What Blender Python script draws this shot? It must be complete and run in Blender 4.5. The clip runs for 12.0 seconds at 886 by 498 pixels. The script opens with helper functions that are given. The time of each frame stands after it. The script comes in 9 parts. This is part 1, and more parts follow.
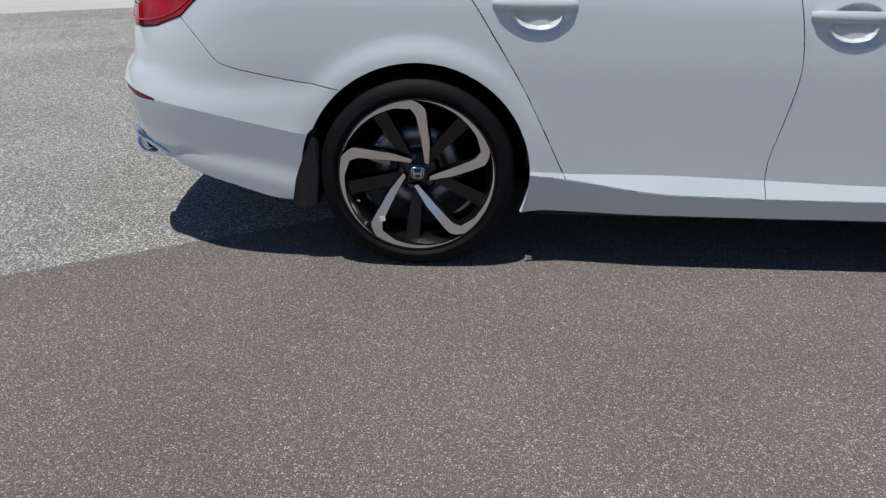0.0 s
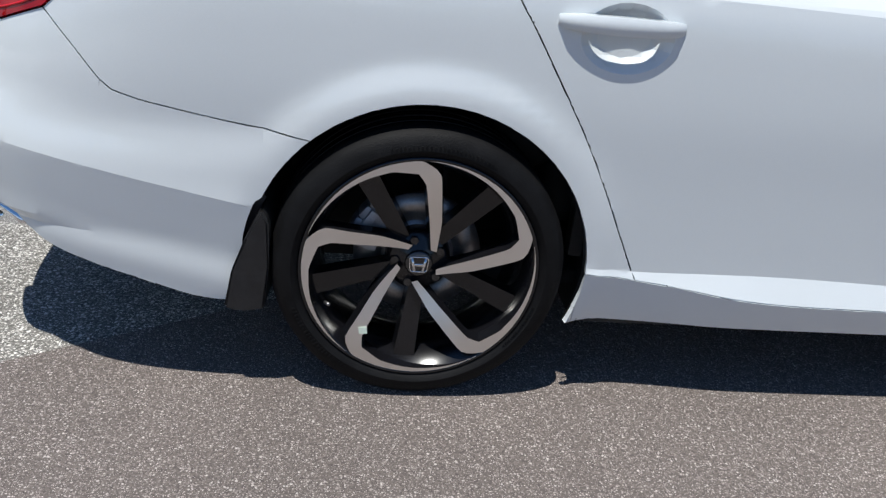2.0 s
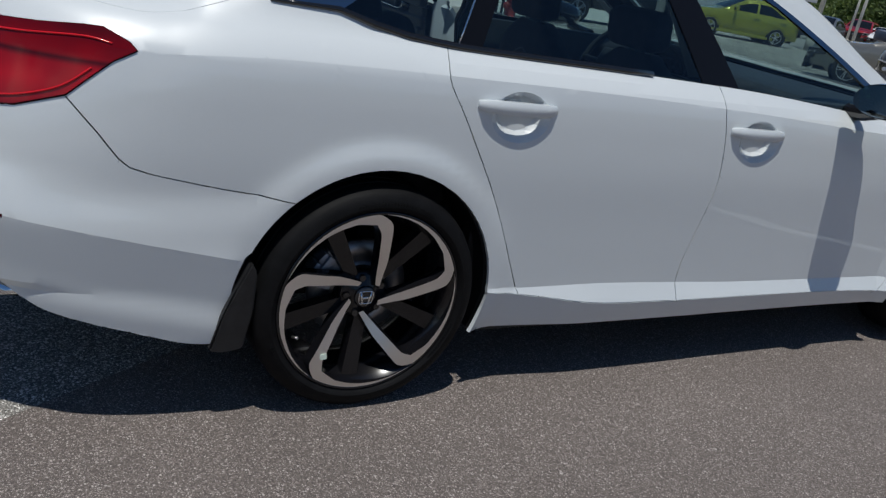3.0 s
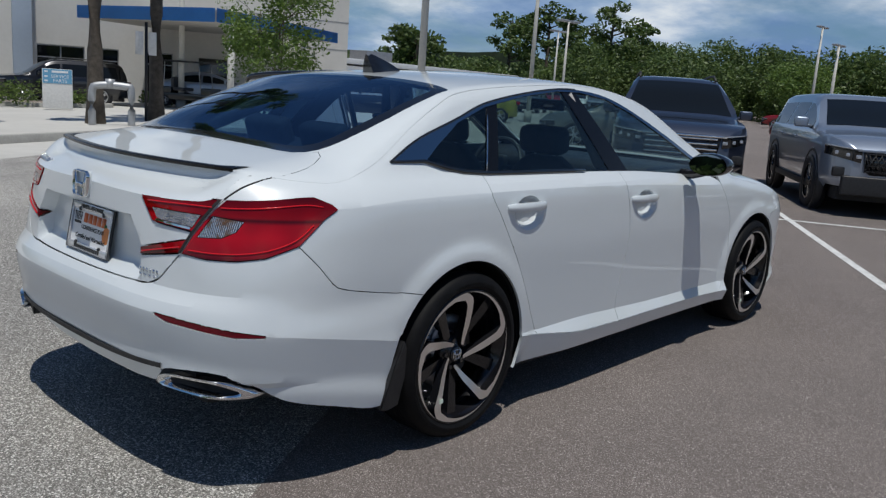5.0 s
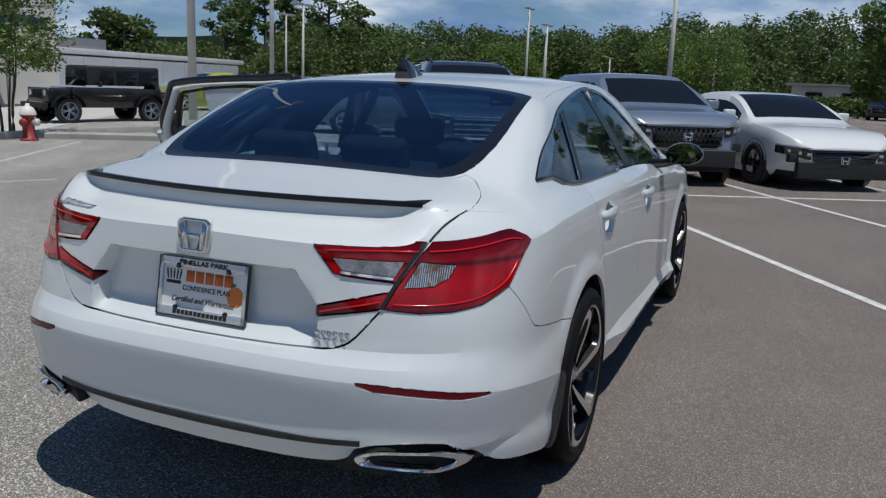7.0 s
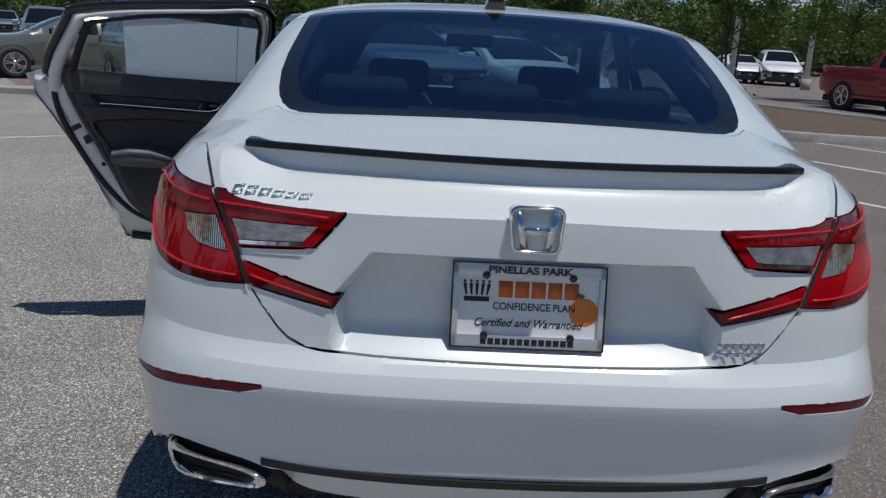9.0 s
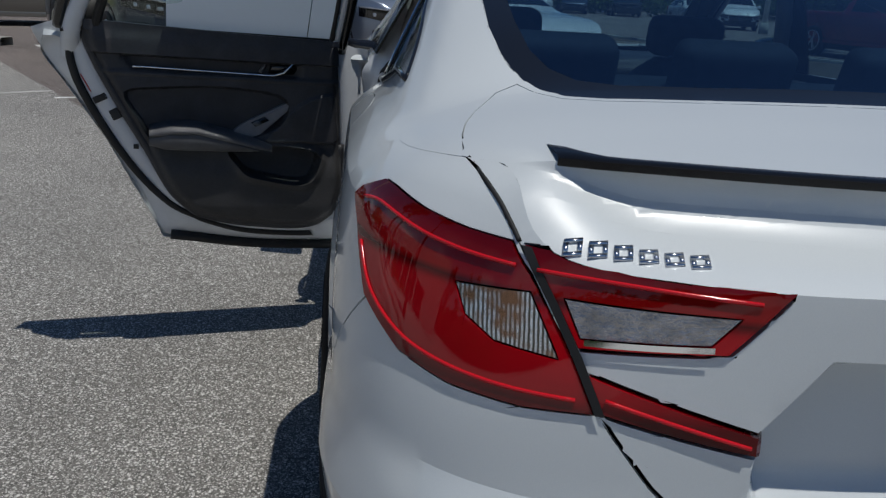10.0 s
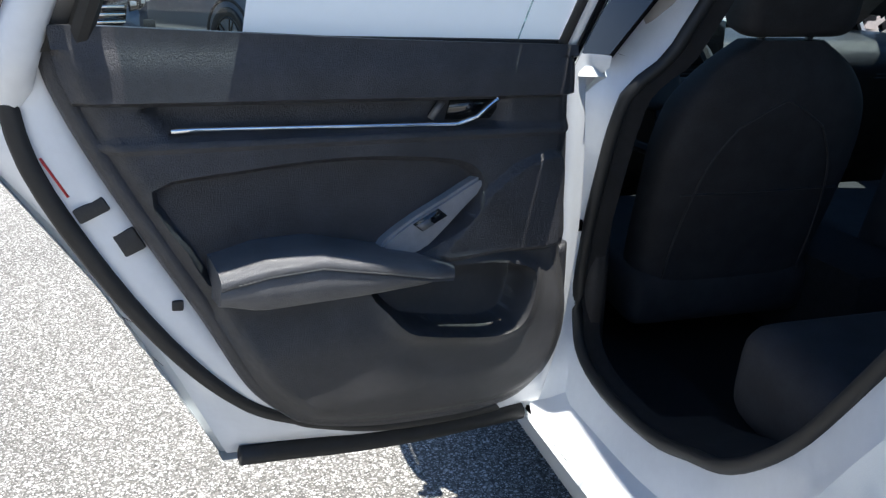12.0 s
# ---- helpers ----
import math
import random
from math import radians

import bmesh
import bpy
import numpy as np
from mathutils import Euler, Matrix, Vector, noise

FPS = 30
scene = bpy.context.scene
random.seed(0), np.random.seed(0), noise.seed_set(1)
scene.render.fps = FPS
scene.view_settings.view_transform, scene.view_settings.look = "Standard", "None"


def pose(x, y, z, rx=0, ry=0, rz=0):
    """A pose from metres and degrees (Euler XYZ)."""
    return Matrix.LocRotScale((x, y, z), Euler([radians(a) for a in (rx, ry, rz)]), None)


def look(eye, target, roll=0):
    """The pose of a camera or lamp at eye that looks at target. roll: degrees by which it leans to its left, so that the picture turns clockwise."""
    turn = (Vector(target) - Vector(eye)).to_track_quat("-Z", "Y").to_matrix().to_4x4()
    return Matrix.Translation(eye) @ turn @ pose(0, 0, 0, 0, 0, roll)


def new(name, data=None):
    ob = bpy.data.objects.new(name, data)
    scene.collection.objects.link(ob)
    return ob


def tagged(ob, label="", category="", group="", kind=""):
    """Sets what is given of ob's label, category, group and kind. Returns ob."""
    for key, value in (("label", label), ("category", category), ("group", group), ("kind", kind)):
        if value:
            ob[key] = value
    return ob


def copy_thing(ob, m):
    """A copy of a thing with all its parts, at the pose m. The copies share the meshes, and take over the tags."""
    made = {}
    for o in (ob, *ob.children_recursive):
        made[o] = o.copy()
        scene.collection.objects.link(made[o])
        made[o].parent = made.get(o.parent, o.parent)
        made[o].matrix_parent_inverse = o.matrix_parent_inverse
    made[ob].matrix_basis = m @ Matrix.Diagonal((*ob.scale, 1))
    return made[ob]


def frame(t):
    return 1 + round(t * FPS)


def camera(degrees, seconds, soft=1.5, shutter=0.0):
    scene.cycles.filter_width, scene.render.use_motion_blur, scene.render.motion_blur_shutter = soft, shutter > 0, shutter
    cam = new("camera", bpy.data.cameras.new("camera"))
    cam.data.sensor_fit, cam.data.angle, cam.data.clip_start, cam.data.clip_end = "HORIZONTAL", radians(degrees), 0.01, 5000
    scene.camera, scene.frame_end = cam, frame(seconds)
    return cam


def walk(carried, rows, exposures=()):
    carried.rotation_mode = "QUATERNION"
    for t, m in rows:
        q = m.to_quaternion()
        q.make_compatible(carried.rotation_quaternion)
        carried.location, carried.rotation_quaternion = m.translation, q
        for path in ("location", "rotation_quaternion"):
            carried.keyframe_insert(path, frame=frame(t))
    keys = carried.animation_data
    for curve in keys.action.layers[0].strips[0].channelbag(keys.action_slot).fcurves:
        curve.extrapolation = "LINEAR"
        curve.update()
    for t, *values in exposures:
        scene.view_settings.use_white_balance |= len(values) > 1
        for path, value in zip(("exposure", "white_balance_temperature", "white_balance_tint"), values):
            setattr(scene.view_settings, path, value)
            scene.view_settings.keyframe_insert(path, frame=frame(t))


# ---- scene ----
cam = camera(56.3, 12.0, 1.3)
PATH = [
    (0, (0.165, -3.598, 1.239), (0.116, -1.766, 0.439), 1.0),
    (0.5, (0.105, -3.166, 1.193), (0.034, -1.332, 0.398), 1.5),
    (1, (0.098, -2.65, 1.118), (-0.001, -0.819, 0.32), 1.5),
    (1.5, (0.038, -2.439, 1.041), (0.018, -0.62, 0.21), 2.4),
    (2, (-0.18, -2.574, 1.171), (0.066, -0.776, 0.329), 6.2),
    (2.5, (-0.551, -2.749, 1.307), (0.122, -1.035, 0.524), 10.8),
    (3, (-0.98, -2.774, 1.293), (0.026, -1.186, 0.611), 11.2),
    (3.5, (-1.399, -2.872, 1.336), (-0.198, -1.337, 0.888), 8.8),
    (3.7, (-1.578, -2.939, 1.366), (-0.311, -1.45, 0.943), 7.4),
    (5.3, (-2.454, -2.853, 1.386), (-0.965, -1.576, 0.994), 4.1),
    (5.5, (-2.447, -2.674, 1.399), (-0.947, -1.413, 1.002), 4.1),
    (6, (-2.598, -2.278, 1.401), (-1.025, -1.114, 0.988), 4.0),
    (6.5, (-2.853, -1.925, 1.441), (-1.156, -0.95, 1.031), 3.1),
    (6.7, (-2.913, -1.772, 1.426), (-1.163, -0.893, 1.021), 2.8),
    (8.3, (-3.02, -0.369, 1.346), (-1.081, -0.148, 0.909), 0.9),
    (8.5, (-2.924, -0.187, 1.356), (-0.984, -0.049, 0.888), 1.6),
    (9, (-2.671, 0.241, 1.297), (-0.733, 0.169, 0.81), 3.2),
    (9.5, (-2.341, 0.587, 1.257), (-0.436, 0.357, 0.693), 4.4),
    (10, (-1.874, 0.859, 1.259), (0.022, 0.65, 0.656), 3.3),
    (10.5, (-1.517, 1.154, 1.245), (0.371, 0.861, 0.654), 2.4),
    (11, (-1.098, 1.358, 1.218), (0.777, 0.994, 0.627), 0.5),
    (11.5, (-0.631, 1.455, 1.192), (1.232, 1.071, 0.573), 0.5),
    (12, (-0.288, 1.523, 1.172), (1.535, 0.998, 0.54), 0.9),
]
EXPOSURE = [(0, -0.26), (1.0, -0.34), (1.5, -0.04), (2.0, 0.16), (2.5, -0.32), (3.0, -0.54), (3.7, -0.52), (6.5, -0.48), (9, -0.57), (9.5, -0.74), (10, -0.83), (10.5, -0.42), (11, 0.14), (11.5, 0.62), (12, 1.03)]
walk(cam, [(t, look(eye, target, roll)) for t, eye, target, roll in PATH], [(t, stops, 6300, 8) for t, stops in EXPOSURE])

# ---- light ----
SUN_TO = Vector((-0.160, -0.206, 1.0)).normalized()  # towards the sun
world = bpy.data.worlds.new("sky")
scene.world = world
world.use_nodes = True
wn = world.node_tree
wbg = wn.nodes["Background"]
sky = wn.nodes.new("ShaderNodeTexSky")
sky.sky_type = 'NISHITA'
sky.sun_disc = False
sky.sun_elevation = math.asin(SUN_TO.z)
sky.sun_rotation = math.atan2(SUN_TO.x, SUN_TO.y)
sky.air_density, sky.dust_density, sky.ozone_density = 1.0, 0.15, 2.0
# drifting cumulus: noise on the sky dome mixes cloud white over the blue
wco = wn.nodes.new("ShaderNodeTexCoord")
wsep = wn.nodes.new("ShaderNodeSeparateXYZ")
wn.links.new(wco.outputs["Generated"], wsep.inputs[0])


def wmath(op, a, b=None):
    n = wn.nodes.new("ShaderNodeMath")
    n.operation = op
    for k, v in ((0, a), (1, b)):
        if v is None:
            continue
        if isinstance(v, (int, float)):
            n.inputs[k].default_value = v
        else:
            wn.links.new(v, n.inputs[k])
    return n.outputs[0]


wz = wmath('ADD', wmath('MAXIMUM', wsep.outputs[2], 0.0), 0.26)
wcomb = wn.nodes.new("ShaderNodeCombineXYZ")
wn.links.new(wmath('DIVIDE', wsep.outputs[0], wz), wcomb.inputs[0])
wn.links.new(wmath('DIVIDE', wsep.outputs[1], wz), wcomb.inputs[1])


def wnoise(scale, detail, rough, off):
    m = wn.nodes.new("ShaderNodeVectorMath")
    m.operation = 'ADD'
    wn.links.new(wcomb.outputs[0], m.inputs[0])
    m.inputs[1].default_value = off
    n = wn.nodes.new("ShaderNodeTexNoise")
    n.inputs["Scale"].default_value = scale
    n.inputs["Detail"].default_value = detail
    n.inputs["Roughness"].default_value = rough
    wn.links.new(m.outputs[0], n.inputs["Vector"])
    return n.outputs[0]


def wramp(value, stops):
    r = wn.nodes.new("ShaderNodeValToRGB")
    el = r.color_ramp.elements
    while len(el) < len(stops):
        el.new(0.5)
    for e, (p, c) in zip(el, stops):
        e.position, e.color = p, (*c, 1)
    wn.links.new(value, r.inputs[0])
    return r.outputs[0]


cover = wramp(wnoise(0.85, 10.0, 0.56, (3.3, 1.7, 0)), [(0.41, (0, 0, 0)), (0.56, (1, 1, 1))])
shade = wramp(wnoise(1.7, 9.0, 0.60, (7.1, 2.2, 4)), [(0.36, (3.4, 5.6, 10.2)), (0.50, (6.6, 9.0, 12.8)), (0.66, (16.0, 16.8, 17.8))])
wmix = wn.nodes.new("ShaderNodeMix")
wmix.data_type = 'RGBA'
high = wramp(wsep.outputs[2], [(0.20, (1, 1, 1)), (0.40, (0.0, 0.0, 0.0))])
wn.links.new(wmath('MULTIPLY', cover, high), wmix.inputs[0])
wblue = wn.nodes.new("ShaderNodeMix")
wblue.data_type, wblue.blend_type = 'RGBA', 'MULTIPLY'
wblue.inputs[0].default_value = 1.0
wn.links.new(sky.outputs[0], wblue.inputs[6])
wblue.inputs[7].default_value = (0.74, 1.0, 1.26, 1)
wn.links.new(wblue.outputs[2], wmix.inputs[6])
wn.links.new(shade, wmix.inputs[7])
wn.links.new(wmix.outputs[2], wbg.inputs[0])
wbg.inputs[1].default_value = 0.061
sun_data = bpy.data.lights.new("sun", 'SUN')
sun_data.energy, sun_data.angle, sun_data.color = 4.8, radians(0.53), (1.0, 0.955, 0.89)
sun = new("sun", sun_data)
sun.matrix_world = look(SUN_TO * 40, (0, 0, 0))


# ---- materials ----
def mat(name, base, rough=0.5, metal=0.0, coat=0.0, spec=0.5):
    m = bpy.data.materials.new(name)
    m.use_nodes = True
    b = m.node_tree.nodes["Principled BSDF"]
    b.inputs["Base Color"].default_value = (*base, 1)
    b.inputs["Roughness"].default_value = rough
    b.inputs["Metallic"].default_value = metal
    b.inputs["Coat Weight"].default_value = coat
    b.inputs["Coat Roughness"].default_value = 0.03
    b.inputs["Specular IOR Level"].default_value = spec
    return m


def noise_node(m, scale, detail=4.0, rough=0.55, kind="Object"):
    nt = m.node_tree
    co = nt.nodes.new("ShaderNodeTexCoord")
    n = nt.nodes.new("ShaderNodeTexNoise")
    n.inputs["Scale"].default_value = scale
    n.inputs["Detail"].default_value = detail
    n.inputs["Roughness"].default_value = rough
    nt.links.new(co.outputs[kind], n.inputs["Vector"])
    return n.outputs[0]


def ramp_node(m, value, stops):
    nt = m.node_tree
    r = nt.nodes.new("ShaderNodeValToRGB")
    el = r.color_ramp.elements
    while len(el) < len(stops):
        el.new(0.5)
    for e, (p, c) in zip(el, stops):
        e.position, e.color = p, (*c, 1)
    nt.links.new(value, r.inputs[0])
    return r.outputs[0]


def mix_node(m, fac, a, b, kind='MIX'):
    nt = m.node_tree
    x = nt.nodes.new("ShaderNodeMix")
    x.data_type, x.blend_type = 'RGBA', kind
    for k, v in ((0, fac), (6, a), (7, b)):
        if isinstance(v, (int, float)):
            x.inputs[k].default_value = v
        elif isinstance(v, tuple):
            x.inputs[k].default_value = (*v, 1)
        else:
            nt.links.new(v, x.inputs[k])
    return x.outputs[2]


def bump_node(m, height, strength, distance):
    nt = m.node_tree
    b = nt.nodes.new("ShaderNodeBump")
    b.inputs["Strength"].default_value = strength
    b.inputs["Distance"].default_value = distance
    nt.links.new(height, b.inputs["Height"])
    nt.links.new(b.outputs[0], nt.nodes["Principled BSDF"].inputs["Normal"])


def feed(m, socket, value):
    m.node_tree.links.new(value, m.node_tree.nodes["Principled BSDF"].inputs[socket])


def varied(name, base, spread, scale, rough=0.6, bump=0.0, bscale=None, metal=0.0, coat=0.0, fine=None):
    """A material whose colour wanders between base*(1-spread) and base*(1+spread), at two scales, with relief."""
    m = mat(name, base, rough, metal, coat)
    n1, n2 = noise_node(m, scale), noise_node(m, fine or scale * 9, 6.0, 0.65)
    lo, hi = tuple(c * (1 - spread) for c in base), tuple(min(1, c * (1 + spread)) for c in base)
    c1 = ramp_node(m, n1, [(0.3, lo), (0.7, hi)])
    g = ramp_node(m, n2, [(0.3, (1 - spread * 0.7,) * 3), (0.7, (1 + spread * 0.5,) * 3)])
    feed(m, "Base Color", mix_node(m, 1.0, c1, g, 'MULTIPLY'))
    if bump:
        bump_node(m, noise_node(m, bscale or scale * 12, 5.0, 0.6), bump, 0.01)
    return m


def glass(name, tint, gloss_rough=0.0, ior=1.55):
    m = bpy.data.materials.new(name)
    m.use_nodes = True
    nt = m.node_tree
    nt.nodes.remove(nt.nodes["Principled BSDF"])
    t, g, f, p, q, x = (nt.nodes.new(k) for k in ("ShaderNodeBsdfTransparent", "ShaderNodeBsdfGlossy", "ShaderNodeLayerWeight", "ShaderNodeMath", "ShaderNodeMath", "ShaderNodeMixShader"))
    t.inputs[0].default_value = (*tint, 1)
    g.inputs["Roughness"].default_value = gloss_rough
    f.inputs[0].default_value = 0.5
    base = ((ior - 1) / (ior + 1)) ** 2  # gloss straight on; it grows towards grazing, alike from both sides
    p.operation, p.inputs[1].default_value = 'POWER', 5.0
    q.operation, q.inputs[1].default_value, q.inputs[2].default_value = 'MULTIPLY_ADD', 1 - base, base
    nt.links.new(f.outputs["Facing"], p.inputs[0])
    nt.links.new(p.outputs[0], q.inputs[0])
    nt.links.new(q.outputs[0], x.inputs[0])
    nt.links.new(t.outputs[0], x.inputs[1])
    nt.links.new(g.outputs[0], x.inputs[2])
    nt.links.new(x.outputs[0], nt.nodes["Material Output"].inputs[0])
    return m


M_PAINT = mat("pearl_white_paint", (0.74, 0.755, 0.77), 0.34, 0.0, 1.0)
_fl = noise_node(M_PAINT, 900, 1.0)
feed(M_PAINT, "Base Color", ramp_node(M_PAINT, _fl, [(0.3, (0.648, 0.686, 0.701)), (0.7, (0.692, 0.728, 0.735))]))
M_JAMB = varied("door_jamb_paint", (0.70, 0.72, 0.745), 0.04, 6, 0.4, coat=0.4)
M_GAP = mat("seam_shadow", (0.012, 0.012, 0.013), 0.7)
M_BLACK = varied("black_plastic", (0.018, 0.018, 0.019), 0.3, 30, 0.55, 0.15, 400)
M_GLOSSBLACK = mat("gloss_black", (0.010, 0.010, 0.011), 0.12, 0.0, 0.6)
M_RUBBER = varied("tyre_rubber", (0.0065, 0.0065, 0.007), 0.3, 18, 0.6, 0.2, 260)
M_RUBBER.node_tree.nodes["Principled BSDF"].inputs["Specular IOR Level"].default_value = 0.14
M_SEAL = varied("rubber_seal", (0.014, 0.014, 0.014), 0.2, 25, 0.6)
M_POST = mat("black_post_film", (0.006, 0.006, 0.007), 0.22, 0.0, 0.0, 0.3)
M_CHROME = mat("chrome", (0.78, 0.79, 0.80), 0.06, 1.0)
M_TRIMCHROME = mat("smoked_chrome", (0.40, 0.41, 0.43), 0.08, 1.0)
M_MACHINED = mat("machined_alloy", (0.80, 0.785, 0.77), 0.30, 1.0)
bump_node(M_MACHINED, noise_node(M_MACHINED, 700, 2.0), 0.05, 0.001)
M_WHEELBLACK = mat("gloss_black_wheel", (0.006, 0.006, 0.0075), 0.2, 0.0, 0.25, 0.4)
M_STEEL = varied("brake_steel", (0.32, 0.31, 0.31), 0.2, 20, 0.4, 0.1, 120, metal=0.9)
M_CALIPER = varied("cast_caliper", (0.30, 0.32, 0.36), 0.2, 25, 0.45, 0.1, 160, metal=0.6)
M_UNDER = varied("underbody", (0.02, 0.02, 0.02), 0.3, 8, 0.8)
M_TINT = glass("tinted_glass", (0.46, 0.60, 0.62), 0.0, 1.8)
M_CLEARGLASS = glass("window_glass", (0.64, 0.77, 0.76), 0.0, 1.75)
M_REARGLASS = glass("rear_window_glass", (0.36, 0.55, 0.70), 0.0, 2.5)
M_REARGLASS.node_tree.nodes["Glossy BSDF"].inputs[0].default_value = (0.66, 0.80, 1.0, 1)  # gloss tinted blue, painting in the blue sky's reflection
M_RED = mat("red_lens", (0.30, 0.004, 0.006), 0.03, 0.0, 0.0, 0.42)
_co = M_RED.node_tree.nodes.new("ShaderNodeTexCoord")
_sp = M_RED.node_tree.nodes.new("ShaderNodeSeparateXYZ")
M_RED.node_tree.links.new(_co.outputs["Object"], _sp.inputs[0])
_band = ramp_node(M_RED, _sp.outputs[2], [(0.795, (0.10, 0.001, 0.003)), (0.812, (0.30, 0.002, 0.007)), (0.865, (0.46, 0.003, 0.010)), (0.905, (0.40, 0.003, 0.009)), (0.917, (0.05, 0.001, 0.002)), (0.926, (0.28, 0.002, 0.004)), (0.952, (0.20, 0.001, 0.003)), (0.985, (0.08, 0.001, 0.003))])
feed(M_RED, "Base Color", mix_node(M_RED, 1.0, _band, ramp_node(M_RED, noise_node(M_RED, 9, 1.0), [(0.35, (0.75, 0.75, 0.75)), (0.65, (1, 1, 1))]), 'MULTIPLY'))
M_REDDARK = mat("dark_red_lens", (0.17, 0.003, 0.012), 0.15, 0.0, 0.0, 0.3)
M_REDBAR = mat("bright_red_bar", (0.62, 0.010, 0.018), 0.12)
M_REFLECTOR = varied("lamp_reflector", (0.50, 0.48, 0.47), 0.35, 40, 0.22, 0.5, 120, metal=0.85)
M_RIBBED = mat("ribbed_turn_reflector", (0.42, 0.36, 0.32), 0.22, 0.75)
_wv = M_RIBBED.node_tree.nodes.new("ShaderNodeTexWave")
_wv.bands_direction, _wv.inputs["Scale"].default_value, _wv.inputs["Distortion"].default_value = 'Y', 62.0, 1.5
_wc = M_RIBBED.node_tree.nodes.new("ShaderNodeTexCoord")
M_RIBBED.node_tree.links.new(_wc.outputs["Object"], _wv.inputs["Vector"])
feed(M_RIBBED, "Base Color", mix_node(M_RIBBED, ramp_node(M_RIBBED, noise_node(M_RIBBED, 26, 2.0), [(0.45, (0, 0, 0)), (0.6, (1, 1, 1))]), ramp_node(M_RIBBED, _wv.outputs[0], [(0.3, (0.16, 0.14, 0.13)), (0.7, (0.78, 0.76, 0.74))]), (0.30, 0.15, 0.08)))
M_LEATHER = varied("black_soft_trim", (0.040, 0.040, 0.044), 0.25, 14, 0.38, 0.35, 420)
M_TRIM = varied("dark_grey_door_plastic", (0.046, 0.045, 0.0455), 0.2, 10, 0.42, 0.3, 520)
M_TRIMSATIN = varied("satin_grey_trim", (0.15, 0.15, 0.155), 0.15, 40, 0.38, metal=0.3)
M_INSERT = varied("black_door_insert", (0.034, 0.034, 0.038), 0.25, 18, 0.46, 0.3, 420)
M_SEAT = varied("black_seat_cloth", (0.027, 0.027, 0.031), 0.3, 22, 0.75, 0.3, 380)
M_CARPET = varied("black_carpet", (0.010, 0.010, 0.011), 0.4, 60, 0.95, 0.4, 500)
M_STITCH = mat("grey_stitching", (0.20, 0.20, 0.20), 0.7)
M_PAPER = varied("white_paper", (0.80, 0.81, 0.86), 0.02, 4, 0.7)
_tr, _mx = M_PAPER.node_tree.nodes.new("ShaderNodeBsdfTranslucent"), M_PAPER.node_tree.nodes.new("ShaderNodeMixShader")
_tr.inputs[0].default_value, _mx.inputs[0].default_value = (0.80, 0.80, 0.90, 1), 0.5
M_PAPER.node_tree.links.new(M_PAPER.node_tree.nodes["Principled BSDF"].outputs[0], _mx.inputs[1])
M_PAPER.node_tree.links.new(_tr.outputs[0], _mx.inputs[2])
M_PAPER.node_tree.links.new(_mx.outputs[0], M_PAPER.node_tree.nodes["Material Output"].inputs[0])
M_SCREEN = mat("dark_screen", (0.008, 0.009, 0.011), 0.08)


# ---- mesh helpers ----
def curve(*knots):
    """A smooth monotone curve through (x, y) knots, as a function; flat past its ends."""
    xs, ys = [k[0] for k in knots], [k[1] for k in knots]
    n = len(xs)
    d = [(ys[i + 1] - ys[i]) / (xs[i + 1] - xs[i]) for i in range(n - 1)]
    s = [d[0]] + [0 if d[i - 1] * d[i] <= 0 else 2 * d[i - 1] * d[i] / (d[i - 1] + d[i]) for i in range(1, n - 1)] + [d[-1]]

    def f(x):
        if x <= xs[0]:
            return ys[0]
        if x >= xs[-1]:
            return ys[-1]
        i = 0
        while x > xs[i + 1]:
            i += 1
        h = xs[i + 1] - xs[i]
        t = (x - xs[i]) / h
        return ((2 * t ** 3 - 3 * t * t + 1) * ys[i] + (t ** 3 - 2 * t * t + t) * h * s[i]
                + (3 * t * t - 2 * t ** 3) * ys[i + 1] + (t ** 3 - t * t) * h * s[i + 1])
    return f


def clamp(x, a=0.0, b=1.0):
    return a if x < a else b if x > b else x


def step(a, b, x):
    t = clamp((x - a) / (b - a))
    return t * t * (3 - 2 * t)


def thing(name, label, category, m=None, group="", kind=""):
    ob = new(name)
    ob.empty_display_size = 0.2
    if m is not None:
        ob.matrix_world = m
    return tagged(ob, label, category, group, kind)


def mesh_of(name, bm, material, smooth=True, angle=35):
    me = bpy.data.meshes.new(name)
    if smooth:
        for f in bm.faces:
            f.smooth = True
        lim = radians(angle)
        for e in bm.edges:
            if len(e.link_faces) == 2 and e.calc_face_angle(0) > lim:
                e.smooth = False
    bm.to_mesh(me)
    bm.free()
    for one in (material if isinstance(material, (list, tuple)) else [material]):
        me.materials.append(one)
    return me


def part(name, bm, material, parent=None, label="", smooth=True, angle=35):
    ob = new(name, bm if isinstance(bm, bpy.types.Mesh) else mesh_of(name, bm, material, smooth, angle))
    if parent is not None:
        ob.parent = parent
    if label:
        ob["label"] = label
    return ob


def solid(name, bm, material, label, category, smooth=True, angle=35, group="", kind=""):
    return tagged(part(name, bm, material, None, "", smooth, angle), label, category, group, kind)


def box(bm, c, s, bevel=0.0, m=None, seg=2):
    r = bmesh.ops.create_cube(bm, size=1)
    mm = Matrix.Translation(c) @ Matrix.Diagonal((*s, 1))
    bmesh.ops.transform(bm, matrix=(m @ mm) if m is not None else mm, verts=r["verts"])
    if bevel > 0:
        es = list({e for v in r["verts"] for e in v.link_edges})
        bmesh.ops.bevel(bm, geom=es, offset=bevel, segments=seg, affect='EDGES', profile=0.6)
    return bm


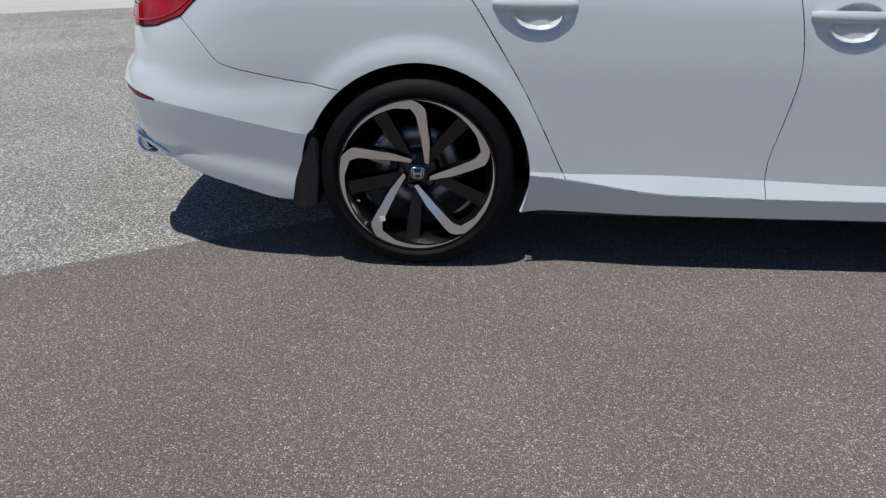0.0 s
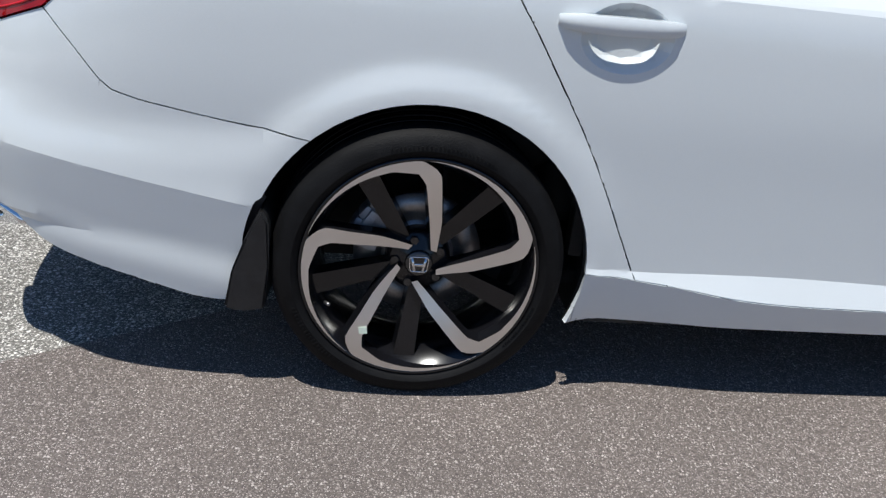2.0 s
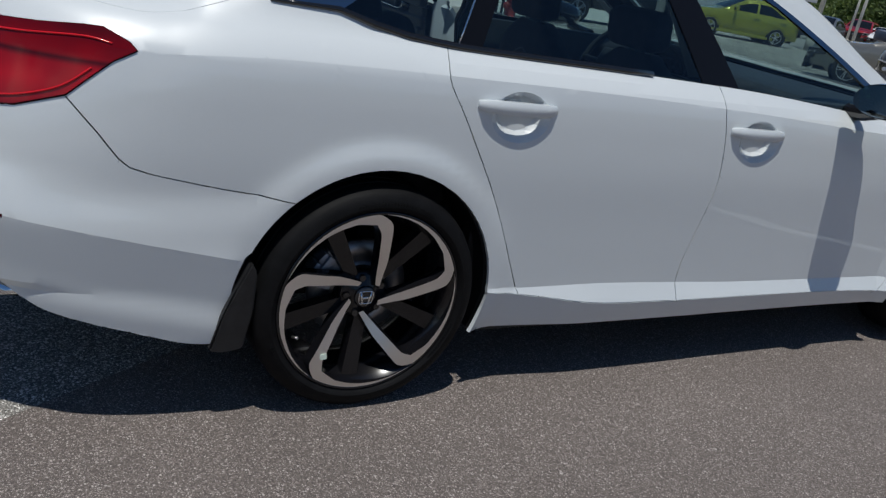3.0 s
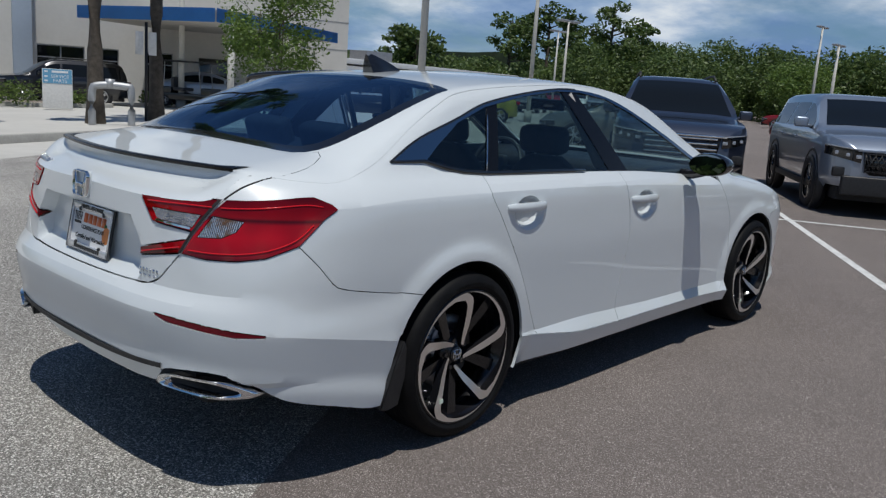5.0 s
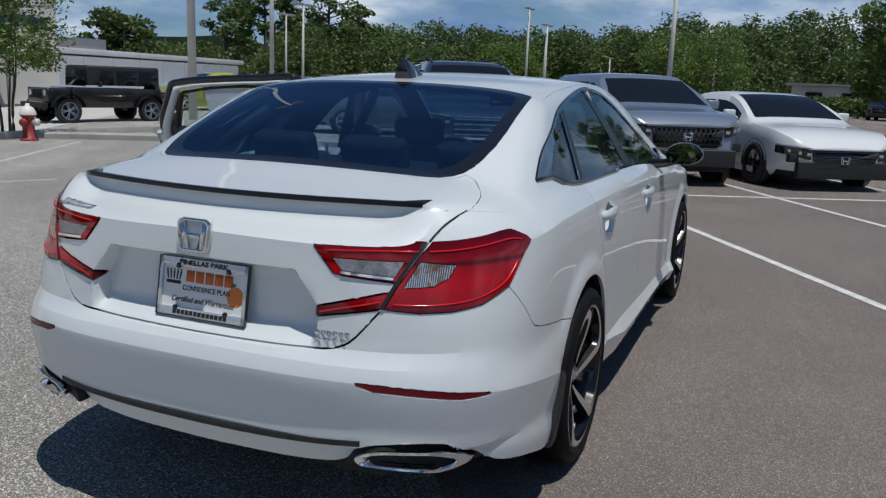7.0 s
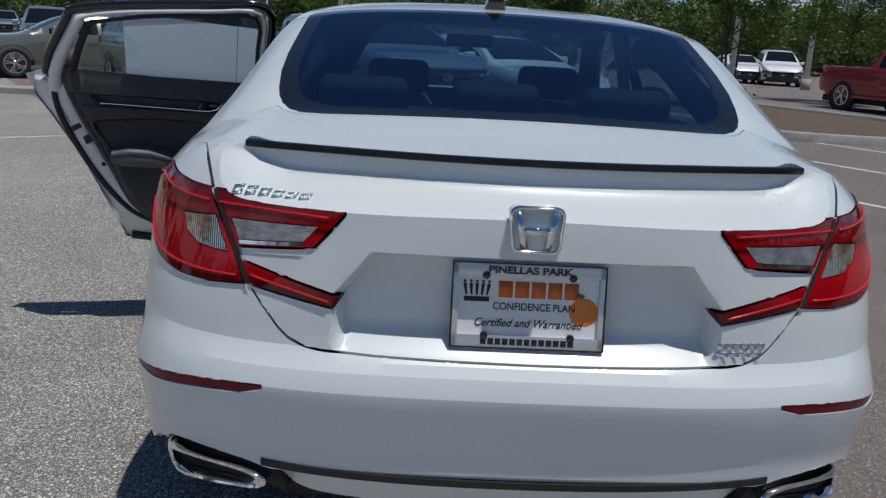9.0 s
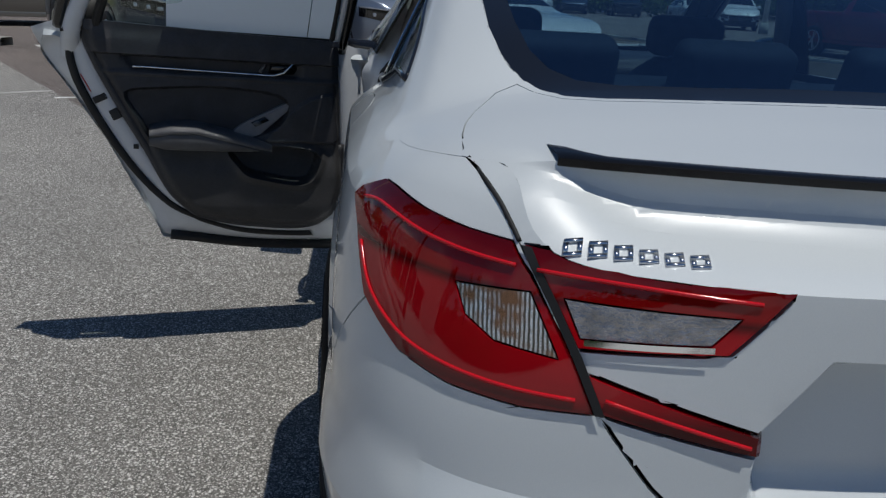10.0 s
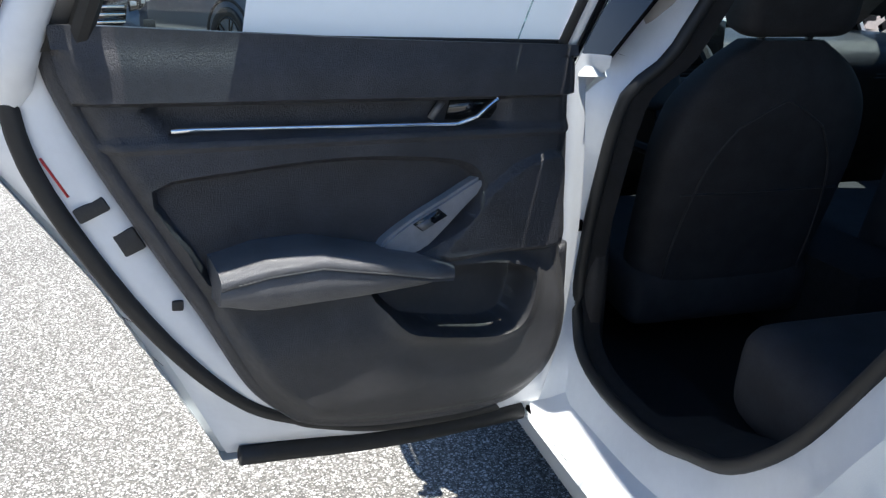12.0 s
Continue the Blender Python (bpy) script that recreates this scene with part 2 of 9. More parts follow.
def prism(bm, pts, thick, m, taper=0.0):
    """A plate of the outline pts (x, y), thick along z, laid by m; taper shrinks the far side towards its middle."""
    c = Vector((sum(p[0] for p in pts) / len(pts), sum(p[1] for p in pts) / len(pts), 0))
    a = [bm.verts.new(m @ Vector((p[0], p[1], 0))) for p in pts]
    b = []
    for p in pts:
        q = Vector((p[0], p[1], 0))
        q = q + (c - q) * taper
        b.append(bm.verts.new(m @ Vector((q.x, q.y, thick))))
    n = len(pts)
    bm.faces.new(list(reversed(a)))
    bm.faces.new(b)
    for i in range(n):
        bm.faces.new((a[i], a[(i + 1) % n], b[(i + 1) % n], b[i]))
    return bm


def lathe(bm, prof, m, n=64, closed=False):
    """Revolve (radius, height) points about local z."""
    rings = []
    for r, h in prof:
        rings.append([bm.verts.new(m @ Vector((r * math.cos(2 * math.pi * k / n), r * math.sin(2 * math.pi * k / n), h))) for k in range(n)])
    pairs = list(zip(rings, rings[1:])) + ([(rings[-1], rings[0])] if closed else [])
    for a, b in pairs:
        for k in range(n):
            bm.faces.new((a[k], a[(k + 1) % n], b[(k + 1) % n], b[k]))
    return rings


def tube(bm, pts, r, n=8, caps=True):
    """A round bar along pts; r may be a list."""
    pts = [Vector(p) for p in pts]
    rs = r if isinstance(r, (list, tuple)) else [r] * len(pts)
    rings = []
    up = Vector((0, 0, 1))
    for i, p in enumerate(pts):
        d = (pts[min(i + 1, len(pts) - 1)] - pts[max(i - 1, 0)]).normalized()
        s = d.cross(up)
        if s.length < 1e-3:
            s = d.cross(Vector((1, 0, 0)))
        s.normalize()
        w = s.cross(d)
        rings.append([bm.verts.new(p + (s * math.cos(2 * math.pi * k / n) + w * math.sin(2 * math.pi * k / n)) * rs[i]) for k in range(n)])
    for a, b in zip(rings, rings[1:]):
        for k in range(n):
            bm.faces.new((a[k], a[(k + 1) % n], b[(k + 1) % n], b[k]))
    if caps:
        bm.faces.new(list(reversed(rings[0])))
        bm.faces.new(rings[-1])
    return bm


def smooth_poly(pts, n=4, closed=False):
    """Catmull-Rom through 2D or 3D points."""
    P = [Vector(p) for p in pts]
    out = []
    N = len(P)
    for i in range(N if closed else N - 1):
        if closed:
            a, b, c, d = P[i - 1], P[i], P[(i + 1) % N], P[(i + 2) % N]
        else:
            a, b, c, d = P[max(i - 1, 0)], P[i], P[i + 1], P[min(i + 2, N - 1)]
        for k in range(n):
            t = k / n
            out.append(0.5 * ((2 * b) + (c - a) * t + (2 * a - 5 * b + 4 * c - d) * t * t + (3 * b - a - 3 * c + d) * t ** 3))
    if not closed:
        out.append(P[-1])
    return [tuple(v) for v in out]


def inside(p, poly):
    x, y = p[0], p[1]
    r = False
    for (x1, y1), (x2, y2) in zip(poly, poly[1:] + poly[:1]):
        if (y1 > y) != (y2 > y) and x < (x2 - x1) * (y - y1) / (y2 - y1) + x1:
            r = not r
    return r


def scored_grid(xs, ys, lines):
    """A flat grid over xs, ys, cut along all the polylines."""
    bm = bmesh.new()
    vv = [[bm.verts.new((x, y, 0)) for y in ys] for x in xs]
    for i in range(len(xs) - 1):
        for j in range(len(ys) - 1):
            bm.faces.new((vv[i][j], vv[i + 1][j], vv[i + 1][j + 1], vv[i][j + 1]))
    for line in lines:
        for a, b in zip(line, line[1:]):
            a, b = Vector((a[0], a[1], 0)), Vector((b[0], b[1], 0))
            d = b - a
            L = d.length
            if L < 1e-6:
                continue
            d = d / L
            nx, ny = -d.y, d.x
            x0, x1, y0, y1 = min(a.x, b.x) - 1e-4, max(a.x, b.x) + 1e-4, min(a.y, b.y) - 1e-4, max(a.y, b.y) + 1e-4
            geo = []
            for f in bm.faces:
                px = [v.co.x for v in f.verts]
                if max(px) < x0 or min(px) > x1:
                    continue
                py = [v.co.y for v in f.verts]
                if max(py) < y0 or min(py) > y1:
                    continue
                s = [(x - a.x) * nx + (y - a.y) * ny for x, y in zip(px, py)]
                if min(s) < -1e-6 and max(s) > 1e-6:
                    geo.append(f)
            if geo:
                es = list({e for f in geo for e in f.edges})
                vs = list({v for f in geo for v in f.verts})
                bmesh.ops.bisect_plane(bm, geom=geo + es + vs, dist=1e-5, plane_co=a, plane_no=Vector((nx, ny, 0)))
    return bm


def pick(bm, test, warp, inset=0.0, lip=0.0, raise_=0.0, flip=False, mirror=False):
    """The faces of a flat grid whose middle passes the test, warped into space; edges drawn in by inset and folded back by lip along -normal."""
    out = bmesh.new()
    seen = {}
    for f in bm.faces:
        c = f.calc_center_median()
        if not test(c.x, c.y):
            continue
        vs = []
        for v in f.verts:
            if v not in seen:
                seen[v] = out.verts.new(warp(v.co.x, v.co.y))
            vs.append(seen[v])
        try:
            out.faces.new(vs)
        except ValueError:
            pass
    if flip:
        bmesh.ops.reverse_faces(out, faces=out.faces[:])
    out.normal_update()
    if raise_:
        for v in out.verts:
            v.co += v.normal * raise_
    if inset or lip:
        pull = {}
        edge_n = {}
        for e in out.edges:
            if len(e.link_faces) == 1:
                f = e.link_faces[0]
                t = f.normal.cross(e.verts[1].co - e.verts[0].co).normalized()
                if t.dot(f.calc_center_median() - e.verts[0].co) < 0:
                    t = -t
                for v in e.verts:
                    pull[v] = pull.get(v, Vector()) + t
                    edge_n[v] = v.normal.copy()
        for v, t in pull.items():
            if t.length > 1e-6:
                v.co += t.normalized() * inset
        if lip:
            rim = [e for e in out.edges if len(e.link_faces) == 1]
            r = bmesh.ops.extrude_edge_only(out, edges=rim)
            olds = {v: n for v, n in edge_n.items()}
            for e in rim:
                e.smooth = False
            for v in [g for g in r["geom"] if isinstance(g, bmesh.types.BMVert)]:
                near = min((w for w in (e.other_vert(v) for e in v.link_edges) if w in olds), key=lambda w: (w.co - v.co).length, default=None)
                if near is not None:
                    v.co -= olds[near] * lip
    if mirror:
        flip_y(out)
    return out


def flip_y(bm):
    for v in bm.verts:
        v.co.y = -v.co.y
    bmesh.ops.reverse_faces(bm, faces=bm.faces[:])
    return bm


def mirrored_copy(bm):
    """Adds the mirror image across y = 0 and welds the middle."""
    r = bmesh.ops.duplicate(bm, geom=bm.verts[:] + bm.edges[:] + bm.faces[:])
    g = r["geom"]
    for v in [x for x in g if isinstance(x, bmesh.types.BMVert)]:
        v.co.y = -v.co.y
    bmesh.ops.reverse_faces(bm, faces=[x for x in g if isinstance(x, bmesh.types.BMFace)])
    bmesh.ops.remove_doubles(bm, verts=[v for v in bm.verts if abs(v.co.y) < 1e-4], dist=3e-4)
    return bm

# ---- the white sedan: body surfaces ----
# x runs forward from the rear axle, y to the car's left, z up from the ground.
X0, X1, HUB_R, HUB_F, HUB_Z = -0.35, 3.0, 0.0, 2.83, 0.335
sill_z = curve((0.3, 0.355), (0.39, 0.347), (0.5, 0.333), (0.62, 0.319), (0.74, 0.302), (0.9, 0.290), (1.18, 0.286), (1.95, 0.283), (2.5, 0.268))
ledge_z = curve((0.4, 0.358), (0.52, 0.351), (0.8, 0.354), (1.18, 0.345), (1.5, 0.335), (2.5, 0.326))
crease_z = curve((-0.62, 0.955), (-0.455, 0.966), (-0.266, 0.972), (0.0, 0.974), (0.52, 0.972), (1.2, 0.960), (2.0, 0.928), (2.6, 0.905))
belt_z = curve((-0.6, 1.05), (-0.35, 1.06), (0.0, 1.05), (0.2, 1.037), (0.8, 1.03), (1.3, 1.02), (2.0, 0.98), (2.4, 0.95), (3.0, 0.90))
belt_y = curve((-0.35, 0.792), (0.0, 0.80), (0.5, 0.806), (1.3, 0.81), (2.0, 0.81), (2.4, 0.805), (3.0, 0.80))
lean = curve((-0.35, 0.62), (0.0, 0.50), (0.5, 0.52), (1.0, 0.55), (1.7, 0.55), (2.3, 0.5))
flank = curve((0.40, 0.8950), (0.55, 0.8965), (0.70, 0.899), (0.85, 0.893), (0.93, 0.884), (0.957, 0.878))
under_sill = curve((0.0, -0.083), (0.26, -0.037), (0.57, -0.019), (0.86, -0.006), (1.0, 0.0))


CUPS = ((0.386, 0.880), (1.386, 0.860))
HANDLES = ((0.370, 0.897), (1.370, 0.879))


def side_y(x, z):
    zb, cz = belt_z(x), crease_z(x)
    if x > 2.05:
        zb += (max(zb, 1.012) - zb) * step(2.05, 2.35, x)
    if z > cz:
        if z <= zb:
            t = (z - cz) / (zb - cz)
            y = 0.878 + (belt_y(x) - 0.878) * t + 0.008 * 4 * t * (1 - t)
        else:
            h = z - zb
            y = belt_y(x) - lean(x) * h + 0.16 * h * (0.36 - h)
    else:
        sz, lz = sill_z(x), ledge_z(x)
        lz = max(lz, sz + 0.006)
        out = 0.026 * clamp((lz - sz) / 0.055)  # the door foot flares out to the sill
        if z >= lz:
            y = flank(z - (cz - 0.957) * clamp((z - 0.70) / 0.2))
        elif z >= sz:
            y = 0.895 + out * (lz - z) / (lz - sz)
        else:
            y = 0.895 + out + under_sill((z - 0.16) / (sz - 0.16))
        if x < 0.4:  # no sill ledge behind the rear wheel
            y += (0.895 - y) * clamp((0.4 - x) / 0.05) * clamp((0.46 - z) / 0.05) * step(0.1, 0.25, z)
    for cx, cz in CUPS:
        e = math.hypot((x - cx) / 0.100, (z - cz) / 0.072)
        if e < 1:
            y -= 0.030 * step(1.0, 0.58, e)
    for hx in (HUB_R, HUB_F):
        d = math.hypot(x - hx, z - HUB_Z)
        if d < 0.62:
            y += 0.014 * step(0.47, 0.405, d) * (1 - step(0.80, 0.90, z))
    return y


rear_mid = curve((0.26, -1.03), (0.30, -1.052), (0.34, -1.062), (0.385, -1.070), (0.395, -1.098), (0.41, -1.116), (0.45, -1.122), (0.52, -1.129),
                 (0.585, -1.132), (0.62, -1.128), (0.655, -1.112), (0.668, -1.098), (0.70, -1.094), (0.80, -1.090), (0.95, -1.082),
                 (0.970, -1.079), (0.985, -1.062), (1.02, -1.025), (1.06, -0.985), (1.12, -0.90))
rear_n = curve((0.3, 3.8), (0.62, 3.8), (0.95, 3.0), (1.1, 2.9))
front_mid = curve((0.16, 3.66), (0.3, 3.74), (0.5, 3.79), (0.65, 3.79), (0.75, 3.76), (0.85, 3.68), (1.0, 3.5))


def arc_table(a, b, n):
    pts = [(a * math.sin(t) ** (2 / n), b * math.cos(t) ** (2 / n)) for t in (math.pi / 2 * k / 600 for k in range(601))]
    run = [0.0]
    for p, q in zip(pts, pts[1:]):
        run.append(run[-1] + math.hypot(q[0] - p[0], q[1] - p[1]))
    return run


ARC_R, ARC_F = arc_table(0.75, 0.89, 3.4), arc_table(0.76, 0.89, 2.6)
U_REAR, U_FRONT = X0 - ARC_R[-1], X1 + ARC_F[-1]


def arc_angle(run, s):
    return math.pi / 2 * float(np.interp(s, run, range(len(run)))) / (len(run) - 1)


crease_drop = curve((U_REAR, 0.0), (U_REAR + 0.50, 0.002), (U_REAR + 0.95, -0.042), (X0 - 0.38, -0.052), (X0 - 0.17, -0.092), (X0, -0.132))


def recess(y, z):
    """Depth of the number-plate pocket in the boot lid."""
    y = abs(y)
    half = 0.318 + (0.878 - z) * 0.80 if z > 0.79 else 0.388
    return 0.052 * step(half + 0.012, half - 0.016, y) * step(0.664, 0.718, z) * step(0.884, 0.872, z)


def shell(u, z):
    """The body's flank, wrapped round both ends: u is x along the side, then the way round the corner."""
    if X0 <= u <= X1:
        return Vector((u, side_y(u, z), z))
    if u < X0:
        th = arc_angle(ARC_R, X0 - u)
        n = rear_n(z)
        w = side_y(X0, z + (crease_z(X0) - crease_z(u)) * step(0.82, 0.94, z))
        d = z - 0.60 - crease_drop(u)
        ridge = 0.0085 * (1 - clamp(d / 0.09)) ** 1.5 if d >= 0 else 0.0085 + 0.12 * d + 0.012 * step(-0.13, -0.21, d)  # the foot turns under
        ridge *= clamp((X0 - u) / 0.03)
        y = w * max(math.cos(th), 0) ** (2 / n)
        rm = rear_mid(z)
        if z > 0.965:  # the corner stands more upright than the middle
            k = step(U_REAR + 0.48, U_REAR + 0.75, u)
            rm += (-1.080 + (z - 0.965) * 0.22 - rm) * k
        x = X0 + (rm - X0) * math.sin(th) ** (2 / n)
        return Vector((x - ridge * math.sin(th) + recess(y, z) * step(X0 - 0.4, X0 - 0.6, u), y + ridge * math.cos(th) * (1 if u > U_REAR + 0.01 else 0), z))
    th = arc_angle(ARC_F, u - X1)
    n = 2.6
    return Vector((X1 + (front_mid(z) - X1) * math.sin(th) ** (2 / n), side_y(X1, z) * max(math.cos(th), 0) ** (2 / n), z))


spine = curve((-1.0, 1.056), (-0.9, 1.068), (-0.7, 1.094), (-0.56, 1.112), (-0.515, 1.124), (-0.3, 1.230), (0.0, 1.350), (0.12, 1.388), (0.3, 1.414),
              (0.6, 1.437), (1.0, 1.450), (1.3, 1.446), (1.6, 1.418), (1.75, 1.385), (2.1, 1.22), (2.45, 1.045), (2.55, 1.015), (3.0, 0.965),
              (3.4, 0.89), (3.65, 0.80), (3.85, 0.68))
crown = curve((-1.0, 0.012), (-0.5, 0.012), (-0.3, 0.030), (0.15, 0.045), (0.6, 0.05), (1.2, 0.045), (1.8, 0.06), (2.2, 0.040), (2.45, 0.022), (3.0, 0.024), (3.6, 0.06))
ducktail = curve((0.0, 0.0), (0.002, 0.024), (0.005, 0.041), (0.013, 0.053), (0.03, 0.066), (0.05, 0.075), (0.08, 0.086), (0.11, 0.096), (0.2, 0.14), (0.4, 0.3))


duck_soft = curve((0.0, 0.0), (0.03, 0.016), (0.06, 0.042), (0.08, 0.064), (0.11, 0.097), (0.2, 0.18), (0.4, 0.34))


def lip_x(y):
    return -0.965 + 0.24 * y * y


def top(x, y):
    """Height of bonnet, roof, rear glass and boot deck."""
    k = (abs(y) / 0.65)
    xl = lip_x(y)
    bow = 0.055 * (1 - k * k) * step(-0.8, -0.6, x) * (1 - step(-0.3, 0.1, x))
    z = spine(max(x, xl) + bow) - crown(x) * (0.6 * k * k + 0.4 * k ** 6)
    if x < 0.1:
        z -= 0.85 * max(0.0, abs(y) - 0.57) ** 2 * step(0.1, -0.3, x)
    if x < xl:
        f = step(0.69, 0.49, abs(y))
        z -= f * ducktail(xl - x) + (1 - f) * duck_soft(xl - x)
    return z


def shell_top(u):
    """Where the flank meets the top surface."""
    lo, hi = (0.86, 1.46) if u < 2.6 else (0.6, 1.2)
    if u < X0 - 0.1:  # the lowest meeting at the tail
        z = 0.93
        while z < 1.2:
            p = shell(u, z)
            if z >= top(p.x, p.y):
                lo, hi = z - 0.003, z
                break
            z += 0.003
    for _ in range(26):
        z = (lo + hi) / 2
        p = shell(u, z)
        if z < top(p.x, p.y):
            lo = z
        else:
            hi = z
    return lo


def at_y(y, z):
    """u of the rear at half-width y."""
    lo, hi = U_REAR, X0
    for _ in range(30):
        m = (lo + hi) / 2
        if shell(m, z).y < y:
            lo = m
        else:
            hi = m
    return (lo, z)


def at_x(x, z):
    if x >= X0:
        return (x, z)
    lo, hi = U_REAR + 0.3, X0
    for _ in range(30):
        m = (lo + hi) / 2
        if shell(m, z).x < x:
            lo = m
        else:
            hi = m
    return (lo, z)


def ring(cx, cz, r, n=56):
    return [(cx + r * math.cos(2 * math.pi * k / n), cz + r * math.sin(2 * math.pi * k / n)) for k in range(n)]


ARCH_R, ARCH_F = ring(HUB_R, HUB_Z, 0.383), ring(HUB_F, HUB_Z, 0.383)
REAR_SEAM = smooth_poly([(0.507, 0.332), (0.478, 0.388), (0.437, 0.470), (0.386, 0.570), (0.327, 0.675), (0.256, 0.785), (0.193, 0.883), (0.140, 0.968), (0.158, 1.0425)], 4)
MID_SEAM = smooth_poly([(1.187, 0.275), (1.180, 0.35), (1.183, 0.43), (1.212, 0.56), (1.235, 0.706), (1.222, 0.84), (1.196, 0.960), (1.205, 1.026)], 4)
FRONT_SEAM = smooth_poly([(2.346, 0.258), (2.423, 0.342), (2.453, 0.583), (2.430, 0.733), (2.295, 0.923), (2.20, 0.968)], 4)
BELT = [(x, belt_z(x) + 0.003) for x in (0.158, 0.3, 0.5, 0.7, 0.9, 1.10, 1.205, 1.3, 1.5, 1.7, 1.9, 2.1, 2.2)]
SILL = [(x / 20, sill_z(x / 20)) for x in range(7, 52)]
LEDGE = [(x / 20, max(ledge_z(x / 20), sill_z(x / 20) + 0.006)) for x in range(8, 50)]
DLO_TOP = smooth_poly([(-0.330, 1.092), (-0.144, 1.177), (0.111, 1.254), (0.311, 1.314), (0.6, 1.362), (0.902, 1.394), (1.108, 1.396), (1.339, 1.372), (1.564, 1.306), (1.862, 1.185), (2.213, 1.020)], 5)
DLO_LOW = [(2.213, 0.985)] + list(reversed([(x / 10, belt_z(x / 10)) for x in range(2, 22)])) + [(0.118, 1.042), (0.04, 1.048), (-0.06, 1.066), (-0.155, 1.090)]
DLO = DLO_TOP + DLO_LOW
DIV_A, DIV_B = [(0.170, 1.00), (0.345, 1.36)], [(0.250, 1.00), (0.415, 1.36)]
POST_A, POST_B = [(1.150, 0.99), (0.922, 1.42)], [(1.325, 0.99), (1.040, 1.42)]
CHROME_LOW = [(-0.155, 1.088), (-0.06, 1.150), (0.09, 1.232), (0.3, 1.298), (0.6, 1.350), (0.9, 1.383), (1.1, 1.385), (1.33, 1.361), (1.55, 1.295), (1.85, 1.168), (2.2, 1.0)]
BUMPER_TOP = [(-0.15, 0.606), (-0.204, 0.614), (-0.449, 0.655), (-0.60, 0.683), (-0.649, 0.697), (-0.672, 0.715), (-0.718, 0.771), (-0.783, 0.842)]
BUMPER_TOP = BUMPER_TOP[:2] + [at_x(x, z) for x, z in BUMPER_TOP[2:]]
LAMP_OUT = [at_y(0.672, 0.974), at_y(0.652, 0.942), at_y(0.638, 0.915), at_y(0.606, 0.856), at_y(0.579, 0.795), at_y(0.66, 0.788), at_y(0.74, 0.790), at_y(0.80, 0.803), at_x(-0.779, 0.842),
            at_x(-0.735, 0.884), at_x(-0.689, 0.925), at_x(-0.640, 0.953), at_x(-0.655, 0.969), at_x(-0.706, 0.991), at_x(-0.745, 0.990), at_y(0.767, 0.981), at_y(0.72, 0.9755)]
LAMP_CLEAR = [at_y(0.652, 0.922), at_y(0.733, 0.912), at_y(0.722, 0.878), at_y(0.690, 0.857), at_y(0.620, 0.852)]
LAMP_IN = [at_y(0.659, 0.973), at_y(0.559, 0.972), at_y(0.371, 0.961), at_y(0.440, 0.882), at_y(0.600, 0.868), at_y(0.624, 0.915)]
LAMP_IN_CLEAR = [at_y(0.616, 0.922), at_y(0.430, 0.925), at_y(0.460, 0.891), at_y(0.598, 0.880)]
LAMP_BAR = [at_y(0.588, 0.840), at_y(0.379, 0.785), at_y(0.396, 0.764), at_y(0.570, 0.796)]
LID_SEAM = [(-0.80, 1.075), (-0.845, 1.050), (-0.900, 1.037), (-0.954, 1.018), (-0.975, 1.009), (-1.008, 0.988), at_y(0.665, 0.974), at_y(0.648, 0.945), at_y(0.632, 0.92), at_y(0.600, 0.86), at_y(0.573, 0.795), at_y(0.558, 0.772)] + [at_y(y, z) for y, z in
            ((0.536, 0.745), (0.512, 0.715), (0.490, 0.695), (0.460, 0.681), (0.42, 0.674), (0.30, 0.669), (0.15, 0.666), (0.0, 0.665))]
LID = LID_SEAM + [(U_REAR - 0.05, 0.665), (U_REAR - 0.05, 1.09)]
_ra, _rb = at_y(0.535, 0.60)[0], at_x(-0.902, 0.555)[0]
REFLECT = [(_ra + (_rb - _ra) * k / 8, 0.60 + crease_drop(_ra + (_rb - _ra) * k / 8) + 0.001) for k in range(9)]
REFLECT = REFLECT + [(u, z - 0.021 * (0.35 + 0.65 * step(_rb, _rb - 0.10, u)) * step(_ra, _ra + 0.03, u + 0.012)) for u, z in reversed(REFLECT)]
FUEL = [(0.051, 0.992), (0.030, 1.012), (-0.020, 1.027), (-0.09, 1.031), (-0.15, 1.028), (-0.185, 1.018), (-0.191, 0.999), (-0.179, 0.968), (-0.178, 0.930), (-0.163, 0.897), (-0.115, 0.877), (-0.037, 0.870), (0.040, 0.873), (0.072, 0.894), (0.070, 0.947), (0.064, 0.970)]
FUEL = smooth_poly(FUEL, 2, True)
low_edge = curve((U_REAR, 0.303), *[(at_y(y, 0.40)[0], z) for y, z in ((0.25, 0.309), (0.42, 0.325), (0.470, 0.342), (0.500, 0.372), (0.530, 0.404), (0.574, 0.419), (0.64, 0.427), (0.70, 0.430), (0.743, 0.427),
                 (0.787, 0.398), (0.819, 0.363), (0.850, 0.328))], (X0 - 0.30, 0.285), (X0 - 0.08, 0.232), (X0 + 0.1, 0.23))
us = [U_REAR + (X0 - U_REAR) * k / 74 for k in range(75)] + [X0 + k * 0.0335 for k in range(1, 100)] + [X1 + (U_FRONT - X1) * k / 24 for k in range(25)]
us = sorted(set(round(u, 5) for u in us))
us[0], us[-1] = U_REAR - 0.0002, U_FRONT + 0.0002
zs = [0.18 + 0.02 * k for k in range(22)] + [0.62 + 0.02 * k for k in range(16)] + [0.9 + 0.026 * k for k in range(1, 22)]
zs = sorted(set(round(z, 4) for z in zs))
TOP_LINE = [(u, shell_top(u)) for u in us]
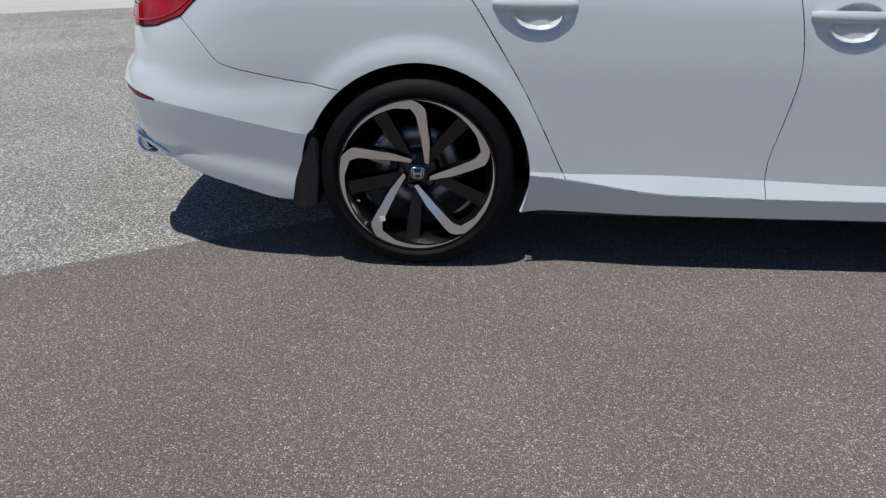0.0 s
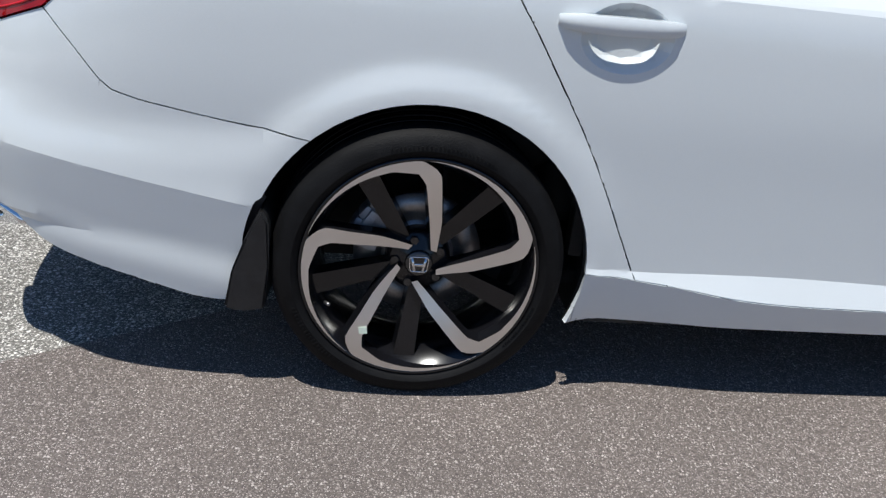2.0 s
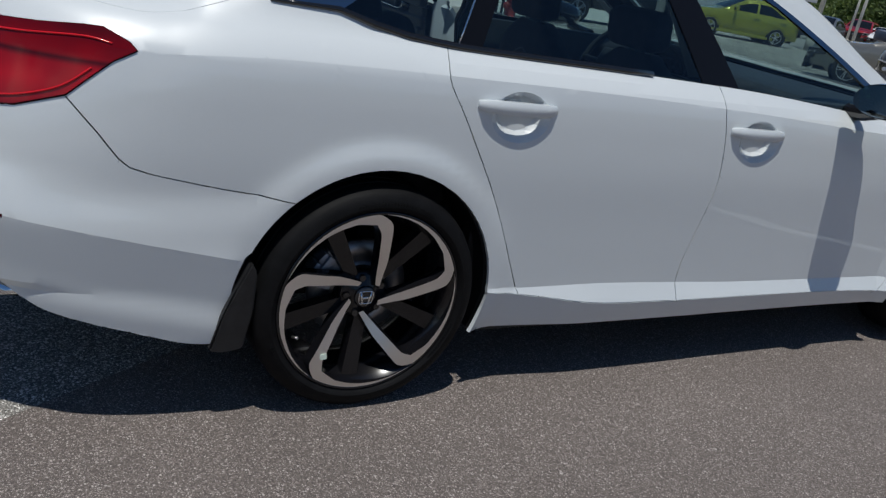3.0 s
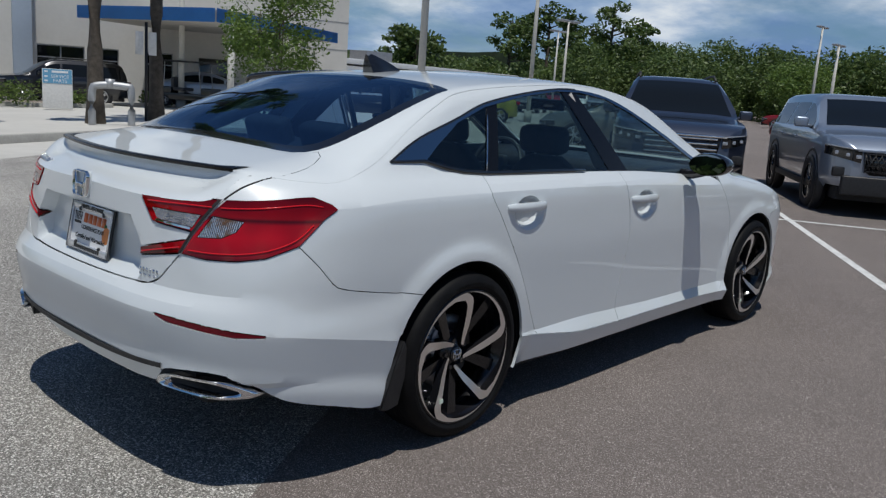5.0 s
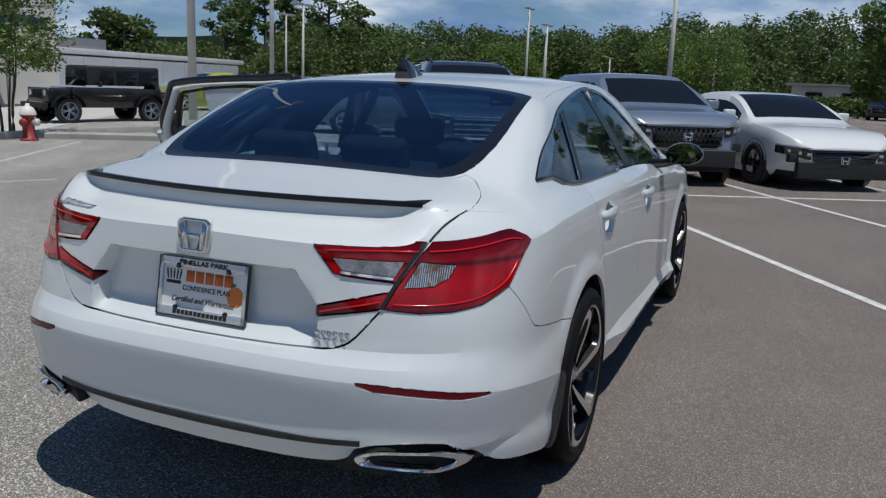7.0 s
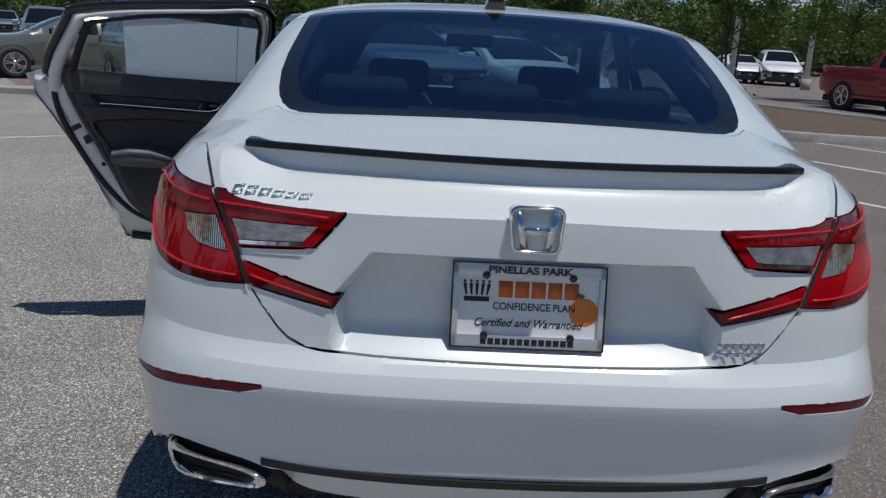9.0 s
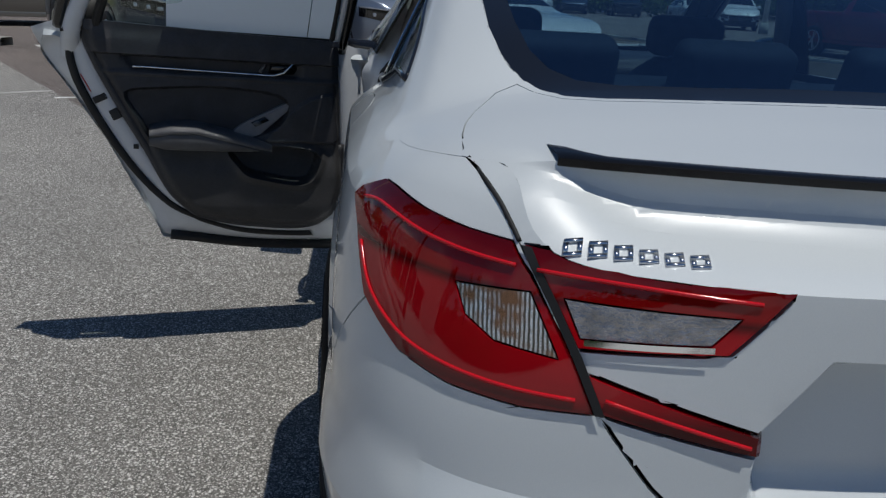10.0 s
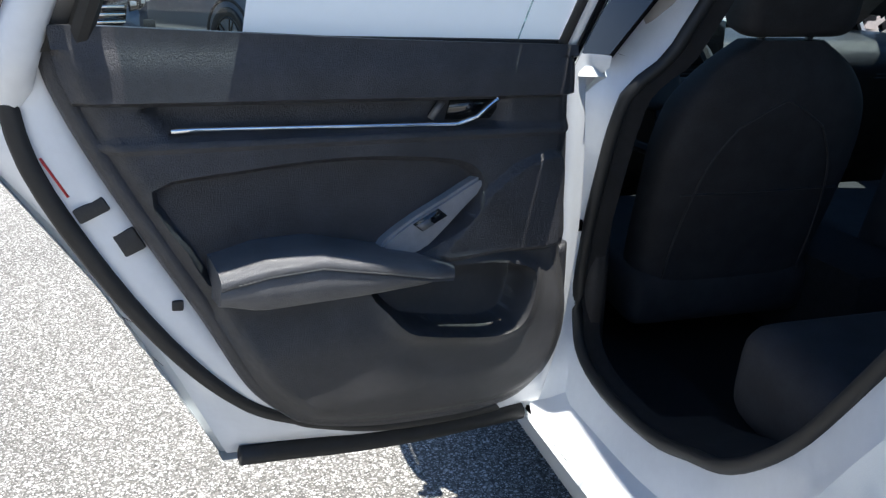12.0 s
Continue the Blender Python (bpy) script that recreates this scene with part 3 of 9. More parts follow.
LOW_LINE = [(U_REAR - 0.001 + (X0 + 0.1 - U_REAR) * k / 170, low_edge(U_REAR - 0.001 + (X0 + 0.1 - U_REAR) * k / 170)) for k in range(171)]


def low_front(u):
    return 0.205 if u < 2.5 else 0.19


top_at = {}


def below_top(u, z):
    return z < float(np.interp(u, [p[0] for p in TOP_LINE], [p[1] for p in TOP_LINE])) - 1e-5


def loop(p):
    return p + p[:1]


CREASE = [(u, crease_z(u)) for u in us if -0.75 < u < 2.6]
REAR_CREASE = [(u, 0.60 + crease_drop(u)) for u in us if u < X0 + 0.01]
REAR_CREASE_LOW = [(u, z - 0.0075) for u, z in REAR_CREASE]
RECESS_EDGE = [at_y(y, z) for y, z in ((0.0, 0.884), (0.325, 0.884), (0.358, 0.84), (0.400, 0.79), (0.400, 0.74), (0.400, 0.69))]
RECESS_IN = [at_y(y, z) for y, z in ((0.0, 0.872), (0.307, 0.872), (0.334, 0.84), (0.372, 0.79), (0.372, 0.74), (0.372, 0.69))]
RECESS_MID = [at_y(y, z) for y, z in ((0.0, 0.878), (0.316, 0.878), (0.346, 0.84), (0.386, 0.79), (0.386, 0.74), (0.386, 0.69))]
CUP_RINGS = [[(cx + 0.100 * k * math.cos(math.pi * j / 12), cz + 0.072 * k * math.sin(math.pi * j / 12)) for j in range(25)] for cx, cz in CUPS for k in (1.0, 0.79, 0.58)]
FLAT = scored_grid(us, zs, [TOP_LINE, LOW_LINE, loop(ARCH_R), loop(ARCH_F), REAR_SEAM, MID_SEAM, FRONT_SEAM, SILL, LEDGE, loop(DLO), BUMPER_TOP, loop(LAMP_OUT),
                            loop(LAMP_CLEAR), loop(LAMP_IN), loop(LAMP_IN_CLEAR), loop(LAMP_BAR), LID_SEAM, loop(REFLECT), loop(FUEL), CREASE, REAR_CREASE, REAR_CREASE_LOW, RECESS_EDGE, RECESS_IN, RECESS_MID, DIV_A, DIV_B, POST_A, POST_B, CHROME_LOW, *CUP_RINGS,
                            [(0.375, 0.15), (0.375, 0.36)], [(2.46, 0.15), (2.46, 0.3)], [(us[0], 0.205), (2.46, 0.205)], [(X1 + 0.05, 0.1), (X1 + 0.05, 0.7), (X1 + 0.5, 0.82)]])
REAR_DOOR = [p for p in REAR_SEAM] + [p for p in BELT if 0.17 < p[0] < 1.2] + list(reversed(MID_SEAM)) + [(x, z) for x, z in reversed(SILL) if 0.52 < x < 1.17]
FRONT_DOOR = [p for p in MID_SEAM] + [p for p in BELT if 1.21 < p[0]] + list(reversed(FRONT_SEAM)) + [(x, z) for x, z in reversed(SILL) if 1.18 < x < 2.35]


def kind_of(u, z):
    """Which panel of the flank holds the spot (u, z)."""
    if not below_top(u, z):
        return ""
    if inside((u, z), ARCH_R) or inside((u, z), ARCH_F):
        return ""
    if u < X0 + 0.1 and z < low_edge(u):
        return ""
    if z < 0.205 and u < 2.5:
        return ""
    if u < X0:
        for name, poly in (("lamp_clear", LAMP_CLEAR), ("lamp_in_clear", LAMP_IN_CLEAR), ("lamp_out", LAMP_OUT), ("lamp_in", LAMP_IN), ("lamp_bar", LAMP_BAR), ("reflector", REFLECT), ("lid", LID)):
            if inside((u, z), poly):
                return name
    if inside((u, z), DLO):
        def behind(line):
            (xa, za), (xb, zb) = line
            return u < xa + (z - za) * (xb - xa) / (zb - za)
        if z > float(np.interp(u, [p[0] for p in CHROME_LOW], [p[1] for p in CHROME_LOW])) or u < -0.155:
            return "window_chrome"
        return "quarter_glass" if behind(DIV_A) else "divider" if behind(DIV_B) else "rear_door_glass" if behind(POST_A) else "post" if behind(POST_B) else "front_door_glass"
    if inside((u, z), REAR_DOOR):
        return "rear_door"
    if inside((u, z), FRONT_DOOR):
        return "front_door"
    if 0.375 < u < 2.46 and z < sill_z(u):
        return "sill"
    if u < -0.1 and (z < float(np.interp(-u, [-p[0] for p in BUMPER_TOP], [p[1] for p in BUMPER_TOP])) if u > BUMPER_TOP[-1][0] else z < 0.90):
        return "bumper"
    if inside((u, z), FUEL):
        return "fuel"
    if u < 0.6 or (z > 1.05 and u < 2.35):
        return "quarter"
    if u > X1 + 0.05 and z < 0.7 + max(0, u - X1 - 0.05) * 0.27:
        return "front_bumper"
    if u > 2.3:
        return "fender"
    return ""


GROUPS = {}
for f in FLAT.faces:
    c = f.calc_center_median()
    GROUPS.setdefault(kind_of(c.x, c.y), set()).add((round(c.x, 6), round(c.y, 6)))


def panel(kinds, inset=0.0016, lip=0.012, raise_=0.0, right=False, warp=shell):
    kinds = kinds if isinstance(kinds, tuple) else (kinds,)
    return pick(FLAT, lambda x, y: any((round(x, 6), round(y, 6)) in GROUPS.get(k, ()) for k in kinds), warp, inset, lip, raise_, True, right)


# top surface, half of it
RAIL = [tuple(shell(u, z))[:2] for u, z in TOP_LINE]
GLASS_R = [(-0.603, -0.01), (-0.603, 0.1), (-0.602, 0.3), (-0.594, 0.475), (-0.580, 0.535), (-0.548, 0.570), (-0.512, 0.592), (-0.47, 0.608), (-0.42, 0.619), (-0.32, 0.629), (-0.2, 0.628), (-0.05, 0.620), (0.13, 0.611), (0.15, 0.598), (0.158, 0.56), (0.168, 0.49), (0.166, 0.3), (0.160, -0.01)]
GLASS_IN = [(-0.552, -0.01), (-0.551, 0.3), (-0.540, 0.44), (-0.520, 0.505), (-0.480, 0.545), (-0.42, 0.568), (-0.32, 0.580), (-0.2, 0.582), (0.08, 0.566), (0.105, 0.53), (0.115, 0.3), (0.112, -0.01)]
SHIELD = [(1.66, -0.01), (1.63, 0.4), (1.60, 0.575), (1.70, 0.592), (2.40, 0.70), (2.47, 0.5), (2.50, 0.0), (2.50, -0.01)]
LID_TOP = [(-0.613, -0.01), (-0.613, 0.1), (-0.612, 0.3), (-0.604, 0.478), (-0.589, 0.542), (-0.556, 0.579), (-0.518, 0.603), (-0.538, 0.643), (-0.60, 0.682), (-0.652, 0.704), (-0.70, 0.714), (-0.76, 0.719), (-0.786, 0.722), (-0.81, 0.80), (-1.2, 0.80), (-1.2, -0.01)]
HOOD = [(2.53, -0.01), (2.50, 0.5), (2.44, 0.70), (2.50, 0.74), (3.3, 0.72), (3.62, 0.4), (3.66, -0.01)]
rear_rim = [p for p in RAIL if p[0] < 3.6]
xs = [-1.10 + 0.0125 * k for k in range(22)] + [-0.8 + 0.04 * k for k in range(7)] + [-0.55 + 0.035 * k for k in range(24)] + [0.3 + 0.06 * k for k in range(60)]
xs = sorted(set(round(x, 4) for x in xs if x < 3.85))
ysg = [0.0005 + 0.04 * k for k in range(15)] + [0.58 + 0.02 * k for k in range(18)]
ysg[0] = 0.0
LIPS = [(lip_x(y / 50), y / 50) for y in range(0, 34)]
FLAT_TOP = scored_grid(xs, ysg, [RAIL, GLASS_R, GLASS_IN, SHIELD, LID_TOP, HOOD, LIPS] + [[(p[0] - d, p[1]) for p in LIPS] for d in (0.002, 0.005, 0.013, 0.04)])
RAIL_POLY = RAIL + [(RAIL[-1][0], -0.02), (RAIL[0][0], -0.02)]


def top_kind(x, y):
    if not inside((x, y), RAIL_POLY):
        return ""
    for name, poly in (("rear_glass", GLASS_IN), ("rear_frit", GLASS_R), ("windshield", SHIELD), ("lid", LID_TOP), ("hood", HOOD)):
        if inside((x, y), poly):
            return name
    return "roof" if x < 2.45 else "hood"


def top_panel(kind, inset=0.0016, lip=0.012, raise_=0.0):
    bm = pick(FLAT_TOP, lambda x, y: top_kind(x, y) == kind, lambda x, y: Vector((x, y, top(x, y))), 0, 0, 0)
    mirrored_copy(bm)
    bm.normal_update()
    return bm


def finish(bm, inset=0.0016, lip=0.012, keep=None):
    """Draw a panel's free edges in and fold them back, but for those that keep() names."""
    bm.normal_update()
    pull = {}
    for e in bm.edges:
        if len(e.link_faces) == 1 and not (keep and keep(e)):
            f = e.link_faces[0]
            t = f.normal.cross(e.verts[1].co - e.verts[0].co).normalized()
            if t.dot(f.calc_center_median() - e.verts[0].co) < 0:
                t = -t
            for v in e.verts:
                pull[v] = pull.get(v, Vector()) + t
    normals = {v: v.normal.copy() for v in pull}
    for v, t in pull.items():
        if t.length > 1e-6:
            v.co += t.normalized() * inset
    rim = [e for e in bm.edges if len(e.link_faces) == 1 and not (keep and keep(e))]
    r = bmesh.ops.extrude_edge_only(bm, edges=rim)
    for v in [g for g in r["geom"] if isinstance(g, bmesh.types.BMVert)]:
        near = min((w for w in (e.other_vert(v) for e in v.link_edges) if w in normals), key=lambda w: (w.co - v.co).length, default=None)
        if near is not None:
            v.co -= normals[near] * lip
    return bm


def join(a, b):
    """Adds b's geometry to a."""
    seen = {v: a.verts.new(v.co) for v in b.verts}
    for f in b.faces:
        try:
            a.faces.new([seen[v] for v in f.verts])
        except ValueError:
            pass
    b.free()
    return a


def slope_normal(f, a, b, e=0.004):
    n = (f(a + e, b) - f(a - e, b)).cross(f(a, b + e) - f(a, b - e))
    return n.normalized()


RAIL_3D = []
for u, z in TOP_LINE:
    p = shell(u, z)
    if abs(u - X0) < 0.01 or not (-0.87 < p.x < 3.3):
        continue
    n1 = slope_normal(shell, u, z - 0.006)
    n2 = slope_normal(lambda x, y: Vector((x, y, top(x, y))), p.x, max(p.y - 0.006, 0.0))
    n1 = n1 if n1.y > 0 else -n1
    n2 = n2 if n2.z > 0 else -n2
    RAIL_3D.append((p, (n1 + n2).normalized()))


def soften(ob, reach=0.06):
    """Round the shading over the line where flank and top surface meet."""
    me = ob.data
    near = {}
    for v in me.vertices:
        p = Vector((v.co.x, abs(v.co.y), v.co.z))
        best, bn = 9.0, None
        for (a, na), (b, nb) in zip(RAIL_3D, RAIL_3D[1:]):
            if a.x - 0.1 > p.x or b.x + 0.1 < p.x:
                continue
            d = b - a
            t = clamp((p - a).dot(d) / max(d.length_squared, 1e-9))
            q = (p - a - d * t).length
            if q < best:
                best, bn = q, (na + (nb - na) * t).normalized()
        if bn is not None and best < reach:
            near[v.index] = (Vector((bn.x, math.copysign(bn.y, v.co.y), bn.z)), step(0.002, reach, best))
    out = []
    for c, l in zip(me.corner_normals, me.loops):
        n = Vector(c.vector)
        if l.vertex_index in near:
            bn, k = near[l.vertex_index]
            if n.dot(bn) > 0.6:
                n = (bn * (1 - k) + n * k).normalized()
        out.append(tuple(n))
    me.normals_split_custom_set(out)
    return ob


sedan = thing("sedan", "clean pearl-white four-door sedan, one rear door standing open", "car")
for right in (True, False):
    soften(part("quarter_panel", panel(("quarter", "fuel") if right else "quarter", 0.0014, right=right), M_PAINT, sedan))
    part("front_door", panel("front_door", right=right), M_PAINT, sedan, "", True, 10)
    soften(part("fender", panel("fender", right=right), M_PAINT, sedan))
    part("side_sill", panel("sill", 0.0012, 0.012, right=right), M_PAINT, sedan)
    if right:
        part("rear_door", panel("rear_door", 0.0024, right=True), M_PAINT, sedan, "", True, 10)
    else:
        part("fuel_door", panel("fuel", 0.0028, 0.008), M_PAINT, sedan, "rounded white fuel filler door in the rear flank")
    for nm, kd, mt in (("quarter_window", "quarter_glass", M_TINT), ("front_window", "front_door_glass", M_CLEARGLASS), ("rear_door_window", "rear_door_glass", M_TINT)):
        if right or kd != "rear_door_glass":
            part(nm, panel(kd, 0.0, 0.0, -0.004, right), mt, sedan)
    part("window_divider", panel("divider", 0.0, 0.008, -0.002, right), M_POST, sedan)
    s = -1 if right else 1
    # thin chrome tube added to draw the glint along the door's edge
    bm = bmesh.new()
    tube(bm, [(DIV_A[0][0] + (DIV_A[1][0] - DIV_A[0][0]) * k, s * (side_y(DIV_A[0][0] + (DIV_A[1][0] - DIV_A[0][0]) * k, 1.0 + 0.36 * k) + 0.0015), 1.0 + 0.36 * k) for k in (0.13, 0.3, 0.5, 0.68, 0.74)], 0.003, 6)
    part("divider_glint", bm, M_CHROME, sedan, "thin bright line added for the door edge's glint beside the quarter window")
    bm = bmesh.new()
    low = [p for p in DLO_LOW if p[0] < (0.95 if right else 0.23)]
    tube(bm, [(x, s * (side_y(x, z) + 0.001), z + 0.003) for x, z in low + [(-0.25, 1.090), (-0.325, 1.091)]], [0.011] * (len(low) - 2) + [0.010, 0.008, 0.006, 0.005], 8)
    tube(bm, [(x, s * (side_y(x, z) + 0.001), z) for x, z in DLO_TOP if x < 1.1], 0.005, 6)
    part("belt_moulding", bm, M_GLOSSBLACK, sedan, "black rubber moulding round the side window")
    part("door_post", panel("post", 0.0, 0.008, -0.002, right), M_POST, sedan)
    part("window_trim", panel("window_chrome", 0.0, 0.008, 0.002, right), M_TRIMCHROME, sedan, "chrome window surround")
    lamp = part("tail_lamp", panel("lamp_out", 0.0015, 0.02, 0.004, right), M_RED, sedan, "red wrap-round tail lamp with a clear turn lens")
    part("turn_lens", panel("lamp_clear", 0.001, 0.004, 0.003, right), M_RIBBED, lamp, "clear ribbed turn lens over a brown reflector")
    lampi = part("lid_lamp", panel("lamp_in", 0.0015, 0.02, 0.004, right), M_RED, sedan, "red tail lamp on the boot lid")
    part("reverse_lens", panel("lamp_in_clear", 0.001, 0.004, 0.003, right), M_REFLECTOR, lampi, "clear reversing lens")
    part("lamp_bar", panel("lamp_bar", 0.0015, 0.02, 0.004, right), M_RED, lampi, "slim red lower lamp bar")
    for owner, pts in ((lamp, [at_y(0.668, 0.949), at_y(0.72, 0.951), at_y(0.77, 0.956), at_x(-0.745, 0.966), at_x(-0.69, 0.960)]), (lamp, [at_y(0.600, 0.809), at_y(0.68, 0.808), at_y(0.75, 0.813), at_y(0.80, 0.826), at_x(-0.79, 0.858), at_x(-0.73, 0.906)]),
                       (lampi, [at_y(0.645, 0.949), at_y(0.55, 0.949), at_y(0.410, 0.944)]), (lampi, [at_y(0.568, 0.814), at_y(0.48, 0.794), at_y(0.405, 0.776)])):
        bm = bmesh.new()
        line = []
        for u, z in smooth_poly(pts, 5):
            n = slope_normal(shell, u, z)
            p = shell(u, z) + (n if n.y > 0 else -n) * 0.0045
            line.append((p.x, s * p.y, p.z))
        tube(bm, line, 0.0028, 6)
        part("light_bar", bm, M_REDBAR, owner, "bright red light bar")
    part("bumper_reflector", panel("reflector", 0.001, 0.01, -0.002, right), M_REDDARK, sedan, "slim dark red reflector")

bumper = panel("bumper", 0.0, 0.0)
mirrored_copy(bumper)
part("rear_bumper", finish(bumper, 0.0020), M_PAINT, sedan, "", True, 11)
nose = panel("front_bumper", 0.0, 0.0)
mirrored_copy(nose)
part("front_bumper", finish(nose), M_PAINT, sedan)
lid_face = panel("lid", 0.0, 0.0)
mirrored_copy(lid_face)
lid = join(top_panel("lid"), lid_face)


def on_ridge(e):
    """Whether an edge lies where the lid's top meets its face."""
    for v in e.verts:
        if v.co.z < 0.94 or abs(v.co.y) > 0.73:
            return False
        x = float(np.interp(abs(v.co.y), [p[1] for p in RIDGE], [p[0] for p in RIDGE]))
        if abs(v.co.x - x) > 0.006:
            return False
    return True


RIDGE = [p for p in RAIL if p[0] < -0.77]
boot = soften(part("boot_lid", finish(lid, 0.0042, keep=on_ridge), M_PAINT, sedan))
soften(part("roof", finish(top_panel("roof"), -0.0018, 0.01), M_PAINT, sedan))
soften(part("bonnet", finish(top_panel("hood")), M_PAINT, sedan))
rear_window = part("rear_window", top_panel("rear_glass"), M_REARGLASS, sedan, "dark tinted rear window")
part("glass_border", finish(top_panel("rear_frit"), 0.0, 0.006), M_GLOSSBLACK, rear_window, "black printed glass border")
part("windscreen", top_panel("windshield"), M_CLEARGLASS, sedan)

# ---- the white sedan: wheels ----
def polar(r, a):
    return (r * math.cos(radians(a)), r * math.sin(radians(a)))


def build_wheel():
    """A wheel about local z, its outer face up."""
    w = new("wheel")
    bm = bmesh.new()
    side = [(0.270, 0.100), (0.275, 0.108), (0.288, 0.116), (0.302, 0.114), (0.318, 0.106), (0.328, 0.096), (0.334, 0.080), (0.335, 0.05)]
    prof = [(0.245, 0.075)] + side + [(0.335, 0.052), (0.331, 0.050), (0.331, 0.044), (0.335, 0.042), (0.335, 0.012), (0.331, 0.010), (0.331, 0.002), (0.335, 0.0),
            (0.335, -0.030), (0.331, -0.032), (0.331, -0.040), (0.335, -0.042), (0.335, -0.07), (0.328, -0.09), (0.30, -0.112), (0.26, -0.10)]
    lathe(bm, prof, Matrix(), 96)
    for r, h, n, a0, span, dep in ((0.296, 0.1165, 26, 62, 46, 0.0016), (0.296, 0.1165, 22, 200, 40, 0.0016), (0.280, 0.1135, 14, 320, 26, 0.0014)):  # raised marks on the side wall
        for k in range(n):
            a = a0 + span * k / n
            box(bm, (0, 0, 0), (0.010 if k % 3 else 0.006, 0.0035, dep), 0, Matrix.Rotation(radians(a), 4, 'Z') @ Matrix.Translation((r, 0, h)) @ Matrix.Rotation(radians(0), 4, 'Y'))
    tyre = part("tyre", bm, M_RUBBER, w)
    bm = bmesh.new()
    lathe(bm, [(0.274, 0.102), (0.271, 0.109), (0.266, 0.110), (0.260, 0.104), (0.240, 0.070), (0.226, 0.035), (0.220, -0.03), (0.236, -0.09), (0.252, -0.10)], Matrix(), 96)
    lathe(bm, [(0.0, 0.060), (0.030, 0.060), (0.034, 0.056), (0.062, 0.052), (0.075, 0.040), (0.078, 0.0)], Matrix(), 48)
    rim = part("rim", bm, M_WHEELBLACK, w, "gloss black alloy rim")
    # one twisted blade: a machined face on a black web, with a long hook along the rim
    inner = [(0.024, 0.034), (0.014, 0.105), (-0.003, 0.200), (-0.020, 0.224), (-0.074, 0.226)]
    outer = [(0.037, 0.030), (0.040, 0.106), (0.027, 0.222), (0.012, 0.240), (-0.018, 0.254)]
    arc_out = [polar(0.2565, 90 + a) for a in range(8, 73, 4)]
    arc_in = [polar(0.2385 + 0.0145 * ((a - 24) / 48) ** 0.8, 90 + a) for a in range(28, 73, 4)]

    def face_z(x, y):
        r = math.hypot(x, y)
        return 0.062 + 0.046 * step(0.03, 0.24, r) ** 0.8

    bm = bmesh.new()
    n_o, n_i = outer + arc_out, inner + arc_in
    N = 34

    def along(line, t):
        d = [0.0]
        for p, q in zip(line, line[1:]):
            d.append(d[-1] + math.hypot(q[0] - p[0], q[1] - p[1]))
        return (float(np.interp(t * d[-1], d, [p[0] for p in line])), float(np.interp(t * d[-1], d, [p[1] for p in line])))

    rows = []
    for k in range(N + 1):
        t = k / N
        a, b = along(n_i, t), along(n_o, t)
        rows.append([bm.verts.new((a[0], a[1], face_z(*a))), bm.verts.new((b[0], b[1], face_z(*b)))])
    for p, q in zip(rows, rows[1:]):
        bm.faces.new((p[0], p[1], q[1], q[0]))
    bmesh.ops.recalc_face_normals(bm, faces=bm.faces[:])
    if sum(f.normal.z for f in bm.faces) < 0:
        bmesh.ops.reverse_faces(bm, faces=bm.faces[:])
    blade_me = mesh_of("blade", bm, M_MACHINED, True, 30)
    bm = bmesh.new()
    rows = []
    for k in range(N + 1):
        t = k / N
        a, b = along(n_i, t), along(n_o, t)
        dx, dy = a[0] - b[0], a[1] - b[1]
        L = math.hypot(dx, dy) + 1e-6
        g = 0.006
        a2, b2 = (a[0] + dx / L * g, a[1] + dy / L * g), (b[0] - dx / L * g, b[1] - dy / L * g)
        za, zb = face_z(*a) - 0.002, face_z(*b) - 0.002
        rows.append([bm.verts.new((*a, za)), bm.verts.new((*b, zb)), bm.verts.new((*b2, zb - 0.030)), bm.verts.new((*a2, za - 0.030))])
    for p, q in zip(rows, rows[1:]):
        for j in range(4):
            bm.faces.new((p[j], p[(j + 1) % 4], q[(j + 1) % 4], q[j]))
    bm.faces.new(rows[0])
    bm.faces.new(list(reversed(rows[-1])))
    # the second, unpolished leg beside it
    for a0, a1 in ((128, 122),):
        c0, c1 = Vector((*polar(0.05, a0), 0.046)), Vector((*polar(0.236, a1), 0.074))
        side_v = Vector((-math.sin(radians(a1)), math.cos(radians(a1)), 0))
        ring_a = [c0 + side_v * 0.016, c0 - side_v * 0.016, c0 - side_v * 0.02 - Vector((0, 0, 0.03)), c0 + side_v * 0.02 - Vector((0, 0, 0.03))]
        ring_b = [c1 + side_v * 0.024, c1 - side_v * 0.024, c1 - side_v * 0.03 - Vector((0, 0, 0.03)), c1 + side_v * 0.03 - Vector((0, 0, 0.03))]
        va, vb = [bm.verts.new(p) for p in ring_a], [bm.verts.new(p) for p in ring_b]
        for j in range(4):
            bm.faces.new((va[j], va[(j + 1) % 4], vb[(j + 1) % 4], vb[j]))
        bm.faces.new(vb)
    bmesh.ops.recalc_face_normals(bm, faces=bm.faces[:])
    web_me = mesh_of("web", bm, M_WHEELBLACK, True, 30)
    nut = bmesh.new()
    lathe(nut, [(0.0, 0.062), (0.010, 0.062), (0.0115, 0.059), (0.0115, 0.045)], Matrix(), 6)
    nut_me = mesh_of("lug_nut", nut, M_GLOSSBLACK, False)
    for k in range(5):
        m = Matrix.Rotation(radians(72 * k), 4, 'Z')
        s = part("spoke", web_me, None, w)
        s.matrix_local = m @ Matrix.Diagonal((1.042, 1.042, 1.0, 1))
        b = part("machined_face", blade_me, None, s, "bright machined spoke face")
        n = part("lug_nut", nut_me, None, w)
        n.matrix_local = m @ Matrix.Translation((*polar(0.056, 104), -0.004))
    bm = bmesh.new()
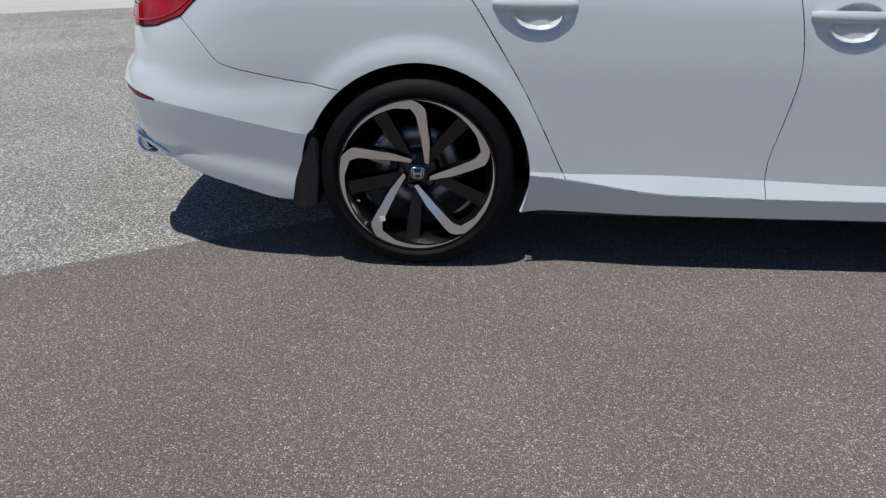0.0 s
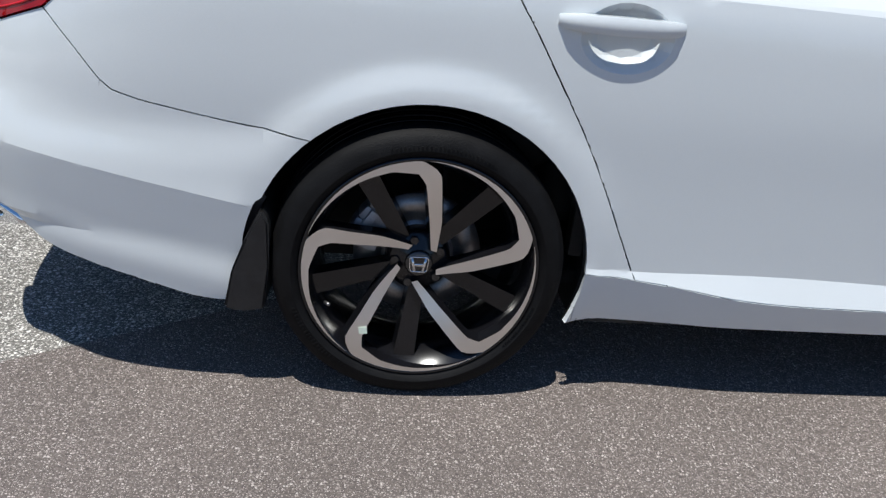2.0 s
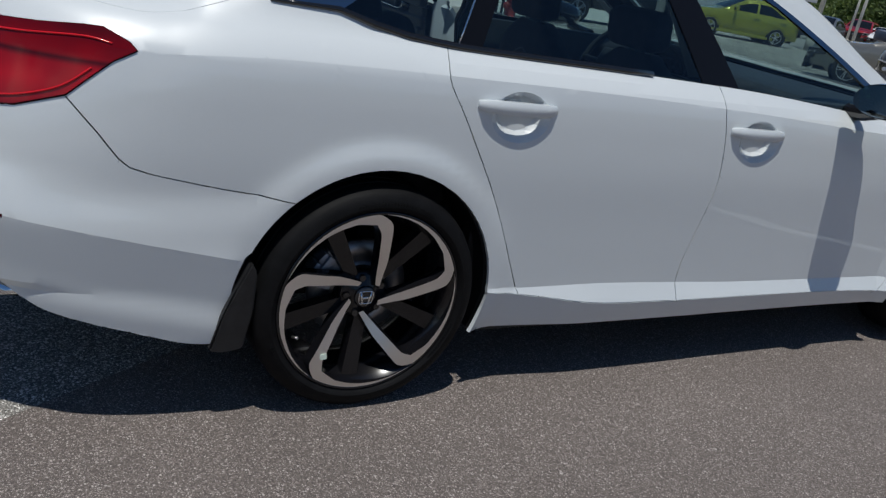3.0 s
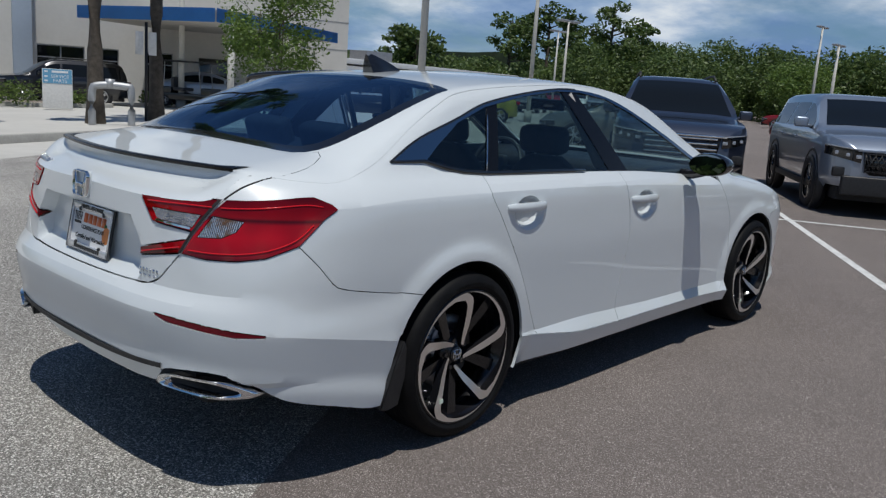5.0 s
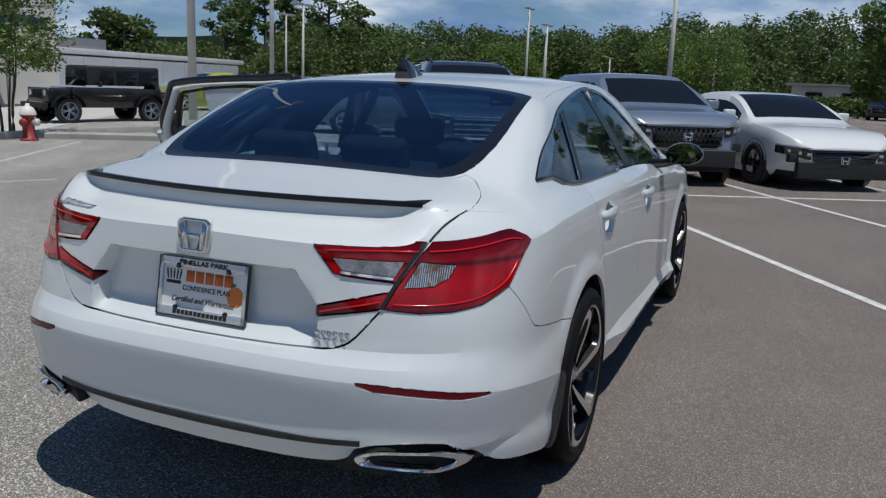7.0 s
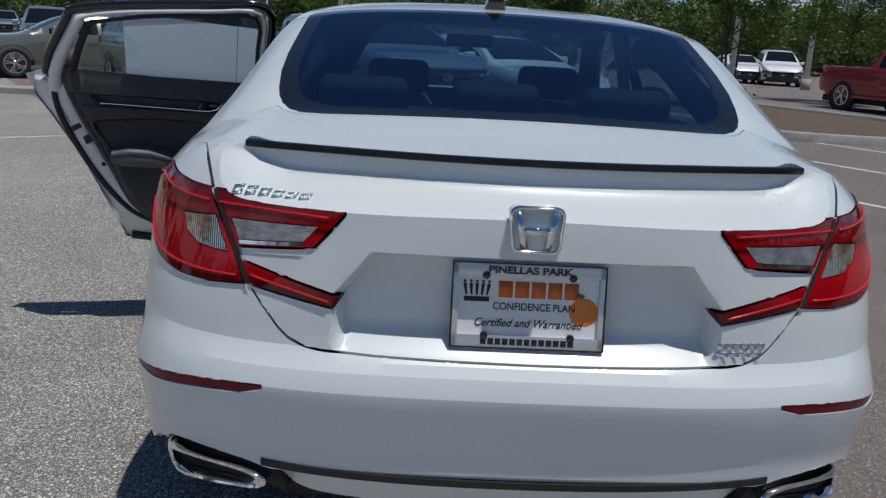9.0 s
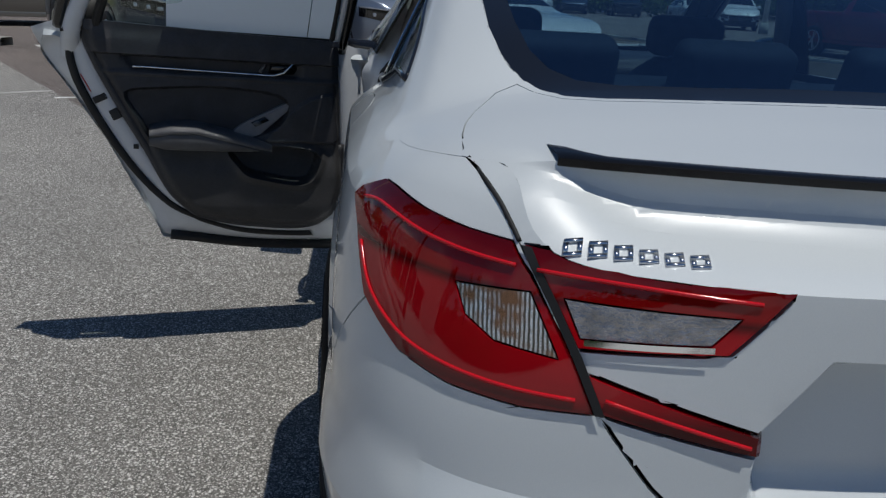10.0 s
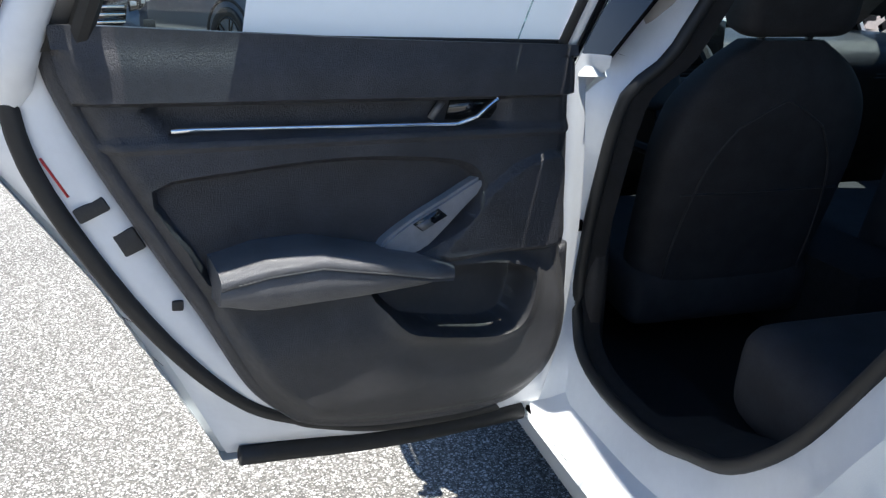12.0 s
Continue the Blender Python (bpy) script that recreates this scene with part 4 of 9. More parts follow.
    lathe(bm, [(0.0, 0.067), (0.028, 0.066), (0.032, 0.062), (0.033, 0.055)], Matrix(), 32)
    cap = part("centre_cap", bm, M_GLOSSBLACK, w)
    bm = bmesh.new()
    badge_shape(bm, 0.047, 0.040, Matrix.Translation((0, 0, 0.067)), 0.0025)
    part("cap_badge", bm, M_CHROME, cap, "small chrome badge")
    bm = bmesh.new()
    lathe(bm, [(0.085, 0.004), (0.150, 0.004), (0.150, -0.012), (0.085, -0.012)], Matrix(), 48, True)
    lathe(bm, [(0.0, 0.02), (0.07, 0.018), (0.085, 0.004)], Matrix(), 48)
    part("brake_disc", bm, M_STEEL, w)
    bm = bmesh.new()
    for a in (128, 140, 152, 164):
        box(bm, (0, 0, 0), (0.075, 0.034, 0.055), 0.006, Matrix.Rotation(radians(a), 4, 'Z') @ Matrix.Translation((0.137, 0, 0.008)))
    box(bm, (0, 0, 0), (0.02, 0.07, 0.02), 0.004, Matrix.Rotation(radians(146), 4, 'Z') @ Matrix.Translation((0.150, 0, 0.036)))
    part("brake_caliper", bm, M_CALIPER, w)
    bm = bmesh.new()
    tube(bm, [(*polar(0.232, 206), 0.080), (*polar(0.222, 206), 0.098)], 0.004, 10)
    part("tyre_valve", bm, M_STEEL, w)
    bm = bmesh.new()
    box(bm, (0, 0, 0), (0.019, 0.018, 0.0012), 0, Matrix.Translation((-0.119, -0.158, face_z(0.119, 0.158) + 0.0008)) @ Matrix.Rotation(radians(8), 4, 'Z'))
    part("balance_sticker", bm, M_STICK, w, "small white and green label")
    return w


def badge_shape(bm, wide, high, m, thick):
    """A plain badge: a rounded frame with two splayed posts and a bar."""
    def rr(w, h, r, n=5):
        out = []
        for cx, cy, a0 in ((w / 2 - r, h / 2 - r, 0), (-w / 2 + r, h / 2 - r, 90), (-w / 2 + r * 1.3, -h / 2 + r, 180), (w / 2 - r * 1.3, -h / 2 + r, 270)):
            for k in range(n):
                a = radians(a0 + 90 * k / (n - 1))
                out.append((cx + r * math.cos(a), cy + r * math.sin(a)))
        return out
    o, i = rr(wide, high, high * 0.2), rr(wide * 0.86, high * 0.85, high * 0.15)
    vo0, vi0 = [bm.verts.new(m @ Vector((*p, 0))) for p in o], [bm.verts.new(m @ Vector((*p, 0))) for p in i]
    vo1, vi1 = [bm.verts.new(m @ Vector((p[0] * 0.97, p[1] * 0.97, thick))) for p in o], [bm.verts.new(m @ Vector((p[0] * 1.03, p[1] * 1.03, thick))) for p in i]
    n = len(o)
    for k in range(n):
        j = (k + 1) % n
        bm.faces.new((vo0[k], vo0[j], vo1[j], vo1[k]))
        bm.faces.new((vo1[k], vo1[j], vi1[j], vi1[k]))
        bm.faces.new((vi1[k], vi1[j], vi0[j], vi0[k]))
    for s in (1, -1):
        prism(bm, [(s * wide * x, high * y) for x, y in ((0.30, 0.42), (0.40, 0.42), (0.27, -0.42), (0.13, -0.42))][::s], thick * 0.9, m)
    prism(bm, [(-wide * 0.22, -high * 0.12), (wide * 0.22, -high * 0.12), (wide * 0.25, high * 0.05), (-wide * 0.25, high * 0.05)], thick * 0.8, m)


M_STICK = mat("sticker", (0.75, 0.85, 0.72), 0.6)
wheel0 = build_wheel()
wheel0.matrix_basis = pose(HUB_R, -0.812, HUB_Z, 90, 0, 0)
wheel0.parent = sedan
for x, s in ((HUB_F, -1), (HUB_R, 1), (HUB_F, 1)):
    c = copy_thing(wheel0, (pose(x, s * 0.812, HUB_Z, 90, 0, 0) if s < 0 else pose(x, s * 0.812, HUB_Z, -90, 0, 0)) @ Matrix.Rotation(radians(17 if s > 0 else 12), 4, 'Z'))

# wheel housings and underbody
for x in (HUB_R, HUB_F):
    for s in (-1, 1):
        bm = bmesh.new()
        n = 40
        lo, hi = -20, 200
        r0 = [[bm.verts.new((x + 0.41 * math.cos(radians(lo + (hi - lo) * k / n)), s * y, HUB_Z + 0.41 * math.sin(radians(lo + (hi - lo) * k / n)))) for k in range(n + 1)] for y in (0.55, 0.885)]
        for k in range(n):
            bm.faces.new((r0[0][k], r0[0][k + 1], r0[1][k + 1], r0[1][k]))
        bm.faces.new([r0[0][k] for k in range(n + 1)])
        part("wheel_housing", bm, M_UNDER, sedan)
bm = bmesh.new()
for c, s in (((1.41, 0, 0.21), (1.98, 1.70, 0.06)), ((-0.70, 0, 0.40), (0.66, 1.30, 0.06)), ((3.30, 0, 0.24), (0.66, 1.30, 0.06)), ((1.4, 0, 0.26), (4.6, 1.05, 0.06))):
    box(bm, c, s, 0.02)
for s in (-1, 1):
    box(bm, (1.41, s * 0.80, 0.225), (2.0, 0.06, 0.10), 0.01)
tube(bm, [(-0.2, 0.0, 0.22), (1.8, 0.0, 0.2)], 0.04)
part("underbody", bm, M_UNDER, sedan)


# liner behind the seams
def liner(u, z):
    p = shell(u, z)
    if u < X0 - 0.5:
        return Vector((p.x + 0.03 + (0.03 if abs(p.y) < 0.5 else 0.03), p.y * 0.97, z))
    return Vector((p.x + (0.02 if u < X0 else 0), p.y - 0.03, z))


for right in (True, False):
    ks = ("quarter", "front_door", "fender", "sill", "fuel", "lamp_out", "lamp_in", "lamp_bar", "lamp_clear", "lamp_in_clear", "lid", "bumper", "reflector", "front_bumper") + (("rear_door",) if right else ())
    part("body_liner", panel(ks, 0.0, 0.0, right=right, warp=liner), M_GAP, sedan)
for nm, test in (("boot_liner", lambda x, y: top_kind(x, y) == "lid" or (top_kind(x, y) == "roof" and x < -0.45)), ("bonnet_liner", lambda x, y: top_kind(x, y) == "hood")):
    bm = pick(FLAT_TOP, test, lambda x, y: Vector((x, y * 0.985, top(x, y) - 0.03)))
    mirrored_copy(bm)
    part(nm, bm, M_GAP, sedan)
bm = pick(FLAT_TOP, lambda x, y: top_kind(x, y) == "roof" and x >= -0.45, lambda x, y: Vector((x, y * 0.985, top(x, y) - 0.03)))
mirrored_copy(bm)
part("roof_lining", bm, varied("grey_headliner", (0.15, 0.147, 0.143), 0.1, 30, 0.9), sedan)

# rear valance strip, exhaust tips, flaps
def rear_point(y, z, out=0.0):
    p = shell(at_y(abs(y), z)[0], z)
    return Vector((p.x - out, math.copysign(p.y, y), z))


bm = bmesh.new()
strip = [(y / 100, 0.401 + 0.020 * (abs(y) / 54) ** 2) for y in range(-54, 55)]
for (ya, za), (yb, zb) in zip(strip, strip[1:]):
    a, b = rear_point(ya or 1e-4, 0.41, 0.006), rear_point(yb or 1e-4, 0.41, 0.006)
    a.z, b.z = za, zb
    v = [bm.verts.new(p) for p in (a + Vector((0, 0, 0.008)), b + Vector((0, 0, 0.008)), b + Vector((0.001, 0, -0.008)), a + Vector((0.001, 0, -0.008)))]
    bm.faces.new(list(reversed(v)))
    v2 = [bm.verts.new(p) for p in (a + Vector((0, 0, 0.008)), b + Vector((0, 0, 0.008)), b + Vector((0.04, 0, 0.008)), a + Vector((0.04, 0, 0.008)))]
    bm.faces.new(v2)
bmesh.ops.remove_doubles(bm, verts=bm.verts, dist=1e-4)
part("valance_strip", bm, M_BLACK, sedan, "thin black strip along the bumper foot")
for s in (1, -1):
    def ex(y, z, d):
        p = rear_point(min(y, 0.825), 0.44)
        return Vector((p.x + d + 0.085 * step(0.72, 0.83, y), s * y, z))
    # black surround
    bm = bmesh.new()
    outl = smooth_poly([(0.485, 0.345), (0.53, 0.410), (0.60, 0.428), (0.70, 0.436), (0.745, 0.434), (0.780, 0.405), (0.805, 0.368), (0.815, 0.342), (0.785, 0.340), (0.70, 0.360), (0.60, 0.366), (0.53, 0.360)], 3, True)
    vs = [bm.verts.new(ex(y, z, 0.022)) for y, z in outl]
    vb = [bm.verts.new(ex(y, z, 0.12)) for y, z in outl]
    f = bm.faces.new(vs)
    for k in range(len(vs)):
        bm.faces.new((vs[k], vs[(k + 1) % len(vs)], vb[(k + 1) % len(vs)], vb[k]))
    bmesh.ops.recalc_face_normals(bm, faces=bm.faces[:])
    part("exhaust_surround", bm, M_BLACK, sedan, "black exhaust surround")
    # chrome tip: a slanted frame
    bm = bmesh.new()
    shape = [(0.528, 0.378), (0.545, 0.394), (0.60, 0.406), (0.70, 0.407), (0.745, 0.400), (0.775, 0.376), (0.794, 0.350), (0.768, 0.340), (0.69, 0.350), (0.60, 0.357), (0.54, 0.362)]
    shape = smooth_poly(shape, 3, True)
    cy, cz = sum(p[0] for p in shape) / len(shape), sum(p[1] for p in shape) / len(shape)
    rings = []
    for k, d in ((1.0, 0.03), (1.0, -0.006), (0.96, -0.010), (0.86, -0.008), (0.80, 0.0), (0.78, 0.09)):
        kz = k if k > 0.95 else 1 - (1 - k) * 1.9
        rings.append([bm.verts.new(ex(cy + (y - cy) * k, cz + (z - cz) * kz, d)) for y, z in shape])
    for a, b in zip(rings, rings[1:]):
        for k in range(len(a)):
            bm.faces.new((a[k], a[(k + 1) % len(a)], b[(k + 1) % len(a)], b[k]))
    bmesh.ops.recalc_face_normals(bm, faces=bm.faces[:])
    tip = part("exhaust_tip", bm, M_CHROME, sedan, "chrome trapezoid exhaust tip")
    bm = bmesh.new()
    bm.faces.new([bm.verts.new(ex(cy + (y - cy) * 0.82, cz + (z - cz) * 0.7, 0.03)) for y, z in shape])
    part("exhaust_bore", bm, M_GAP, tip)
    # mud flap behind the rear wheel
    bm = bmesh.new()
    path = [(-0.352, 0.470), (-0.385, 0.40), (-0.415, 0.32), (-0.435, 0.215), (-0.40, 0.205), (-0.345, 0.215), (-0.335, 0.33), (-0.335, 0.44)]
    front = [bm.verts.new((x, s * (0.926 - 0.02 * (z < 0.25)), z)) for x, z in path]
    back = [bm.verts.new((x + 0.01, s * 0.70, z)) for x, z in path]
    bm.faces.new(front)
    bm.faces.new(list(reversed(back)))
    for k in range(len(path)):
        j = (k + 1) % len(path)
        bm.faces.new((front[k], front[j], back[j], back[k]))
    bmesh.ops.recalc_face_normals(bm, faces=bm.faces[:])
    bmesh.ops.bevel(bm, geom=bm.edges[:], offset=0.006, segments=2, affect='EDGES')
    part("mud_flap", bm, M_BLACK, sedan)

# spoiler strip on the lip
bm = bmesh.new()
rows = []
for k in range(-30, 31):
    y = 0.612 * k / 30
    e = abs(k) / 30
    x = lip_x(y)
    wd, hh = 0.022 + 0.045 * step(0.88, 1.0, e), 0.004
    over = 0.013 * (1 - step(0.93, 1.0, e))
    zt = top(x + 0.004, y)
    rows.append([bm.verts.new(p) for p in ((x + 0.004, y, zt - 0.010), (x - 0.001 - over, y, zt - 0.006), (x - 0.004 - over, y, zt + hh), (x + 0.001 - over, y, zt + hh + 0.003), (x + wd * 0.6, y, top(x + wd * 0.6, y) + 0.005), (x + wd, y, top(x + wd, y) + 0.0005))])
for a, b in zip(rows, rows[1:]):
    for j in range(5):
        bm.faces.new((a[j], b[j], b[j + 1], a[j + 1]))
bmesh.ops.recalc_face_normals(bm, faces=bm.faces[:])
if sum(f.normal.z for f in bm.faces) < 0:
    bmesh.ops.reverse_faces(bm, faces=bm.faces[:])
part("boot_spoiler", bm, M_POST, boot, "gloss black lip spoiler strip")
# dark tube laid over the lid's seam to draw its shaded gap
for sd in (1, -1):
    bm = bmesh.new()
    tube(bm, [(x, sd * y, z) for x, y, z in smooth_poly([(-0.826, 0.703, 1.0375), (-0.860, 0.6955, 1.0265), (-0.895, 0.6835, 1.0105), (-0.926, 0.6715, 0.9885), (-0.942, 0.6655, 0.9755)], 4)], 0.0034, 6)
    part("lid_gap_line", bm, M_GAP, sedan, "dark line drawing the shaded gap beside the boot lid")

# antenna fin
bm = bmesh.new()
rows = []
for k in range(13):
    t = k / 12
    x = 0.255 + 0.20 * t
    h = 0.092 * (1 - t) ** 0.75 * step(-0.02, 0.12, t) if k else 0.080
    h = max(h, 0.004)
    w = 0.038 * (0.55 + 0.45 * math.sin(math.pi * min(1, t * 1.2 + 0.25))) * (1 - 0.75 * t * t)
    zb = top(x, 0) - 0.004
    lean_x = -0.022 * (h / 0.092)
    rows.append([bm.verts.new((x + lean_x * f, sgn * w * (1 - f) ** 0.7 + sgn * 0.003, zb + (h + 0.004) * f)) for sgn, f in ((1, 0), (1, 0.35), (1, 0.7), (1, 1), (-1, 1), (-1, 0.7), (-1, 0.35), (-1, 0))])
for a, b in zip(rows, rows[1:]):
    for j in range(7):
        bm.faces.new((a[j], b[j], b[j + 1], a[j + 1]))
bm.faces.new(rows[0])
bm.faces.new(list(reversed(rows[-1])))
bmesh.ops.recalc_face_normals(bm, faces=bm.faces[:])
part("roof_antenna", bm, M_GLOSSBLACK, sedan, "black shark-fin roof antenna")

# door handles and mirrors
for s in (-1, 1):
    for cx, cz in HANDLES:
        if s > 0 and cx < 1:
            continue
        bm = bmesh.new()
        rows = []
        for k in range(17):
            t = k / 16
            x = cx - 0.135 + 0.27 * t
            arch = math.sin(math.pi * t) ** 0.5
            y0 = side_y(cx, cz + 0.062)
            yo = y0 + 0.012 + 0.026 * arch
            yi = y0 - 0.004 + 0.020 * step(0.12, 0.3, t) * step(0.88, 0.7, t)
            hz = 0.012 + 0.007 * math.sin(math.pi * t) ** 0.6
            zc = cz + 0.010
            pts = [(yi, -hz), (yo - 0.006, -hz), (yo, -hz * 0.45), (yo, hz * 0.45), (yo - 0.006, hz), (yi, hz)]
            rows.append([bm.verts.new((x, s * y, zc + dz)) for y, dz in pts])
        for a, b in zip(rows, rows[1:]):
            for j in range(6):
                bm.faces.new((a[j], b[j], b[(j + 1) % 6], a[(j + 1) % 6]))
        bm.faces.new(rows[0])
        bm.faces.new(list(reversed(rows[-1])))
        bmesh.ops.recalc_face_normals(bm, faces=bm.faces[:])
        hd = part("door_handle", bm, M_PAINT, sedan, "white pull handle")
    bm = bmesh.new()
    rows = []
    for k in range(11):
        t = k / 10
        x = 1.80 + 0.20 * t
        r = math.sqrt(max(0.0, 1 - (t - 0.12) ** 2 / 0.79)) if t > 0.12 else 0.94 + 0.06 * t / 0.12
        rows.append([bm.verts.new((x + 0.02 * math.cos(2 * math.pi * j / 20), s * (1.000 + 0.105 * r * math.cos(2 * math.pi * j / 20) * (1.0 if math.cos(2 * math.pi * j / 20) > 0 else 0.95)), 1.055 + 0.068 * r * math.sin(2 * math.pi * j / 20) * (1 if math.sin(2 * math.pi * j / 20) > 0 else 0.85))) for j in range(20)])
    for a, b in zip(rows, rows[1:]):
        for j in range(20):
            bm.faces.new((a[j], b[j], b[(j + 1) % 20], a[(j + 1) % 20]))
    bm.faces.new(list(reversed(rows[-1])))
    tube(bm, [(1.93, s * 0.80, 0.985), (1.92, s * 0.88, 0.992), (1.90, s * 0.95, 1.01)], [0.03, 0.026, 0.022], 10)
    bmesh.ops.recalc_face_normals(bm, faces=bm.faces[:])
    mir = part("door_mirror", bm, M_GLOSSBLACK, sedan, "gloss black door mirror")
    bm = bmesh.new()
    bm.faces.new([bm.verts.new((1.797 + 0.0182 * math.cos(2 * math.pi * j / 24) + 0.0030 * math.sin(2 * math.pi * j / 24), s * (1.000 + 0.094 * math.cos(2 * math.pi * j / 24)), 1.055 + 0.060 * math.sin(2 * math.pi * j / 24) * (1 if math.sin(2 * math.pi * j / 24) > 0 else 0.85))) for j in range(24)])
    part("mirror_glass", bm, mat("mirror_silver", (0.24, 0.27, 0.28), 0.01, 1.0), mir)

# badges, plate
REARFACE = Matrix(((0, 0, -1, 0), (-1, 0, 0, 0), (0, 1, 0, 0), (0, 0, 0, 1)))  # local x to the right as seen from behind, y up, z rearwards
bm = bmesh.new()
lean_back = Matrix.Rotation(radians(-4), 4, 'X')
em = Matrix.Translation((-1.081, 0, 0.946)) @ REARFACE @ lean_back
prism(bm, [(x * 0.052 * (1 if abs(y) < 2 else 1), y * 0.048) for x, y in ((-0.85, -1), (0.85, -1), (1, -0.8), (1.08, 0.85), (0.95, 1), (-0.95, 1), (-1.08, 0.85), (-1, -0.8))], 0.008, em, 0.04)
emblem = part("emblem_plinth", bm, M_PAINT, boot)
bm = bmesh.new()
badge_shape(bm, 0.112, 0.094, em @ Matrix.Translation((0, 0, 0.007)), 0.012)
part("emblem", bm, M_CHROME, emblem, "chrome rounded-frame emblem")
M_BADGE = mat("satin_chrome_badge", (0.66, 0.68, 0.72), 0.22, 1.0)
bm = bmesh.new()
for k in range(6):  # the model name, as plain slanted tiles with open middles
    y = 0.607 - 0.0285 * k
    x = -0.966 - 0.0335 * k / 5 - 0.004
    e = 0.004
    nrm = Vector((-(top(x + e, y) - top(x - e, y)) / (2 * e), -(top(x, y + e) - top(x, y - e)) / (2 * e), 1)).normalized()
    ax = (Vector((0, -1, 0)) - nrm * -nrm.y).normalized()
    ay = nrm.cross(ax)
    m = Matrix(((ax.x, ay.x, nrm.x, x), (ax.y, ay.y, nrm.y, y), (ax.z, ay.z, nrm.z, top(x, y) - 0.001), (0, 0, 0, 1)))
    for quad in (((-0.62, -0.5), (0.40, -0.5), (0.43, -0.28), (-0.57, -0.28)), ((-0.45, 0.28), (0.57, 0.28), (0.62, 0.5), (-0.40, 0.5)), ((-0.57, -0.29), (-0.30, -0.29), (-0.18, 0.29), (-0.45, 0.29)), ((0.18, -0.29), (0.43, -0.29), (0.57, 0.29), (0.32, 0.29))):
        prism(bm, [(a * 0.0225, b * 0.024) for a, b in quad], 0.004, m, 0.03)
part("name_tiles", bm, M_BADGE, boot, "chrome model-name bars")
bm = bmesh.new()
for k in range(6):
    y = -0.402 - 0.0170 * k
    prism(bm, [(x * 0.0165, z * 0.013) for x, z in ((-0.55, -0.5), (0.42, -0.5), (0.55, 0.5), (-0.42, 0.5))], 0.003, Matrix.Translation(rear_point(y, 0.719, 0.0)) @ Matrix.Rotation(radians(-13), 4, 'Z') @ REARFACE)
for k in range(4):
    prism(bm, [(-0.0120, -0.004), (0.0120, -0.004), (0.0120, 0.004), (-0.0120, 0.004)], 0.002, Matrix.Translation(rear_point(-0.405 - 0.0235 * k, 0.702, 0.001)) @ Matrix.Rotation(radians(-13), 4, 'Z') @ REARFACE)
part("trim_badge", bm, M_BADGE, boot, "small chrome trim-level bars")

plate = thing("licence_plate", "dealer's white advertising plate in a bright frame rimmed black", "licence plate")
pm = Matrix.Translation((-1.056, 0.0, 0.778)) @ REARFACE @ Matrix.Rotation(radians(-10), 4, 'X')
plate.matrix_world = pm
bm = bmesh.new()
box(bm, (0, 0, 0.001), (0.300, 0.150, 0.002))
part("sheet", bm, mat("plate_white", (0.80, 0.80, 0.80), 0.35, coat=0.3), plate)
bm = bmesh.new()
W, Hh = 0.312, 0.172
for c, sz in (((0, Hh / 2 - 0.0125, 0.004), (W, 0.025, 0.010)), ((0, -Hh / 2 + 0.0125, 0.004), (W, 0.025, 0.010)), ((W / 2 - 0.006, 0, 0.004), (0.012, Hh, 0.010)), ((-W / 2 + 0.006, 0, 0.004), (0.012, Hh, 0.010))):
    box(bm, c, sz, 0.002)
pf = part("plate_frame", bm, mat("bright_plate_frame", (0.62, 0.63, 0.65), 0.25, 0.6), plate, "bright lettered plate frame with a black rim")
bm = bmesh.new()
for c, sz in (((0, Hh / 2 + 0.001, 0.004), (W + 0.004, 0.003, 0.012)), ((0, -Hh / 2 - 0.001, 0.004), (W + 0.004, 0.003, 0.012)), ((W / 2 + 0.002, 0, 0.004), (0.003, Hh + 0.004, 0.012)), ((-W / 2 - 0.002, 0, 0.004), (0.003, Hh + 0.004, 0.012))):
    box(bm, c, sz, 0.0015)
part("frame_rim", bm, M_GLOSSBLACK, pf)


def words(name, text, size, at, material, parent, bold=0.0, shear=0.0, depth=0.0006, squeeze=1.0):
    cu = bpy.data.curves.new(name, 'FONT')
    cu.body, cu.size, cu.align_x, cu.align_y, cu.extrude, cu.offset, cu.shear = text, size, 'CENTER', 'CENTER', depth, bold, shear
    tmp = bpy.data.objects.new(name, cu)
    scene.collection.objects.link(tmp)
    me = bpy.data.meshes.new_from_object(tmp)
    bpy.data.objects.remove(tmp)
    me.name = name
    me.materials.clear()
    me.materials.append(material)
    ob = new(name, me)
    ob.parent = parent
    ob.matrix_local = Matrix.Translation(at) @ Matrix.Diagonal((squeeze, 1, 1, 1))
    return ob


M_INK = mat("black_ink", (0.012, 0.012, 0.012), 0.5)
M_ORANGE = mat("orange_ink", (0.62, 0.13, 0.02), 0.45)
words("lettering", "CONFIDENCE PLAN", 0.0215, (0.012, -0.002, 0.0025), M_INK, plate, 0.0002, squeeze=0.88)
words("lettering", "Certified and Warrantied", 0.0235, (0.0, -0.036, 0.0025), M_INK, plate, 0.0002, 0.35, squeeze=0.92)
words("lettering", "PINELLAS PARK", 0.020, (0, Hh / 2 - 0.0125, 0.0096), M_INK, pf, 0.0008, squeeze=1.25)
bm = bmesh.new()
for k in range(13):
    box(bm, (-0.090 + 0.015 * k, -Hh / 2 + 0.0125, 0.0096), (0.0115, 0.013, 0.0012))
part("web_line", bm, M_INK, pf)
